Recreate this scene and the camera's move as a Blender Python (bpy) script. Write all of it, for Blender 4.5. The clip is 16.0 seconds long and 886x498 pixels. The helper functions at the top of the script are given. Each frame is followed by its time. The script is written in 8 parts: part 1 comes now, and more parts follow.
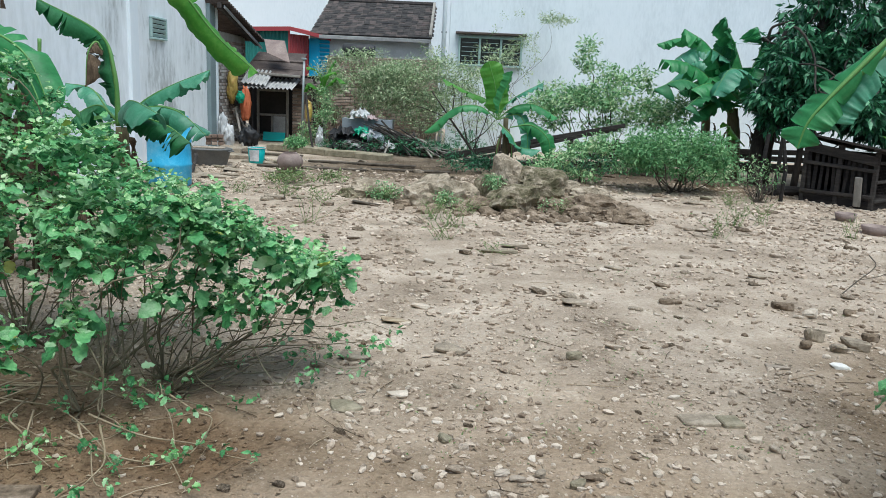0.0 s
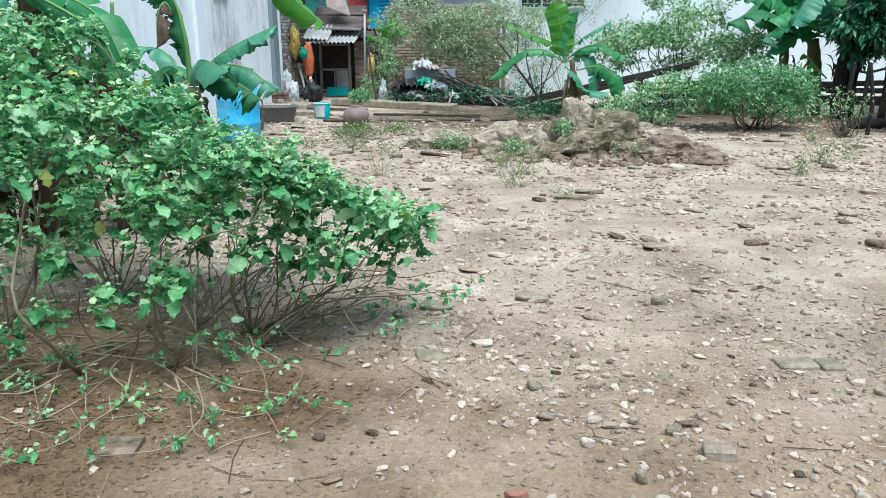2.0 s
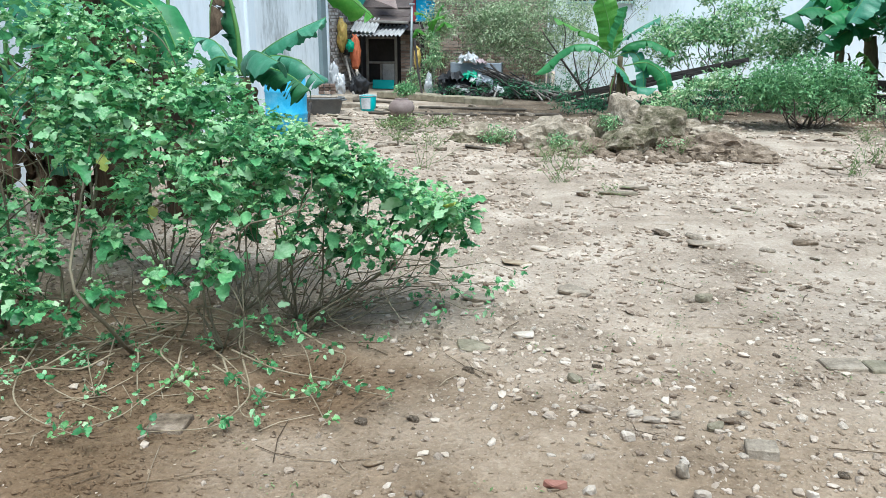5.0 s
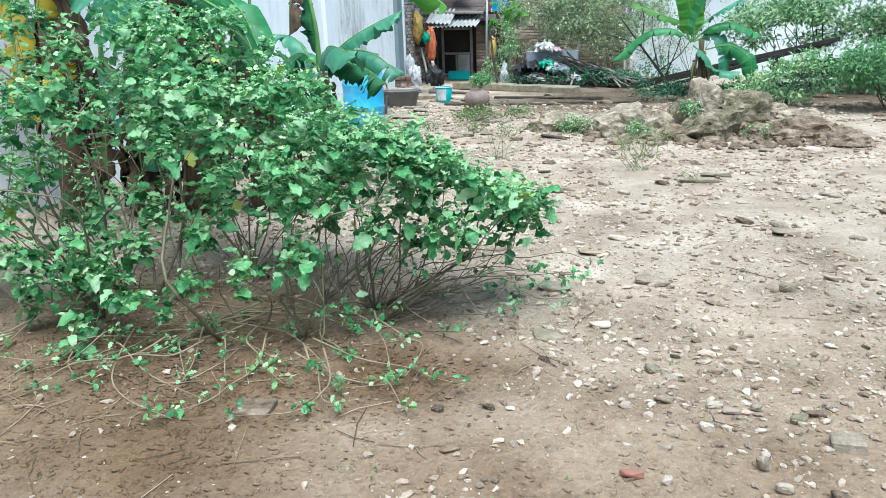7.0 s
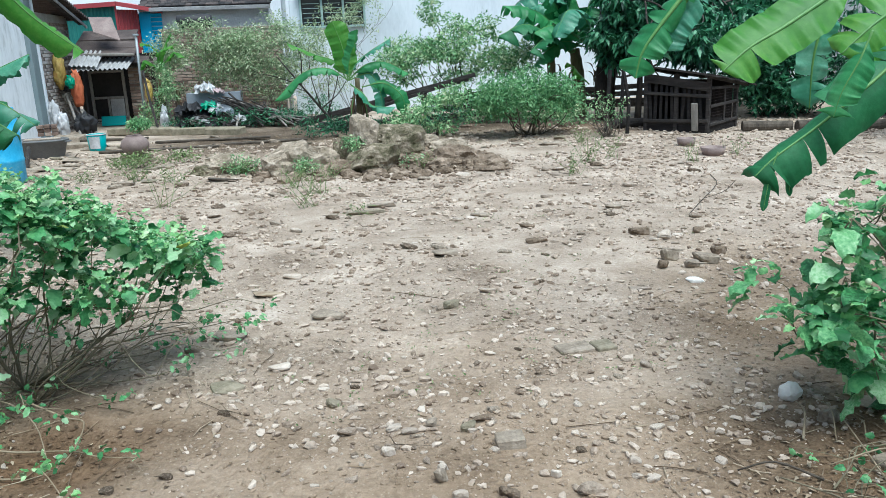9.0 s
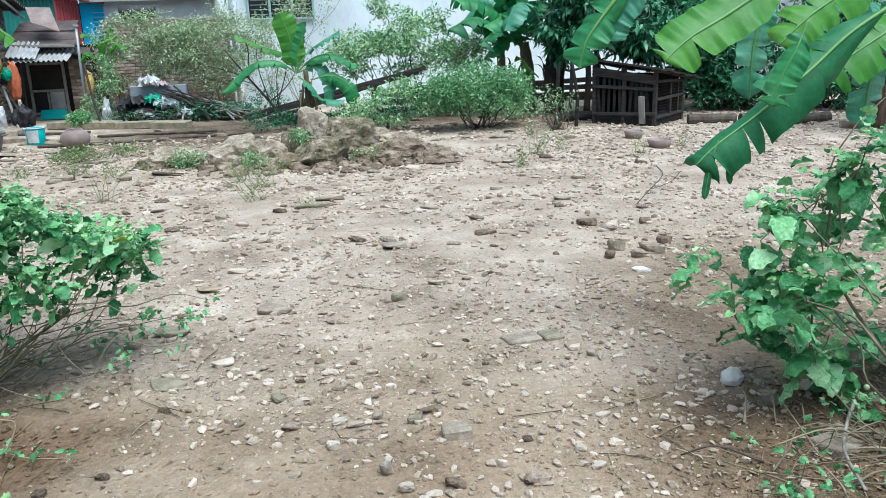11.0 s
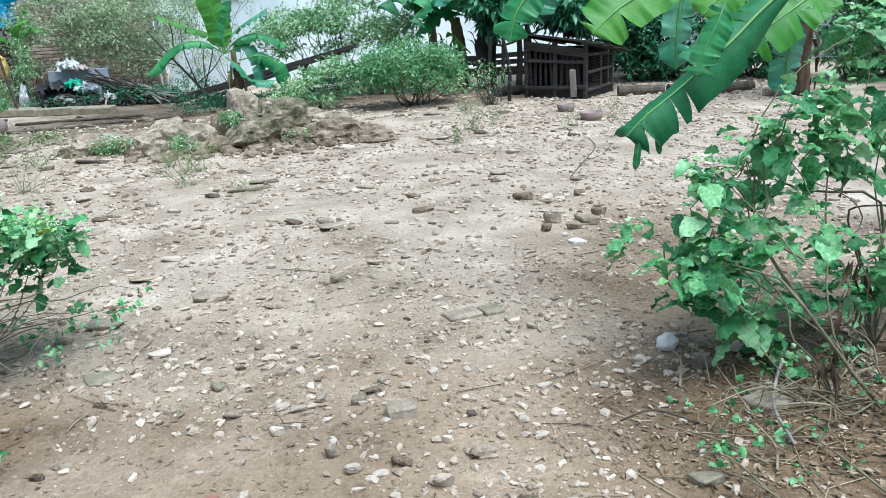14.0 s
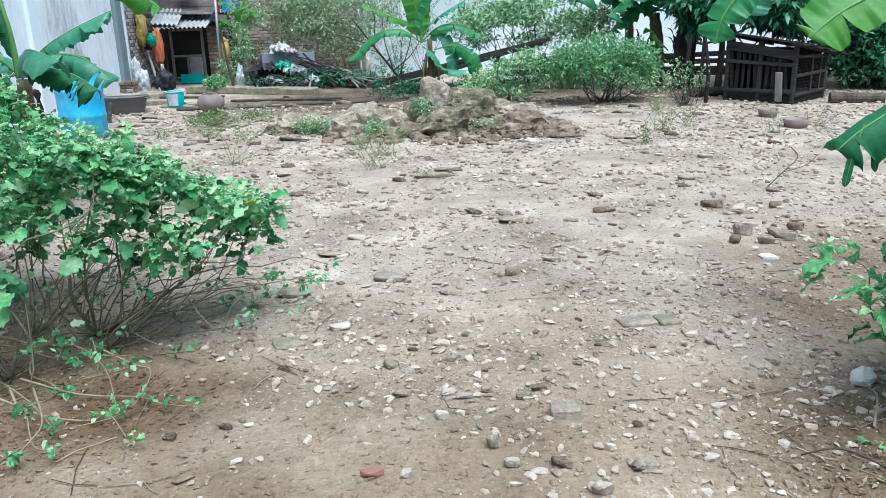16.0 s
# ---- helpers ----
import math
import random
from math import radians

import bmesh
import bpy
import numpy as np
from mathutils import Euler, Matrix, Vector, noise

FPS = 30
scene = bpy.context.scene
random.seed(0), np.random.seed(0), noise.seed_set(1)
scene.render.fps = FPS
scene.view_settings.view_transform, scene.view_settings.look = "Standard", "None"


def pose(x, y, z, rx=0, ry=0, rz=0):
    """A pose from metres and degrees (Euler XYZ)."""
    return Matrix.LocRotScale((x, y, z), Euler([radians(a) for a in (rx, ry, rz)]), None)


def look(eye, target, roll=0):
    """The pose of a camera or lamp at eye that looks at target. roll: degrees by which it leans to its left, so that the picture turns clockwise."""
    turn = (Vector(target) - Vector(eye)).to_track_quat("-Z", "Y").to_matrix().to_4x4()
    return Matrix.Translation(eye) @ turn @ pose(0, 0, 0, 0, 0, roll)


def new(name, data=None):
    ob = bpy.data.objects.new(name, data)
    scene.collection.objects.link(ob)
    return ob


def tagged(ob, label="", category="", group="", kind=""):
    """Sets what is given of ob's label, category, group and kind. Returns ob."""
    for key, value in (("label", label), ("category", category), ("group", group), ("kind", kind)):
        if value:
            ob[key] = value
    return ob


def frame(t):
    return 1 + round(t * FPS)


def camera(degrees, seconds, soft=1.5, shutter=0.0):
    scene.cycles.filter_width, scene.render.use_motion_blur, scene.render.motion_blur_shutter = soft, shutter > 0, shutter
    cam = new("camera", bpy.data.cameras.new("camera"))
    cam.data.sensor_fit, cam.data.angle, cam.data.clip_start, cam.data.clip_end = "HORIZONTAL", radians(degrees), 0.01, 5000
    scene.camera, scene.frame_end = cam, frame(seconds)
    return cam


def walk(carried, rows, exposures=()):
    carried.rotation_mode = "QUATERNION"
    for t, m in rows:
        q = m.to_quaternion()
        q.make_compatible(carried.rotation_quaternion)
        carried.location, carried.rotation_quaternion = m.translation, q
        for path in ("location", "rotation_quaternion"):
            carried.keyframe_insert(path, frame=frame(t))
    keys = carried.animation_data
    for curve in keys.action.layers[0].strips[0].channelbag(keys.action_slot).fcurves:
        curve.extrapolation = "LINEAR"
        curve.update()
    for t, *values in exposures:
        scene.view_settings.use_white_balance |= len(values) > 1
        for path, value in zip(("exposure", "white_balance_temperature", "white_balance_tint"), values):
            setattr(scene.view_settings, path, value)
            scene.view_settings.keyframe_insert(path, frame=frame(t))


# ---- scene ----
cam = camera(59.1, 16.0, 0.5)
PATH = [
    (0, (0.016, -0.07, 1.454), (0.012, 1.886, 1.041), 2.6),
    (0.5, (-0.067, -0.031, 1.445), (-0.109, 1.922, 1.015), 3.1),
    (1, (-0.076, -0.033, 1.434), (-0.241, 1.905, 0.968), 2.0),
    (1.5, (-0.065, -0.027, 1.42), (-0.231, 1.894, 0.889), 0.3),
    (2, (-0.061, -0.026, 1.427), (-0.226, 1.893, 0.889), -0.4),
    (2.5, (-0.057, -0.036, 1.425), (-0.259, 1.88, 0.887), -0.4),
    (3, (-0.051, -0.038, 1.426), (-0.229, 1.89, 0.925), -0.4),
    (3.2, (-0.063, -0.028, 1.416), (-0.214, 1.898, 0.895), 0.4),
    (5.5, (-0.072, -0.062, 1.417), (-0.373, 1.836, 0.861), -0.2),
    (6, (-0.066, -0.062, 1.413), (-0.385, 1.83, 0.851), -0.5),
    (6.5, (-0.072, -0.072, 1.412), (-0.429, 1.815, 0.854), -0.5),
    (7, (-0.057, -0.087, 1.424), (-0.518, 1.773, 0.853), -1.9),
    (7.5, (-0.034, -0.09, 1.444), (-0.486, 1.789, 0.929), -5.2),
    (8, (-0.006, -0.072, 1.443), (-0.135, 1.862, 0.95), -4.0),
    (8.5, (0.023, -0.076, 1.441), (0.167, 1.856, 0.946), -2.9),
    (9, (0.032, -0.061, 1.434), (0.354, 1.847, 0.926), -2.3),
    (11.3, (0.071, -0.044, 1.409), (0.533, 1.828, 0.877), -1.9),
    (11.5, (0.068, -0.05, 1.417), (0.553, 1.814, 0.878), -1.8),
    (12, (0.08, -0.049, 1.412), (0.594, 1.803, 0.859), -1.7),
    (12.5, (0.079, -0.051, 1.413), (0.618, 1.794, 0.863), -2.2),
    (13, (0.087, -0.054, 1.408), (0.672, 1.774, 0.845), -1.9),
    (13.5, (0.097, -0.056, 1.411), (0.716, 1.757, 0.836), -1.9),
    (14, (0.079, -0.039, 1.409), (0.657, 1.784, 0.823), -3.0),
    (14.5, (0.084, -0.031, 1.41), (0.637, 1.8, 0.824), -2.9),
    (15, (0.082, -0.029, 1.412), (0.592, 1.821, 0.847), -2.9),
    (15.5, (0.079, -0.034, 1.41), (0.414, 1.856, 0.847), -2.8),
    (16, (0.06, -0.038, 1.424), (0.205, 1.868, 0.837), -1.6),
]
walk(cam, [(t, look(eye, target, roll)) for t, eye, target, roll in PATH], [(0, 0.43, 5750, 0), (2, 0.77, 5550, -1), (6, 0.88, 5500, -1), (7, 0.98, 5480, -1), (7.6, 0.98, 5480, -1), (8.3, 0.66, 5470, -1), (9.2, 0.68, 5450, -1), (13.5, 0.86, 5340, -1), (16, 0.82, 5270, -1)])

# ---- world, sun, exposure ----
world = bpy.data.worlds.new("overcast_sky")
scene.world = world
world.use_nodes = True
wn = world.node_tree
sky = wn.nodes.new("ShaderNodeTexSky")
sky.sky_type = "NISHITA"
sky.sun_disc = False
sky.sun_elevation, sky.sun_rotation = radians(70), radians(158)
sky.air_density, sky.dust_density, sky.ozone_density = 1.0, 4.0, 1.0
wn.links.new(sky.outputs[0], wn.nodes["Background"].inputs[0])
wn.nodes["Background"].inputs[1].default_value = 0.103
sun = new("sun", bpy.data.lights.new("sun", "SUN"))
sun.data.energy, sun.data.angle, sun.data.color = 2.55, radians(48), (1.0, 0.97, 0.93)
sun.matrix_world = look((1.5, -3.8, 11), (0, 0, 0))


# ---- materials ----
def node(nt, kind, **inputs):
    n = nt.nodes.new(kind)
    for k, v in inputs.items():
        n.inputs[k.replace("_", " ")].default_value = v
    return n


def mat(name, cols, scale=6.0, fine=60.0, rough=0.8, bump=0.3, metal=0.0, vary="", spread=0.35, stretch=(1, 1, 1), glow=0.0, spec=0.4):
    """Two noises over a ramp of colours, fine relief, and tints per island or per object."""
    m = bpy.data.materials.new(name)
    m.use_nodes = True
    nt = m.node_tree
    L = nt.links.new
    bs = nt.nodes["Principled BSDF"]
    tc = nt.nodes.new("ShaderNodeTexCoord")
    mp = nt.nodes.new("ShaderNodeMapping")
    mp.inputs["Scale"].default_value = stretch
    L(tc.outputs["Object"], mp.inputs["Vector"])
    n1 = node(nt, "ShaderNodeTexNoise", Scale=scale, Detail=6.0, Roughness=0.6)
    n2 = node(nt, "ShaderNodeTexNoise", Scale=fine, Detail=5.0, Roughness=0.65)
    L(mp.outputs[0], n1.inputs["Vector"])
    L(mp.outputs[0], n2.inputs["Vector"])
    a = nt.nodes.new("ShaderNodeMath")
    a.operation = "MULTIPLY_ADD"
    L(n2.outputs["Fac"], a.inputs[0])
    a.inputs[1].default_value = 0.55
    b = nt.nodes.new("ShaderNodeMath")
    b.operation = "MULTIPLY_ADD"
    L(n1.outputs["Fac"], b.inputs[0])
    b.inputs[1].default_value = 1.1
    b.inputs[2].default_value = -0.33
    L(b.outputs[0], a.inputs[2])
    fac = a.outputs[0]
    if vary:
        r = nt.nodes.new("ShaderNodeNewGeometry" if vary == "island" else "ShaderNodeObjectInfo")
        c = nt.nodes.new("ShaderNodeMath")
        c.operation = "MULTIPLY_ADD"
        L(r.outputs["Random Per Island" if vary == "island" else "Random"], c.inputs[0])
        c.inputs[1].default_value = spread * 2
        d = nt.nodes.new("ShaderNodeMath")
        d.operation = "SUBTRACT"
        L(fac, d.inputs[0])
        d.inputs[1].default_value = spread
        L(d.outputs[0], c.inputs[2])
        fac = c.outputs[0]
    ramp = nt.nodes.new("ShaderNodeValToRGB")
    el = ramp.color_ramp.elements
    for i, col in enumerate(cols):
        p = 0.2 + 0.6 * i / max(1, len(cols) - 1)
        e = el[i] if i < 2 else el.new(p)
        e.position, e.color = p, (*col, 1)
    L(fac, ramp.inputs[0])
    L(ramp.outputs[0], bs.inputs["Base Color"])
    bs.inputs["Roughness"].default_value = rough
    bs.inputs["Metallic"].default_value = metal
    bs.inputs["Specular IOR Level"].default_value = spec
    if bump:
        bp = node(nt, "ShaderNodeBump", Strength=bump, Distance=0.02)
        L(n2.outputs["Fac"], bp.inputs["Height"])
        L(bp.outputs[0], bs.inputs["Normal"])
    if glow:
        out = nt.nodes["Material Output"]
        tr = nt.nodes.new("ShaderNodeBsdfTranslucent")
        L(ramp.outputs[0], tr.inputs["Color"])
        mx = nt.nodes.new("ShaderNodeMixShader")
        mx.inputs[0].default_value = glow
        L(bs.outputs[0], mx.inputs[1])
        L(tr.outputs[0], mx.inputs[2])
        L(mx.outputs[0], out.inputs["Surface"])
    return m


def soil_material():
    """Trodden earth: pale and dusty far out, darker and browner under the bushes, grit and crumbs in it."""
    m = mat("trodden_soil", [(0.15, 0.112, 0.079), (0.315, 0.25, 0.187), (0.445, 0.365, 0.285), (0.64, 0.55, 0.455)], 1.6, 42, 0.95, 1.0, spec=0.15)
    nt = m.node_tree
    L = nt.links.new
    bs, ramp = nt.nodes["Principled BSDF"], next(n for n in nt.nodes if n.type == "VALTORGB")
    tc = next(n for n in nt.nodes if n.type == "TEX_COORD")
    grit = node(nt, "ShaderNodeTexVoronoi", Scale=55.0, Randomness=1.0)
    L(tc.outputs["Object"], grit.inputs["Vector"])
    gr = nt.nodes.new("ShaderNodeValToRGB")
    gr.color_ramp.elements[0].position, gr.color_ramp.elements[0].color = 0.12, (1, 1, 1, 1)
    gr.color_ramp.elements[1].position, gr.color_ramp.elements[1].color = 0.26, (0, 0, 0, 1)
    L(grit.outputs["Distance"], gr.inputs[0])
    few = node(nt, "ShaderNodeTexNoise", Scale=3.0, Detail=3.0)
    L(tc.outputs["Object"], few.inputs["Vector"])
    mul = nt.nodes.new("ShaderNodeMath")
    mul.operation = "MULTIPLY"
    L(gr.outputs[0], mul.inputs[0])
    L(few.outputs["Fac"], mul.inputs[1])
    mx = nt.nodes.new("ShaderNodeMix")
    mx.data_type = "RGBA"
    L(mul.outputs[0], mx.inputs["Factor"])
    L(ramp.outputs[0], mx.inputs["A"])
    mx.inputs["B"].default_value = (0.55, 0.5, 0.43, 1)
    # round tints, darker and browner: at the bushes, the near strip, the far back
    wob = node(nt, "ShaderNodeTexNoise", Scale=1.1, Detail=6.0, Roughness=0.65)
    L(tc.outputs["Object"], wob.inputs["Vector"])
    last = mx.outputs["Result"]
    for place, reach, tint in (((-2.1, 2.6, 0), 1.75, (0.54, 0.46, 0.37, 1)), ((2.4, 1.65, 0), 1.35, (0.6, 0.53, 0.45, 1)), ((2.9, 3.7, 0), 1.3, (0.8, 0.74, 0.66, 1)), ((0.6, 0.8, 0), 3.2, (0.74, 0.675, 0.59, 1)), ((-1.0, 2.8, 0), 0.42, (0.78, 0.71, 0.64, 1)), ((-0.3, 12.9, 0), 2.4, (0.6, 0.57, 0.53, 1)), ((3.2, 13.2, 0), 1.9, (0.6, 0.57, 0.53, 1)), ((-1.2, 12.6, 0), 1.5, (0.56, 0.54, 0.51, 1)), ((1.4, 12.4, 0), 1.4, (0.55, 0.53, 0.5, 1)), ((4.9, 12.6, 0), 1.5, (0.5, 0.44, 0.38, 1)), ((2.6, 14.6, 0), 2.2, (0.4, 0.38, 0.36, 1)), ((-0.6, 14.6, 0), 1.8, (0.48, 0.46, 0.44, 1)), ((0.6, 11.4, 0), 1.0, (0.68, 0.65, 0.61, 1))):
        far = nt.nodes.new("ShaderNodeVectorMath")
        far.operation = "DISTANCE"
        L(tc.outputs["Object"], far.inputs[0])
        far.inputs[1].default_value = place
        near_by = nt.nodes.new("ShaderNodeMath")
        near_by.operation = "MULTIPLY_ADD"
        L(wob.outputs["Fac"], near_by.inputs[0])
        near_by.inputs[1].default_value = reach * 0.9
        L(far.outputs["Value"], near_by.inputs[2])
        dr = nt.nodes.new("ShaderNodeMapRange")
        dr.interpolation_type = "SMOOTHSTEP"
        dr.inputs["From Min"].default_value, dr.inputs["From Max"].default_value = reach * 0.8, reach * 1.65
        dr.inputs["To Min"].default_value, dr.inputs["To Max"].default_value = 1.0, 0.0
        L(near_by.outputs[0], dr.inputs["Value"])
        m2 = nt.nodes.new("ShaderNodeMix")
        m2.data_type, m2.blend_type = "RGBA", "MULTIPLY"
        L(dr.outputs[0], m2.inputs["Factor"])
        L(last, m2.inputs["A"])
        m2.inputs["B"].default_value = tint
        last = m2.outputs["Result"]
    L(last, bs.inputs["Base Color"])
    return m


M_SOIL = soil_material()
M_STONE = mat("rubble_stone", [(0.18, 0.132, 0.094), (0.36, 0.285, 0.215), (0.47, 0.383, 0.3), (0.57, 0.48, 0.39)], 9, 70, 0.9, 0.5, vary="island", spread=0.26, spec=0.2)
M_STONE_P = mat("rubble_stone_single", [(0.17, 0.128, 0.092), (0.33, 0.264, 0.2), (0.44, 0.362, 0.286), (0.55, 0.47, 0.385)], 14, 90, 0.9, 0.5, vary="object", spread=0.28, spec=0.2)
M_PALE = mat("pale_mortar_chip", [(0.3, 0.245, 0.19), (0.45, 0.38, 0.305), (0.6, 0.52, 0.435)], 14, 90, 0.9, 0.4, vary="object", spread=0.3, spec=0.2)
M_CONC = mat("old_concrete", [(0.13, 0.103, 0.074), (0.29, 0.237, 0.176), (0.47, 0.4, 0.315)], 9, 60, 0.9, 0.5)
M_MOSSY = mat("mossy_stone", [(0.13, 0.115, 0.072), (0.24, 0.207, 0.142), (0.36, 0.312, 0.23)], 9, 60, 0.95, 0.5)
M_CLAYLUMP = mat("dried_clay", [(0.1, 0.083, 0.056), (0.24, 0.198, 0.143), (0.42, 0.35, 0.268), (0.6, 0.515, 0.42)], 5, 34, 0.95, 0.9, spec=0.1)
M_MOSSROCK = mat("mossy_clay_stone", [(0.04, 0.042, 0.02), (0.11, 0.1, 0.058), (0.25, 0.21, 0.148), (0.5, 0.425, 0.33)], 6.5, 34, 0.95, 1.0, spec=0.1)
M_BRICK = mat("old_red_brick", [(0.16, 0.11, 0.085), (0.3, 0.215, 0.165), (0.43, 0.36, 0.3)], 4, 50, 0.9, 0.4, vary="object", spread=0.3)
M_BRICK_J = mat("old_red_brick_rest", [(0.16, 0.11, 0.085), (0.3, 0.215, 0.165), (0.43, 0.36, 0.3)], 4, 50, 0.9, 0.4, vary="island", spread=0.3)
M_GREYBRICK = mat("limewashed_brick", [(0.14, 0.11, 0.095), (0.3, 0.26, 0.23), (0.48, 0.45, 0.42)], 4, 50, 0.9, 0.4, vary="object", spread=0.35)
M_TROUGH = mat("blue_grey_panel", [(0.22, 0.24, 0.27), (0.33, 0.36, 0.39)], 4, 50, 0.8, 0.2)
M_MORTAR = mat("grey_mortar", [(0.24, 0.22, 0.19), (0.38, 0.35, 0.31)], 5, 60, 0.95, 0.5)
M_PLASTER = mat("stained_whitewash", [(0.3, 0.315, 0.31), (0.74, 0.77, 0.78), (0.87, 0.9, 0.92), (0.89, 0.91, 0.93)], 0.7, 9, 0.9, 0.25, stretch=(1, 1, 0.35))
M_WHITE = mat("white_paint_wall", [(0.62, 0.67, 0.7), (0.76, 0.81, 0.84), (0.82, 0.86, 0.89)], 0.5, 18, 0.85, 0.1, stretch=(1, 1, 0.3))
M_ROOFTILE = mat("weathered_clay_tile", [(0.018, 0.017, 0.017), (0.042, 0.037, 0.035), (0.1, 0.078, 0.07)], 6, 40, 0.95, 0.4, vary="island", spread=0.25)
M_GREYWALL = mat("grey_render", [(0.4, 0.41, 0.4), (0.58, 0.59, 0.58), (0.68, 0.69, 0.68)], 1.5, 30, 0.9, 0.3)
M_REDSHEET = mat("red_sheet_metal", [(0.3, 0.045, 0.05), (0.42, 0.07, 0.075)], 2, 40, 0.5, 0.1)
M_PINKROOF = mat("faded_red_roof", [(0.45, 0.1, 0.11), (0.6, 0.2, 0.2)], 2, 40, 0.6, 0.1)
M_TEAL = mat("teal_sheet_metal", [(0.03, 0.16, 0.14), (0.05, 0.24, 0.2)], 2, 40, 0.5, 0.1)
M_CYAN = mat("sky_blue_sheet", [(0.02, 0.36, 0.62), (0.05, 0.47, 0.74)], 2, 40, 0.5, 0.1)
M_TIN = mat("rusty_tin", [(0.035, 0.026, 0.022), (0.08, 0.06, 0.052), (0.15, 0.12, 0.105)], 2.5, 30, 0.8, 0.3)
M_CEMROOF = mat("fibre_cement_sheet", [(0.2, 0.195, 0.185), (0.35, 0.345, 0.335), (0.48, 0.475, 0.465)], 3, 40, 0.9, 0.3)
M_OLDWOOD = mat("weathered_wood", [(0.014, 0.012, 0.011), (0.04, 0.034, 0.03), (0.085, 0.073, 0.064)], 4, 60, 0.9, 0.5, stretch=(1, 1, 6))
M_GREYWOOD = mat("grey_bleached_wood", [(0.13, 0.115, 0.1), (0.25, 0.23, 0.2), (0.35, 0.32, 0.28)], 4, 60, 0.9, 0.5, stretch=(3, 3, 1))
M_STEEL = mat("galvanised_steel", [(0.24, 0.27, 0.28), (0.38, 0.41, 0.42)], 6, 60, 0.55, 0.1, metal=0.4)
M_JAMB = mat("grey_green_metal", [(0.17, 0.22, 0.23), (0.24, 0.3, 0.31)], 3, 40, 0.6, 0.1)
M_DARK = mat("dark_plastic", [(0.012, 0.012, 0.014), (0.03, 0.03, 0.032)], 5, 40, 0.6, 0.1)
M_TUB = mat("grey_plastic_tub", [(0.09, 0.09, 0.09), (0.17, 0.17, 0.165)], 5, 40, 0.6, 0.1)
M_BLUE = mat("blue_drum_plastic", [(0.03, 0.3, 0.55), (0.07, 0.42, 0.68), (0.2, 0.55, 0.75)], 4, 40, 0.45, 0.1)
M_WHITEP = mat("white_plastic_sack", [(0.36, 0.36, 0.36), (0.55, 0.55, 0.55), (0.72, 0.72, 0.72)], 6, 30, 0.6, 0.5)
M_PINKISH = mat("faded_pink_plastic", [(0.38, 0.28, 0.28), (0.62, 0.5, 0.5)], 6, 30, 0.6, 0.4)
M_YELLOWP = mat("yellow_plastic_bag", [(0.3, 0.19, 0.04), (0.52, 0.38, 0.1), (0.4, 0.2, 0.06)], 7, 30, 0.5, 0.5)
M_ORANGE = mat("orange_net_bag", [(0.42, 0.09, 0.035), (0.6, 0.19, 0.08)], 7, 30, 0.6, 0.5)
M_GREENP = mat("green_plastic_bag", [(0.01, 0.22, 0.12), (0.02, 0.35, 0.2)], 7, 30, 0.5, 0.4)
M_TEALP = mat("teal_bucket", [(0.01, 0.25, 0.25), (0.02, 0.33, 0.32)], 5, 30, 0.45, 0.1)
M_CLAYPOT = mat("brown_clay_jar", [(0.14, 0.1, 0.09), (0.22, 0.165, 0.145), (0.3, 0.24, 0.21)], 5, 50, 0.7, 0.2)
M_GLASS = mat("dark_window_glass", [(0.012, 0.016, 0.018), (0.03, 0.036, 0.04)], 2, 10, 0.08, 0.0, spec=0.6)
M_FRAME = mat("pale_green_window_frame", [(0.3, 0.42, 0.4), (0.42, 0.54, 0.52)], 4, 40, 0.6, 0.1)
# near-black: the darkness of unlit insides is put into this colour
M_VOID = mat("unlit_interior", [(0.012, 0.011, 0.01), (0.035, 0.03, 0.027)], 3, 20, 0.95, 0.2)
M_BARK = mat("grey_brown_bark", [(0.035, 0.027, 0.02), (0.08, 0.064, 0.047), (0.15, 0.125, 0.095)], 9, 80, 0.9, 0.6, stretch=(1, 1, 0.3))
M_DARKBARK = mat("dark_wet_bark", [(0.015, 0.012, 0.01), (0.045, 0.036, 0.03), (0.08, 0.065, 0.05)], 6, 50, 0.9, 0.7, stretch=(1, 1, 0.3))
M_TWIG = mat("green_brown_stem", [(0.1, 0.085, 0.05), (0.18, 0.15, 0.095), (0.2, 0.2, 0.12)], 12, 80, 0.8, 0.3)
M_NIGHTSHADE = mat("nightshade_leaf", [(0.036, 0.135, 0.044), (0.1, 0.31, 0.11), (0.21, 0.47, 0.185), (0.4, 0.6, 0.34)], 8, 60, 0.4, 0.2, vary="island", spread=0.3, glow=0.32)
M_NIGHTSHADE_P = mat("nightshade_leaf_single", [(0.036, 0.135, 0.044), (0.1, 0.31, 0.11), (0.21, 0.47, 0.185), (0.4, 0.6, 0.34)], 8, 60, 0.4, 0.2, vary="object", spread=0.3, glow=0.32)
M_YOUNG = mat("young_nightshade_leaf", [(0.085, 0.23, 0.07), (0.19, 0.4, 0.135), (0.34, 0.54, 0.24), (0.52, 0.65, 0.39)], 14, 90, 0.45, 0.2, vary="island", spread=0.26, glow=0.22)
M_LITTLELEAF = mat("light_green_foliage", [(0.09, 0.2, 0.08), (0.2, 0.4, 0.17), (0.36, 0.54, 0.27), (0.54, 0.62, 0.36)], 5, 50, 0.6, 0.1, vary="island", spread=0.3, glow=0.25)
M_BUSHLEAF = mat("fresh_green_foliage", [(0.055, 0.16, 0.06), (0.15, 0.34, 0.13), (0.31, 0.51, 0.24)], 5, 50, 0.6, 0.1, vary="island", spread=0.3, glow=0.25)
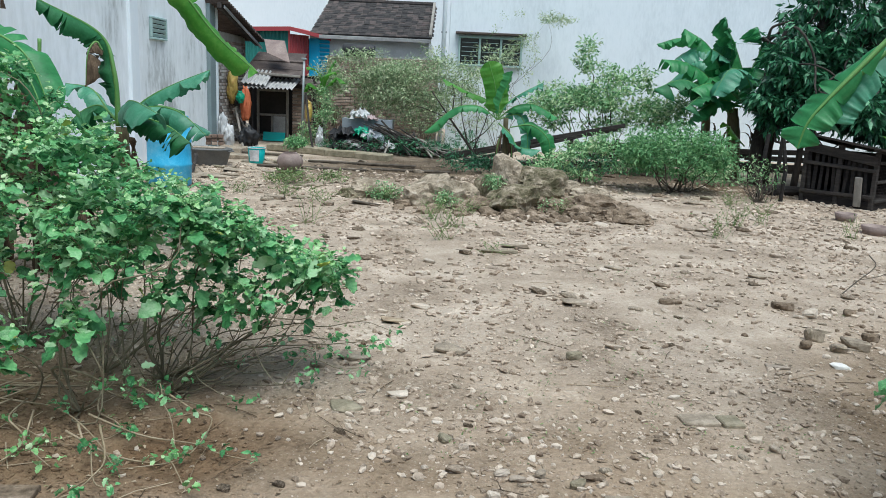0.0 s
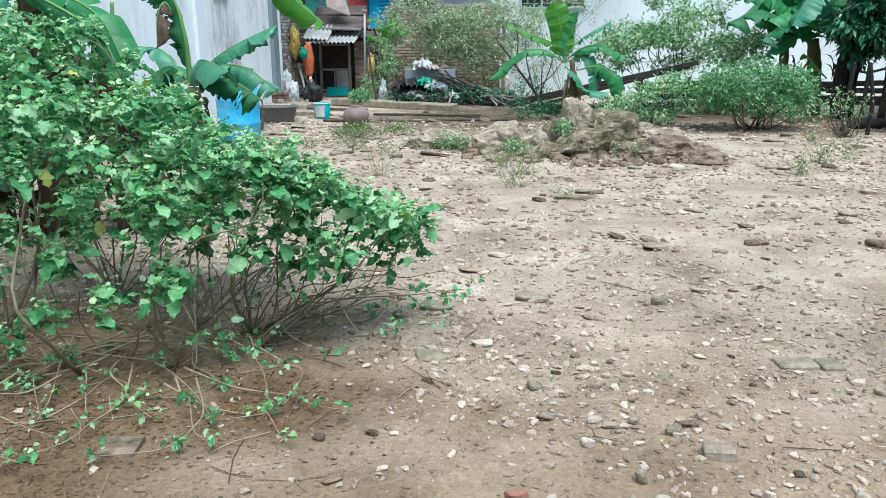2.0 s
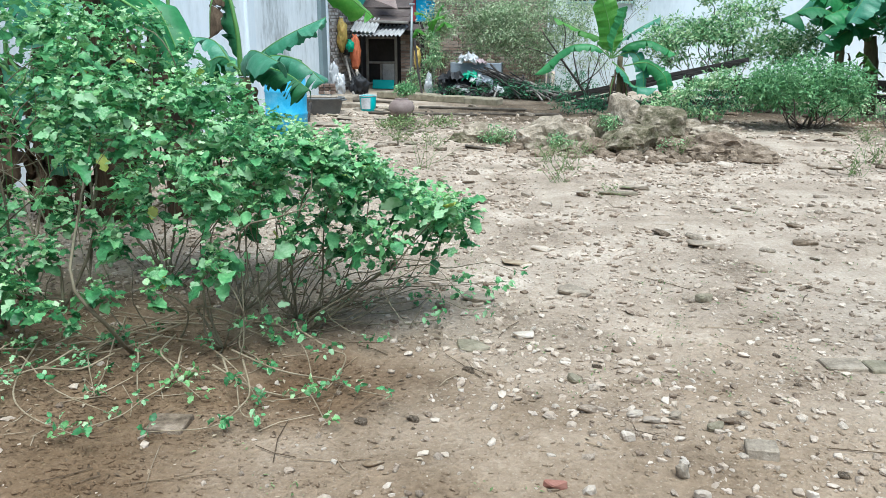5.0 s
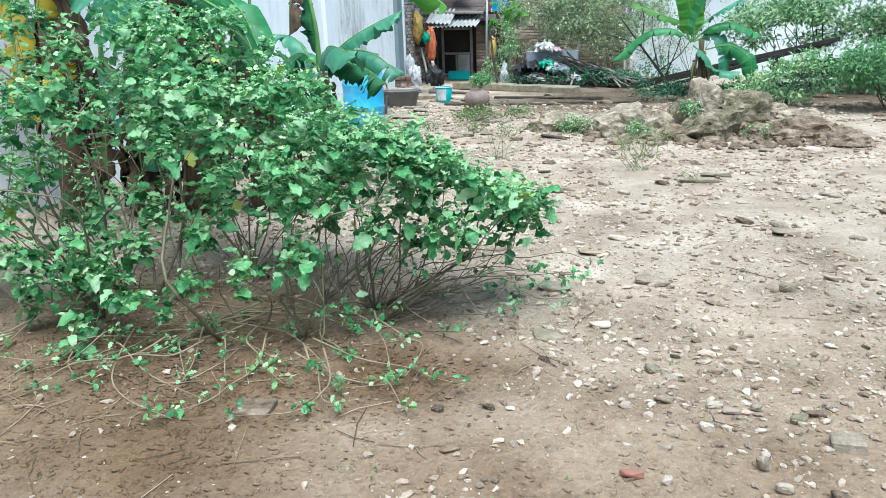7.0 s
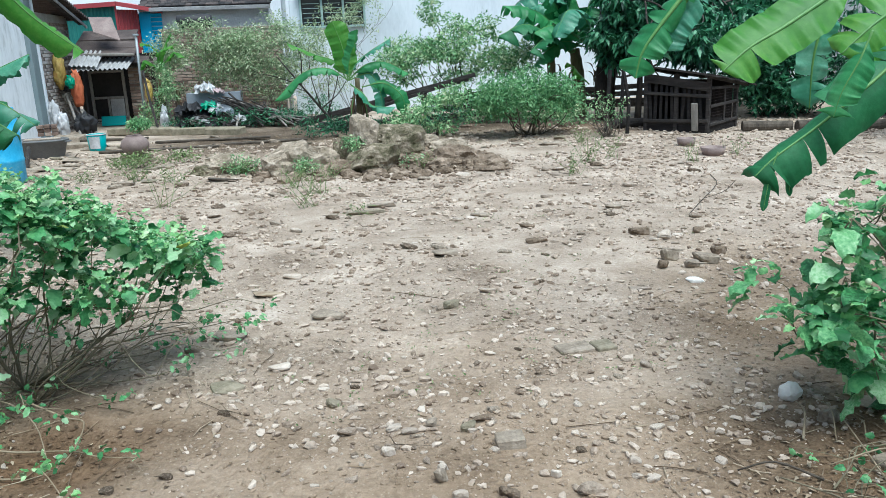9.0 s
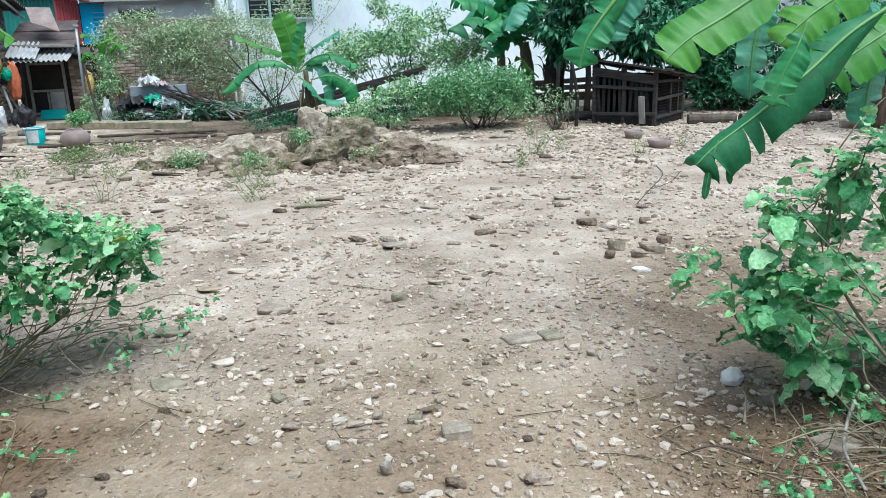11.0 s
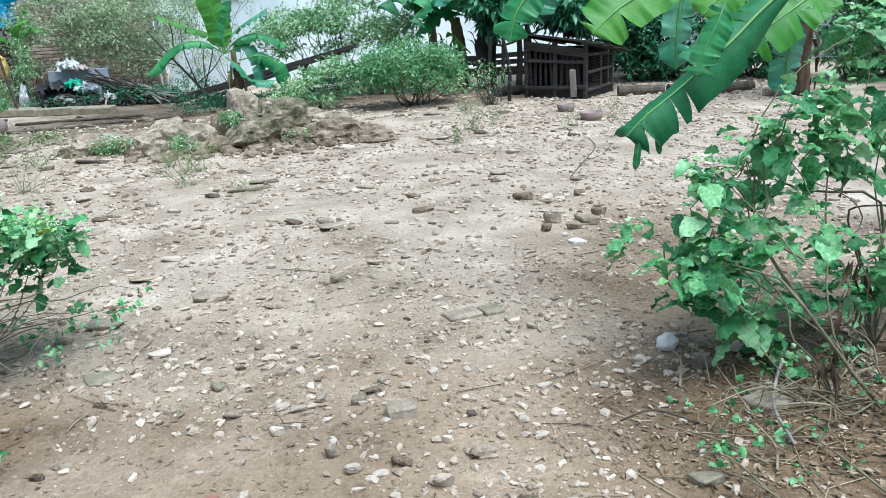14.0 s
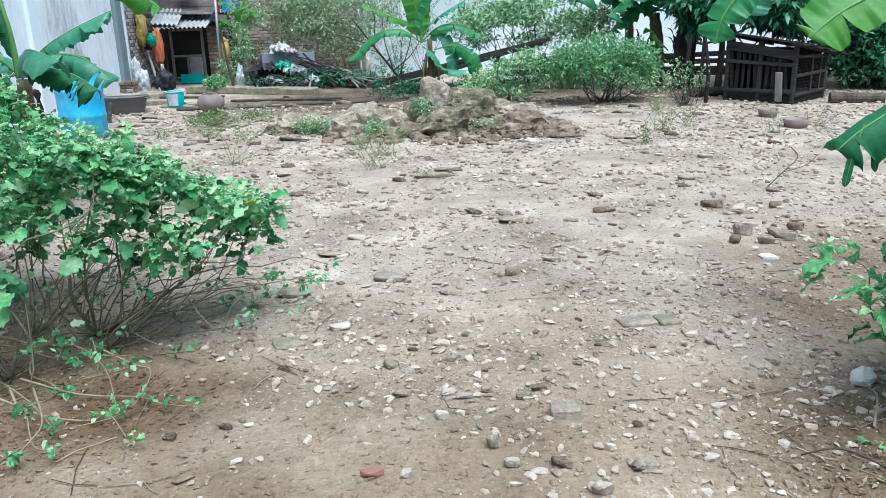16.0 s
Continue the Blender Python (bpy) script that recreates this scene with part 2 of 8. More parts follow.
M_MANGO = mat("dark_glossy_foliage", [(0.01, 0.05, 0.024), (0.038, 0.15, 0.066), (0.1, 0.3, 0.14)], 5, 50, 0.4, 0.1, vary="island", spread=0.3, glow=0.12)
M_BANANA = mat("banana_leaf_green", [(0.03, 0.16, 0.05), (0.055, 0.25, 0.08), (0.12, 0.36, 0.13)], 3, 40, 0.42, 0.12, vary="island", spread=0.08, glow=0.3)
M_BANANA_BLUE = mat("banana_leaf_bluish", [(0.035, 0.16, 0.085), (0.075, 0.26, 0.15), (0.18, 0.38, 0.26)], 3, 40, 0.38, 0.12, vary="island", spread=0.1, glow=0.2)
M_BANANA_YEL = mat("banana_leaf_yellowing", [(0.16, 0.2, 0.02), (0.45, 0.36, 0.03), (0.55, 0.42, 0.05)], 3, 30, 0.5, 0.1, vary="island", spread=0.15, glow=0.3)
# lit copy of the banana leaf: light on and through it brightens the colour
M_BANANA_LIT = mat("banana_leaf_lit", [(0.05, 0.2, 0.022), (0.09, 0.28, 0.036), (0.18, 0.38, 0.065)], 2, 30, 0.42, 0.1, vary="island", spread=0.08, glow=0.42)
M_BANANA_DARK = mat("banana_leaf_dark", [(0.012, 0.08, 0.025), (0.025, 0.14, 0.045), (0.06, 0.22, 0.085)], 3, 40, 0.58, 0.12, vary="island", spread=0.1, glow=0.2)
M_PALELEAF = mat("dusty_pale_foliage", [(0.13, 0.21, 0.1), (0.27, 0.38, 0.19), (0.42, 0.51, 0.3), (0.58, 0.6, 0.42)], 5, 50, 0.6, 0.1, vary="island", spread=0.3, glow=0.2)
# weathered_wood made darker: the tree's shade over the hutch is in the colour
M_SHADEWOOD = mat("shaded_wood", [(0.006, 0.005, 0.005), (0.018, 0.015, 0.014), (0.045, 0.039, 0.035)], 4, 60, 0.9, 0.5, stretch=(1, 1, 6))
M_RUNNER = mat("tan_bare_stem", [(0.16, 0.12, 0.07), (0.28, 0.22, 0.14), (0.38, 0.32, 0.22)], 12, 80, 0.8, 0.3)
M_DARKCLOD = mat("dug_brown_earth", [(0.055, 0.04, 0.027), (0.2, 0.152, 0.108), (0.43, 0.345, 0.262)], 7, 40, 0.95, 0.9, spec=0.1)
M_RIB = mat("banana_midrib", [(0.08, 0.21, 0.05), (0.16, 0.3, 0.08)], 4, 40, 0.5, 0.1)
M_STEM = mat("banana_pseudostem", [(0.07, 0.05, 0.03), (0.14, 0.12, 0.06), (0.15, 0.18, 0.08)], 4, 40, 0.7, 0.3, stretch=(3, 3, 0.4))
M_DEAD = mat("dead_banana_sheath", [(0.032, 0.02, 0.013), (0.095, 0.062, 0.038), (0.2, 0.14, 0.09)], 6, 50, 0.9, 0.5, vary="island", spread=0.25, stretch=(3, 3, 0.5))
M_LITTER = mat("dry_litter", [(0.07, 0.045, 0.025), (0.2, 0.14, 0.085), (0.36, 0.29, 0.2)], 9, 60, 0.9, 0.2, vary="island", spread=0.4)
M_GRASS = mat("thin_grass", [(0.08, 0.14, 0.04), (0.16, 0.23, 0.08), (0.27, 0.3, 0.15)], 5, 50, 0.7, 0.0, vary="island", spread=0.3, glow=0.2)
M_YELLEAF = mat("yellowing_leaf", [(0.2, 0.3, 0.05), (0.42, 0.5, 0.1), (0.55, 0.55, 0.15)], 14, 90, 0.5, 0.2, vary="island", spread=0.3, glow=0.25)
M_FRUIT = mat("pale_green_fruit", [(0.3, 0.4, 0.2), (0.5, 0.58, 0.38)], 20, 60, 0.35, 0.0)
M_LILAC = mat("lilac_petal", [(0.5, 0.45, 0.6), (0.68, 0.64, 0.76)], 20, 60, 0.6, 0.0)
M_CHALK = mat("white_chalk", [(0.6, 0.57, 0.53), (0.78, 0.75, 0.7)], 12, 60, 0.9, 0.3)
M_TERRACOTTA = mat("terracotta_chip", [(0.24, 0.1, 0.07), (0.34, 0.17, 0.125)], 8, 60, 0.85, 0.3)


# ---- mesh helpers ----
RNG = np.random.default_rng(7)


class Shape:
    """Collects vertices and faces of one mesh."""

    def __init__(self):
        self.v, self.f, self.n = [], [], 0

    def add(self, verts, faces):
        verts = np.asarray(verts, float).reshape(-1, 3)
        faces = np.asarray(faces, int)
        self.v.append(verts)
        self.f.append(faces + self.n)
        self.n += len(verts)
        return self

    def mesh(self, name, smooth=False):
        me = bpy.data.meshes.new(name)
        v = np.concatenate(self.v)
        me.vertices.add(len(v))
        me.vertices.foreach_set("co", v.astype(np.float32).ravel())
        loops = np.concatenate([f.ravel() for f in self.f])
        total = np.concatenate([np.full(len(f), f.shape[1]) for f in self.f])
        me.loops.add(len(loops))
        me.loops.foreach_set("vertex_index", loops.astype(np.int32))
        me.polygons.add(len(total))
        me.polygons.foreach_set("loop_start", (np.cumsum(total) - total).astype(np.int32))
        me.polygons.foreach_set("use_smooth", np.full(len(total), smooth))
        me.update(calc_edges=True)
        me.validate()
        return me


def part(name, shape, material, parent=None, label="", smooth=False):
    """One mesh object, under a thing or a part of it."""
    me = shape if isinstance(shape, bpy.types.Mesh) else shape.mesh(name, smooth)
    if not me.materials:
        me.materials.append(material)
    ob = new(name, me)
    ob.parent = parent
    return tagged(ob, label)


def thing(name, label, category, at=(0, 0, 0), turn=0, group="", kind=""):
    """An empty at the base of a thing."""
    ob = new(name)
    ob.empty_display_size = 0.1
    ob.matrix_basis = pose(*at, 0, 0, turn)
    return tagged(ob, label, category, group, kind)


def rot(rx=0, ry=0, rz=0):
    return np.array(Euler([radians(a) for a in (rx, ry, rz)]).to_matrix())


def box(sh, c, size, turn=(0, 0, 0), ch=0.008):
    """A box with chamfered edges."""
    h = np.array(size, float) / 2
    ch = min(ch, h.min() * 0.6)
    vs, idx = [], {}
    for sx in (-1, 1):
        for sy in (-1, 1):
            for sz in (-1, 1):
                s = np.array((sx, sy, sz))
                for ax in range(3):
                    p = s * (h - ch)
                    p[ax] = s[ax] * h[ax]
                    idx[(sx, sy, sz, ax)] = len(vs)
                    vs.append(p)
    quads, tris = [], []
    for ax in range(3):
        o = [a for a in range(3) if a != ax]
        for s in (-1, 1):
            q = []
            for a, b in ((-1, -1), (1, -1), (1, 1), (-1, 1)):
                k = [0, 0, 0]
                k[ax], k[o[0]], k[o[1]] = s, a, b
                q.append(idx[(*k, ax)])
            quads.append(q if (s > 0) == (ax != 1) else q[::-1])
        for a in (-1, 1):
            for b in (-1, 1):
                k0, k1 = [0, 0, 0], [0, 0, 0]
                k0[ax], k1[ax] = -1, 1
                k0[o[0]] = k1[o[0]] = a
                k0[o[1]] = k1[o[1]] = b
                q = [idx[(*k0, o[0])], idx[(*k1, o[0])], idx[(*k1, o[1])], idx[(*k0, o[1])]]
                quads.append(q if (a * b > 0) == (ax != 1) else q[::-1])
    for sx in (-1, 1):
        for sy in (-1, 1):
            for sz in (-1, 1):
                q = [idx[(sx, sy, sz, a)] for a in range(3)]
                tris.append(q if sx * sy * sz > 0 else q[::-1])
    v = np.array(vs) @ rot(*turn).T + np.array(c)
    n0 = sh.n
    sh.add(v, quads)
    sh.f.append(np.array(tris) + n0)
    return sh


def tube(sh, pts, radii, seg=8, caps=True):
    """A round rod along points."""
    pts = np.asarray(pts, float)
    n = len(pts)
    radii = np.broadcast_to(np.asarray(radii, float), (n,))
    t = np.gradient(pts, axis=0)
    t /= np.linalg.norm(t, axis=1, keepdims=True) + 1e-9
    ref = np.array((0.0, 0.0, 1.0)) if abs(t[0, 2]) < 0.9 else np.array((1.0, 0.0, 0.0))
    ang = np.arange(seg) * 2 * np.pi / seg
    vs = []
    for i in range(n):
        a = np.cross(t[i], ref)
        a /= np.linalg.norm(a) + 1e-9
        ref = np.cross(a, t[i])
        vs.append(pts[i] + radii[i] * (np.cos(ang)[:, None] * a + np.sin(ang)[:, None] * ref))
    v = np.concatenate(vs)
    i, j = np.meshgrid(np.arange(n - 1), np.arange(seg), indexing="ij")
    k = (j + 1) % seg
    f = np.stack([i * seg + j, i * seg + k, (i + 1) * seg + k, (i + 1) * seg + j], -1).reshape(-1, 4)
    n0 = sh.n
    sh.add(v, f)
    if caps:
        sh.add([pts[0], pts[-1]], np.zeros((0, 3), int))
        c0, c1 = sh.n - 2, sh.n - 1
        jj = np.arange(seg)
        kk = (jj + 1) % seg
        e = n0 + (n - 1) * seg
        sh.f.append(np.stack([np.full(seg, c0), n0 + kk, n0 + jj], -1))
        sh.f.append(np.stack([np.full(seg, c1), e + jj, e + kk], -1))
    return sh


def lathe(sh, profile, c=(0, 0, 0), seg=24, squash=(1, 1)):
    """A turned form from (radius, height) pairs."""
    p = np.asarray(profile, float)
    ang = np.arange(seg) * 2 * np.pi / seg
    v = np.stack([p[:, None, 0] * np.cos(ang) * squash[0] + c[0], p[:, None, 0] * np.sin(ang) * squash[1] + c[1], np.repeat(p[:, None, 1], seg, 1) + c[2]], -1).reshape(-1, 3)
    i, j = np.meshgrid(np.arange(len(p) - 1), np.arange(seg), indexing="ij")
    k = (j + 1) % seg
    return sh.add(v, np.stack([i * seg + j, i * seg + k, (i + 1) * seg + k, (i + 1) * seg + j], -1).reshape(-1, 4))


def bez(p0, p1, p2, p3, n=16):
    t = np.linspace(0, 1, n)[:, None]
    p0, p1, p2, p3 = (np.array(p, float) for p in (p0, p1, p2, p3))
    return (1 - t) ** 3 * p0 + 3 * (1 - t) ** 2 * t * p1 + 3 * (1 - t) * t * t * p2 + t ** 3 * p3


def spline(pts, n=20):
    """A smooth line through a few points."""
    pts = np.asarray(pts, float)
    k = len(pts)
    p = np.concatenate([[2 * pts[0] - pts[1]], pts, [2 * pts[-1] - pts[-2]]])
    out = []
    for s in np.linspace(0, k - 1 - 1e-6, n):
        i = int(s)
        t = s - i
        a, b, c, d = p[i], p[i + 1], p[i + 2], p[i + 3]
        out.append(0.5 * (2 * b + (c - a) * t + (2 * a - 5 * b + 4 * c - d) * t * t + (3 * b - a - 3 * c + d) * t ** 3))
    return np.array(out)


def hashed(ix, iy, seed):
    s = np.sin(ix * 127.1 + iy * 311.7 + seed * 74.7) * 43758.5453
    return s - np.floor(s)


def vnoise(x, y, seed=0):
    """Smooth value noise, 0 to 1."""
    x, y = np.asarray(x, float), np.asarray(y, float)
    ix, iy = np.floor(x), np.floor(y)
    fx, fy = x - ix, y - iy
    fx, fy = fx * fx * (3 - 2 * fx), fy * fy * (3 - 2 * fy)
    a, b = hashed(ix, iy, seed), hashed(ix + 1, iy, seed)
    c, d = hashed(ix, iy + 1, seed), hashed(ix + 1, iy + 1, seed)
    return (a * (1 - fx) + b * fx) * (1 - fy) + (c * (1 - fx) + d * fx) * fy


ICO_V = np.array([(0, 0, 1)] + [(0.894 * math.cos(a * 1.2566), 0.894 * math.sin(a * 1.2566), 0.447) for a in range(5)] + [(0.894 * math.cos(a * 1.2566 + 0.628), 0.894 * math.sin(a * 1.2566 + 0.628), -0.447) for a in range(5)] + [(0, 0, -1)])
ICO_F = np.array([(0, 1 + i, 1 + (i + 1) % 5) for i in range(5)] + [(1 + i, 6 + i, 1 + (i + 1) % 5) for i in range(5)] + [(1 + (i + 1) % 5, 6 + i, 6 + (i + 1) % 5) for i in range(5)] + [(11, 6 + (i + 1) % 5, 6 + i) for i in range(5)])


def finer(v, f):
    """Splits every triangle of a ball in four."""
    cache, v = {}, [tuple(p) for p in v]

    def mid(a, b):
        k = (min(a, b), max(a, b))
        if k not in cache:
            p = (np.array(v[a]) + np.array(v[b])) / 2
            cache[k] = len(v)
            v.append(tuple(p / np.linalg.norm(p)))
        return cache[k]

    out = []
    for a, b, c in f:
        d, e, g = mid(a, b), mid(b, c), mid(c, a)
        out += [(a, d, g), (d, b, e), (g, e, c), (d, e, g)]
    return np.array(v), np.array(out)


ICO2 = finer(ICO_V, ICO_F)
ICO3 = finer(*ICO2)
ICO4 = finer(*ICO3)


def lump(sh, c, size, ball, rough=0.25, freq=2.0, turn=0, seed=0, flat=0.0):
    """A rock or clod: a ball pushed about by noise."""
    v, f = ball
    d = np.array([noise.fractal(Vector(p) * freq + Vector((seed * 3.1, seed * 1.7, seed)), 0.75, 2.0, 5) for p in v])
    if len(v) > 1000:
        d -= np.array([2.2 * max(0.0, 0.2 - abs(noise.noise(Vector(p) * 2.6 + Vector((seed * 1.3, seed, 2)))))  for p in v])
    w = v * (1 + rough * d)[:, None]
    if flat:
        w[:, 2] = np.minimum(w[:, 2], flat)
    w = (w * np.array(size)) @ rot(0, 0, turn).T + np.array(c)
    return sh.add(w, f)


# ---- ground ----
def ground_height(x, y):
    """Trodden earth with shallow hollows, and the heap's foot."""
    x, y = np.asarray(x, float), np.asarray(y, float)
    h = 0.03 * (vnoise(x * 0.7, y * 0.7, 1) - 0.5) + 0.02 * (vnoise(x * 2.3, y * 2.3, 2) - 0.5) + 0.011 * (vnoise(x * 7, y * 7, 3) - 0.5) + 0.006 * (vnoise(x * 17, y * 17, 4) - 0.5)
    h = h + 0.12 * np.exp(-(((x - 0.95) / 1.05) ** 2 + ((y - 9.9) / 0.75) ** 2) ** 1.5)
    h = h - 0.05 * np.exp(-(((x + 1.05) / 0.3) ** 2 + ((y - 2.75) / 0.22) ** 2)) - 0.05 * np.exp(-(((x + 1.75) / 0.4) ** 2 + ((y - 2.45) / 0.25) ** 2))
    return h


def ground():
    xs = np.concatenate([-np.geomspace(600, 7.2, 26), np.arange(-7, 10.01, 0.055), np.geomspace(10.2, 600, 26)])
    ys = np.concatenate([-np.geomspace(600, 1.2, 26), np.arange(-1, 18.01, 0.055), np.geomspace(18.2, 600, 26)])
    X, Y = np.meshgrid(xs, ys, indexing="ij")
    near = np.clip(1 - np.maximum(np.abs(X) - 12, 0) / 20, 0, 1)
    Z = ground_height(X, Y) * near
    a, b = X.shape
    i, j = np.meshgrid(np.arange(a - 1), np.arange(b - 1), indexing="ij")
    f = np.stack([i * b + j, (i + 1) * b + j, (i + 1) * b + j + 1, i * b + j + 1], -1).reshape(-1, 4)
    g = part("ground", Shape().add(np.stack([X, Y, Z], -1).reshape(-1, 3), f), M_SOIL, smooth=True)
    tagged(g, "bare trodden brown yard soil strewn with grit", "ground", kind="structure")


ground()


# ---- walls ----
def wall(name, label, c, size, material, parent=None):
    ob = part(name, box(Shape(), c, size, ch=0.015), material, parent)
    return tagged(ob, label, "wall", kind="structure")


WX = -4.8
wall_west = wall("wall_west", "tall stained whitewashed house wall beside the yard", (WX - 0.12, 5.6, 2.8), (0.24, 20.0, 5.8), M_PLASTER)
part("pilaster", box(Shape(), (WX + 0.02, 11.95, 2.8), (0.06, 0.3, 5.7)), M_WHITE, wall_west, "paler plaster pier")
wall_north = wall("wall_north", "bright white painted wall of a tall house", (8.85, 18.45, 4.0), (17.9, 0.3, 8.4), M_WHITE)
wall_far = wall("wall_far", "white wall of a house beyond the roofs", (-8.5, 26.2, 5.0), (20, 0.3, 10.4), M_WHITE)
part("wall_trim", box(Shape(), (WX + 0.03, 15.75, 1.55), (0.1, 0.34, 3.1)), M_JAMB, wall_west, "grey-green metal post at the corner")
part("white_edge", box(Shape(), (WX + 0.05, 15.99, 1.45), (0.1, 0.1, 2.9)), M_WHITE, wall_west, "white painted corner strip")
wall_east = wall("wall_east", "plain pale grey wall behind the far trees", (13.2, 6.0, 1.3), (0.25, 25.0, 2.8), M_GREYWALL)
wall_south = wall("wall_south", "plain grey yard wall", (4.0, -6.2, 1.1), (18.2, 0.24, 2.4), M_GREYWALL)


def vent_window():
    w = thing("window_1", "small louvred window with pale green frame", "window", (WX, 12.98, 2.12), kind="structure")
    part("reveal", box(Shape(), (0.002, 0, 0), (0.03, 0.62, 0.3)), M_VOID, w)
    for z in (-0.16, 0.16):
        part("window_frame", box(Shape(), (0.03, 0, z), (0.05, 0.68, 0.035)), M_FRAME, w)
    for y in (-0.32, 0.32):
        part("window_frame", box(Shape(), (0.03, y, 0), (0.05, 0.035, 0.285)), M_FRAME, w)
    for k in range(4):
        part("slat", box(Shape(), (0.03, 0, -0.105 + 0.07 * k), (0.012, 0.6, 0.055), (0, 28, 0), 0.003), M_FRAME, w)


vent_window()


def house_window():
    w = thing("window_2", "wide low window with pale frame and dark panes", "window", (0.845, 18.3, 1.9), kind="structure")
    part("reveal", box(Shape(), (0, 0.0, 0.31), (1.4, 0.03, 0.62)), M_VOID, w)
    for z in (0.0, 0.62):
        part("window_frame", box(Shape(), (0, -0.04, z), (1.46, 0.07, 0.05)), M_FRAME, w)
    for x in (-0.705, -0.24, 0.24, 0.705):
        part("window_frame", box(Shape(), (x, -0.045, 0.31), (0.05, 0.06, 0.57)), M_FRAME, w)
    for x in (-0.47, 0, 0.47):
        part("pane", box(Shape(), (x, -0.022, 0.31), (0.4, 0.008, 0.56), ch=0.002), M_GLASS, w)
    for x in (-0.47, 0.0, 0.47):
        for k in range(5):
            part("bar", tube(Shape(), [(x - 0.18, -0.06, 0.1 + 0.1 * k), (x + 0.18, -0.06, 0.1 + 0.1 * k)], 0.006, 5), M_FRAME, w)
    part("lintel", box(Shape(), (0, -0.1, 0.7), (1.6, 0.2, 0.05)), M_TIN, w, "thin rusty rain hood")


house_window()


def corrugated(sh, w, d, pitch=0.09, amp=0.018, thick=0.006, m=None):
    """A wavy sheet, w across the waves and d along them."""
    n = int(w / pitch * 6)
    u = np.linspace(-w / 2, w / 2, n)
    z = amp * np.sin(u * 2 * np.pi / pitch)
    rows = [np.stack([u, np.full(n, y), z + dz], -1) for dz in (0, thick) for y in (-d / 2, d / 2)]
    v = np.concatenate(rows)
    if m is not None:
        v = v @ np.array(m.to_3x3()).T + np.array(m.translation)
    i = np.arange(n - 1)
    q = lambda a, b: np.stack([a * n + i, a * n + i + 1, b * n + i + 1, b * n + i], -1)
    return sh.add(v, np.concatenate([q(0, 1), q(3, 2), q(2, 0), q(1, 3)]))


def slab_between(sh, corners, thick):
    """A sheet of some thickness over four corners."""
    c = np.array(corners, float)
    return sh.add(np.concatenate([c, c - (0, 0, thick)]), [(0, 1, 2, 3), (7, 6, 5, 4), (0, 4, 5, 1), (1, 5, 6, 2), (2, 6, 7, 3), (3, 7, 4, 0)])


def tiled_house():
    """Low house with an old clay tile roof behind the garden."""
    h = thing("tiled_house", "low grey rendered house with dark weathered tile roof", "house", (-2.05, 20.0, 0))
    part("wall", box(Shape(), (0, 1.6, 1.25), (2.9, 3.0, 2.5)), M_GREYWALL, h)
    roof = Shape()
    slope = math.atan2(1.05, 3.0)
    box(roof, (0, 1.4, 3.02), (3.0, 3.2, 0.06), (math.degrees(slope), 0, 0))
    r = part("roof", roof, M_ROOFTILE, h, "dark mossy clay tile roof")
    tiles = Shape()
    for row in range(17):
        d = -1.52 + row * 0.185
        for k in range(20):
            x = -1.44 + k * 0.152 + 0.03 * (row % 2)
            lift = 0.05 + 0.012 * RNG.random()
            c = (x, 1.4 + d * math.cos(slope) - lift * math.sin(slope), 3.02 + d * math.sin(slope) + lift * math.cos(slope))
            box(tiles, c, (0.145, 0.21, 0.022), (math.degrees(slope) - 3 + 3 * RNG.random(), 0, RNG.normal() * 2), 0.005)
    tagged(part("tiling", tiles, M_ROOFTILE, h), kind="stuff")
    part("ridge", tube(Shape(), [(-1.5, 2.92, 3.62), (1.5, 2.92, 3.62)], 0.07, 8), M_ROOFTILE, h)
    part("eave_board", box(Shape(), (0, -0.16, 2.46), (3.0, 0.05, 0.09)), M_CEMROOF, h, "pale eave board")
    part("verge", box(Shape(), (1.47, 1.4, 3.1), (0.07, 3.2, 0.12), (math.degrees(slope), 0, 0)), M_MORTAR, h, "pale mortar verge")
    part("chimney", box(Shape(), (-0.1, 3.3, 3.75), (0.3, 0.3, 0.7)), M_BRICK, h)


tiled_house()


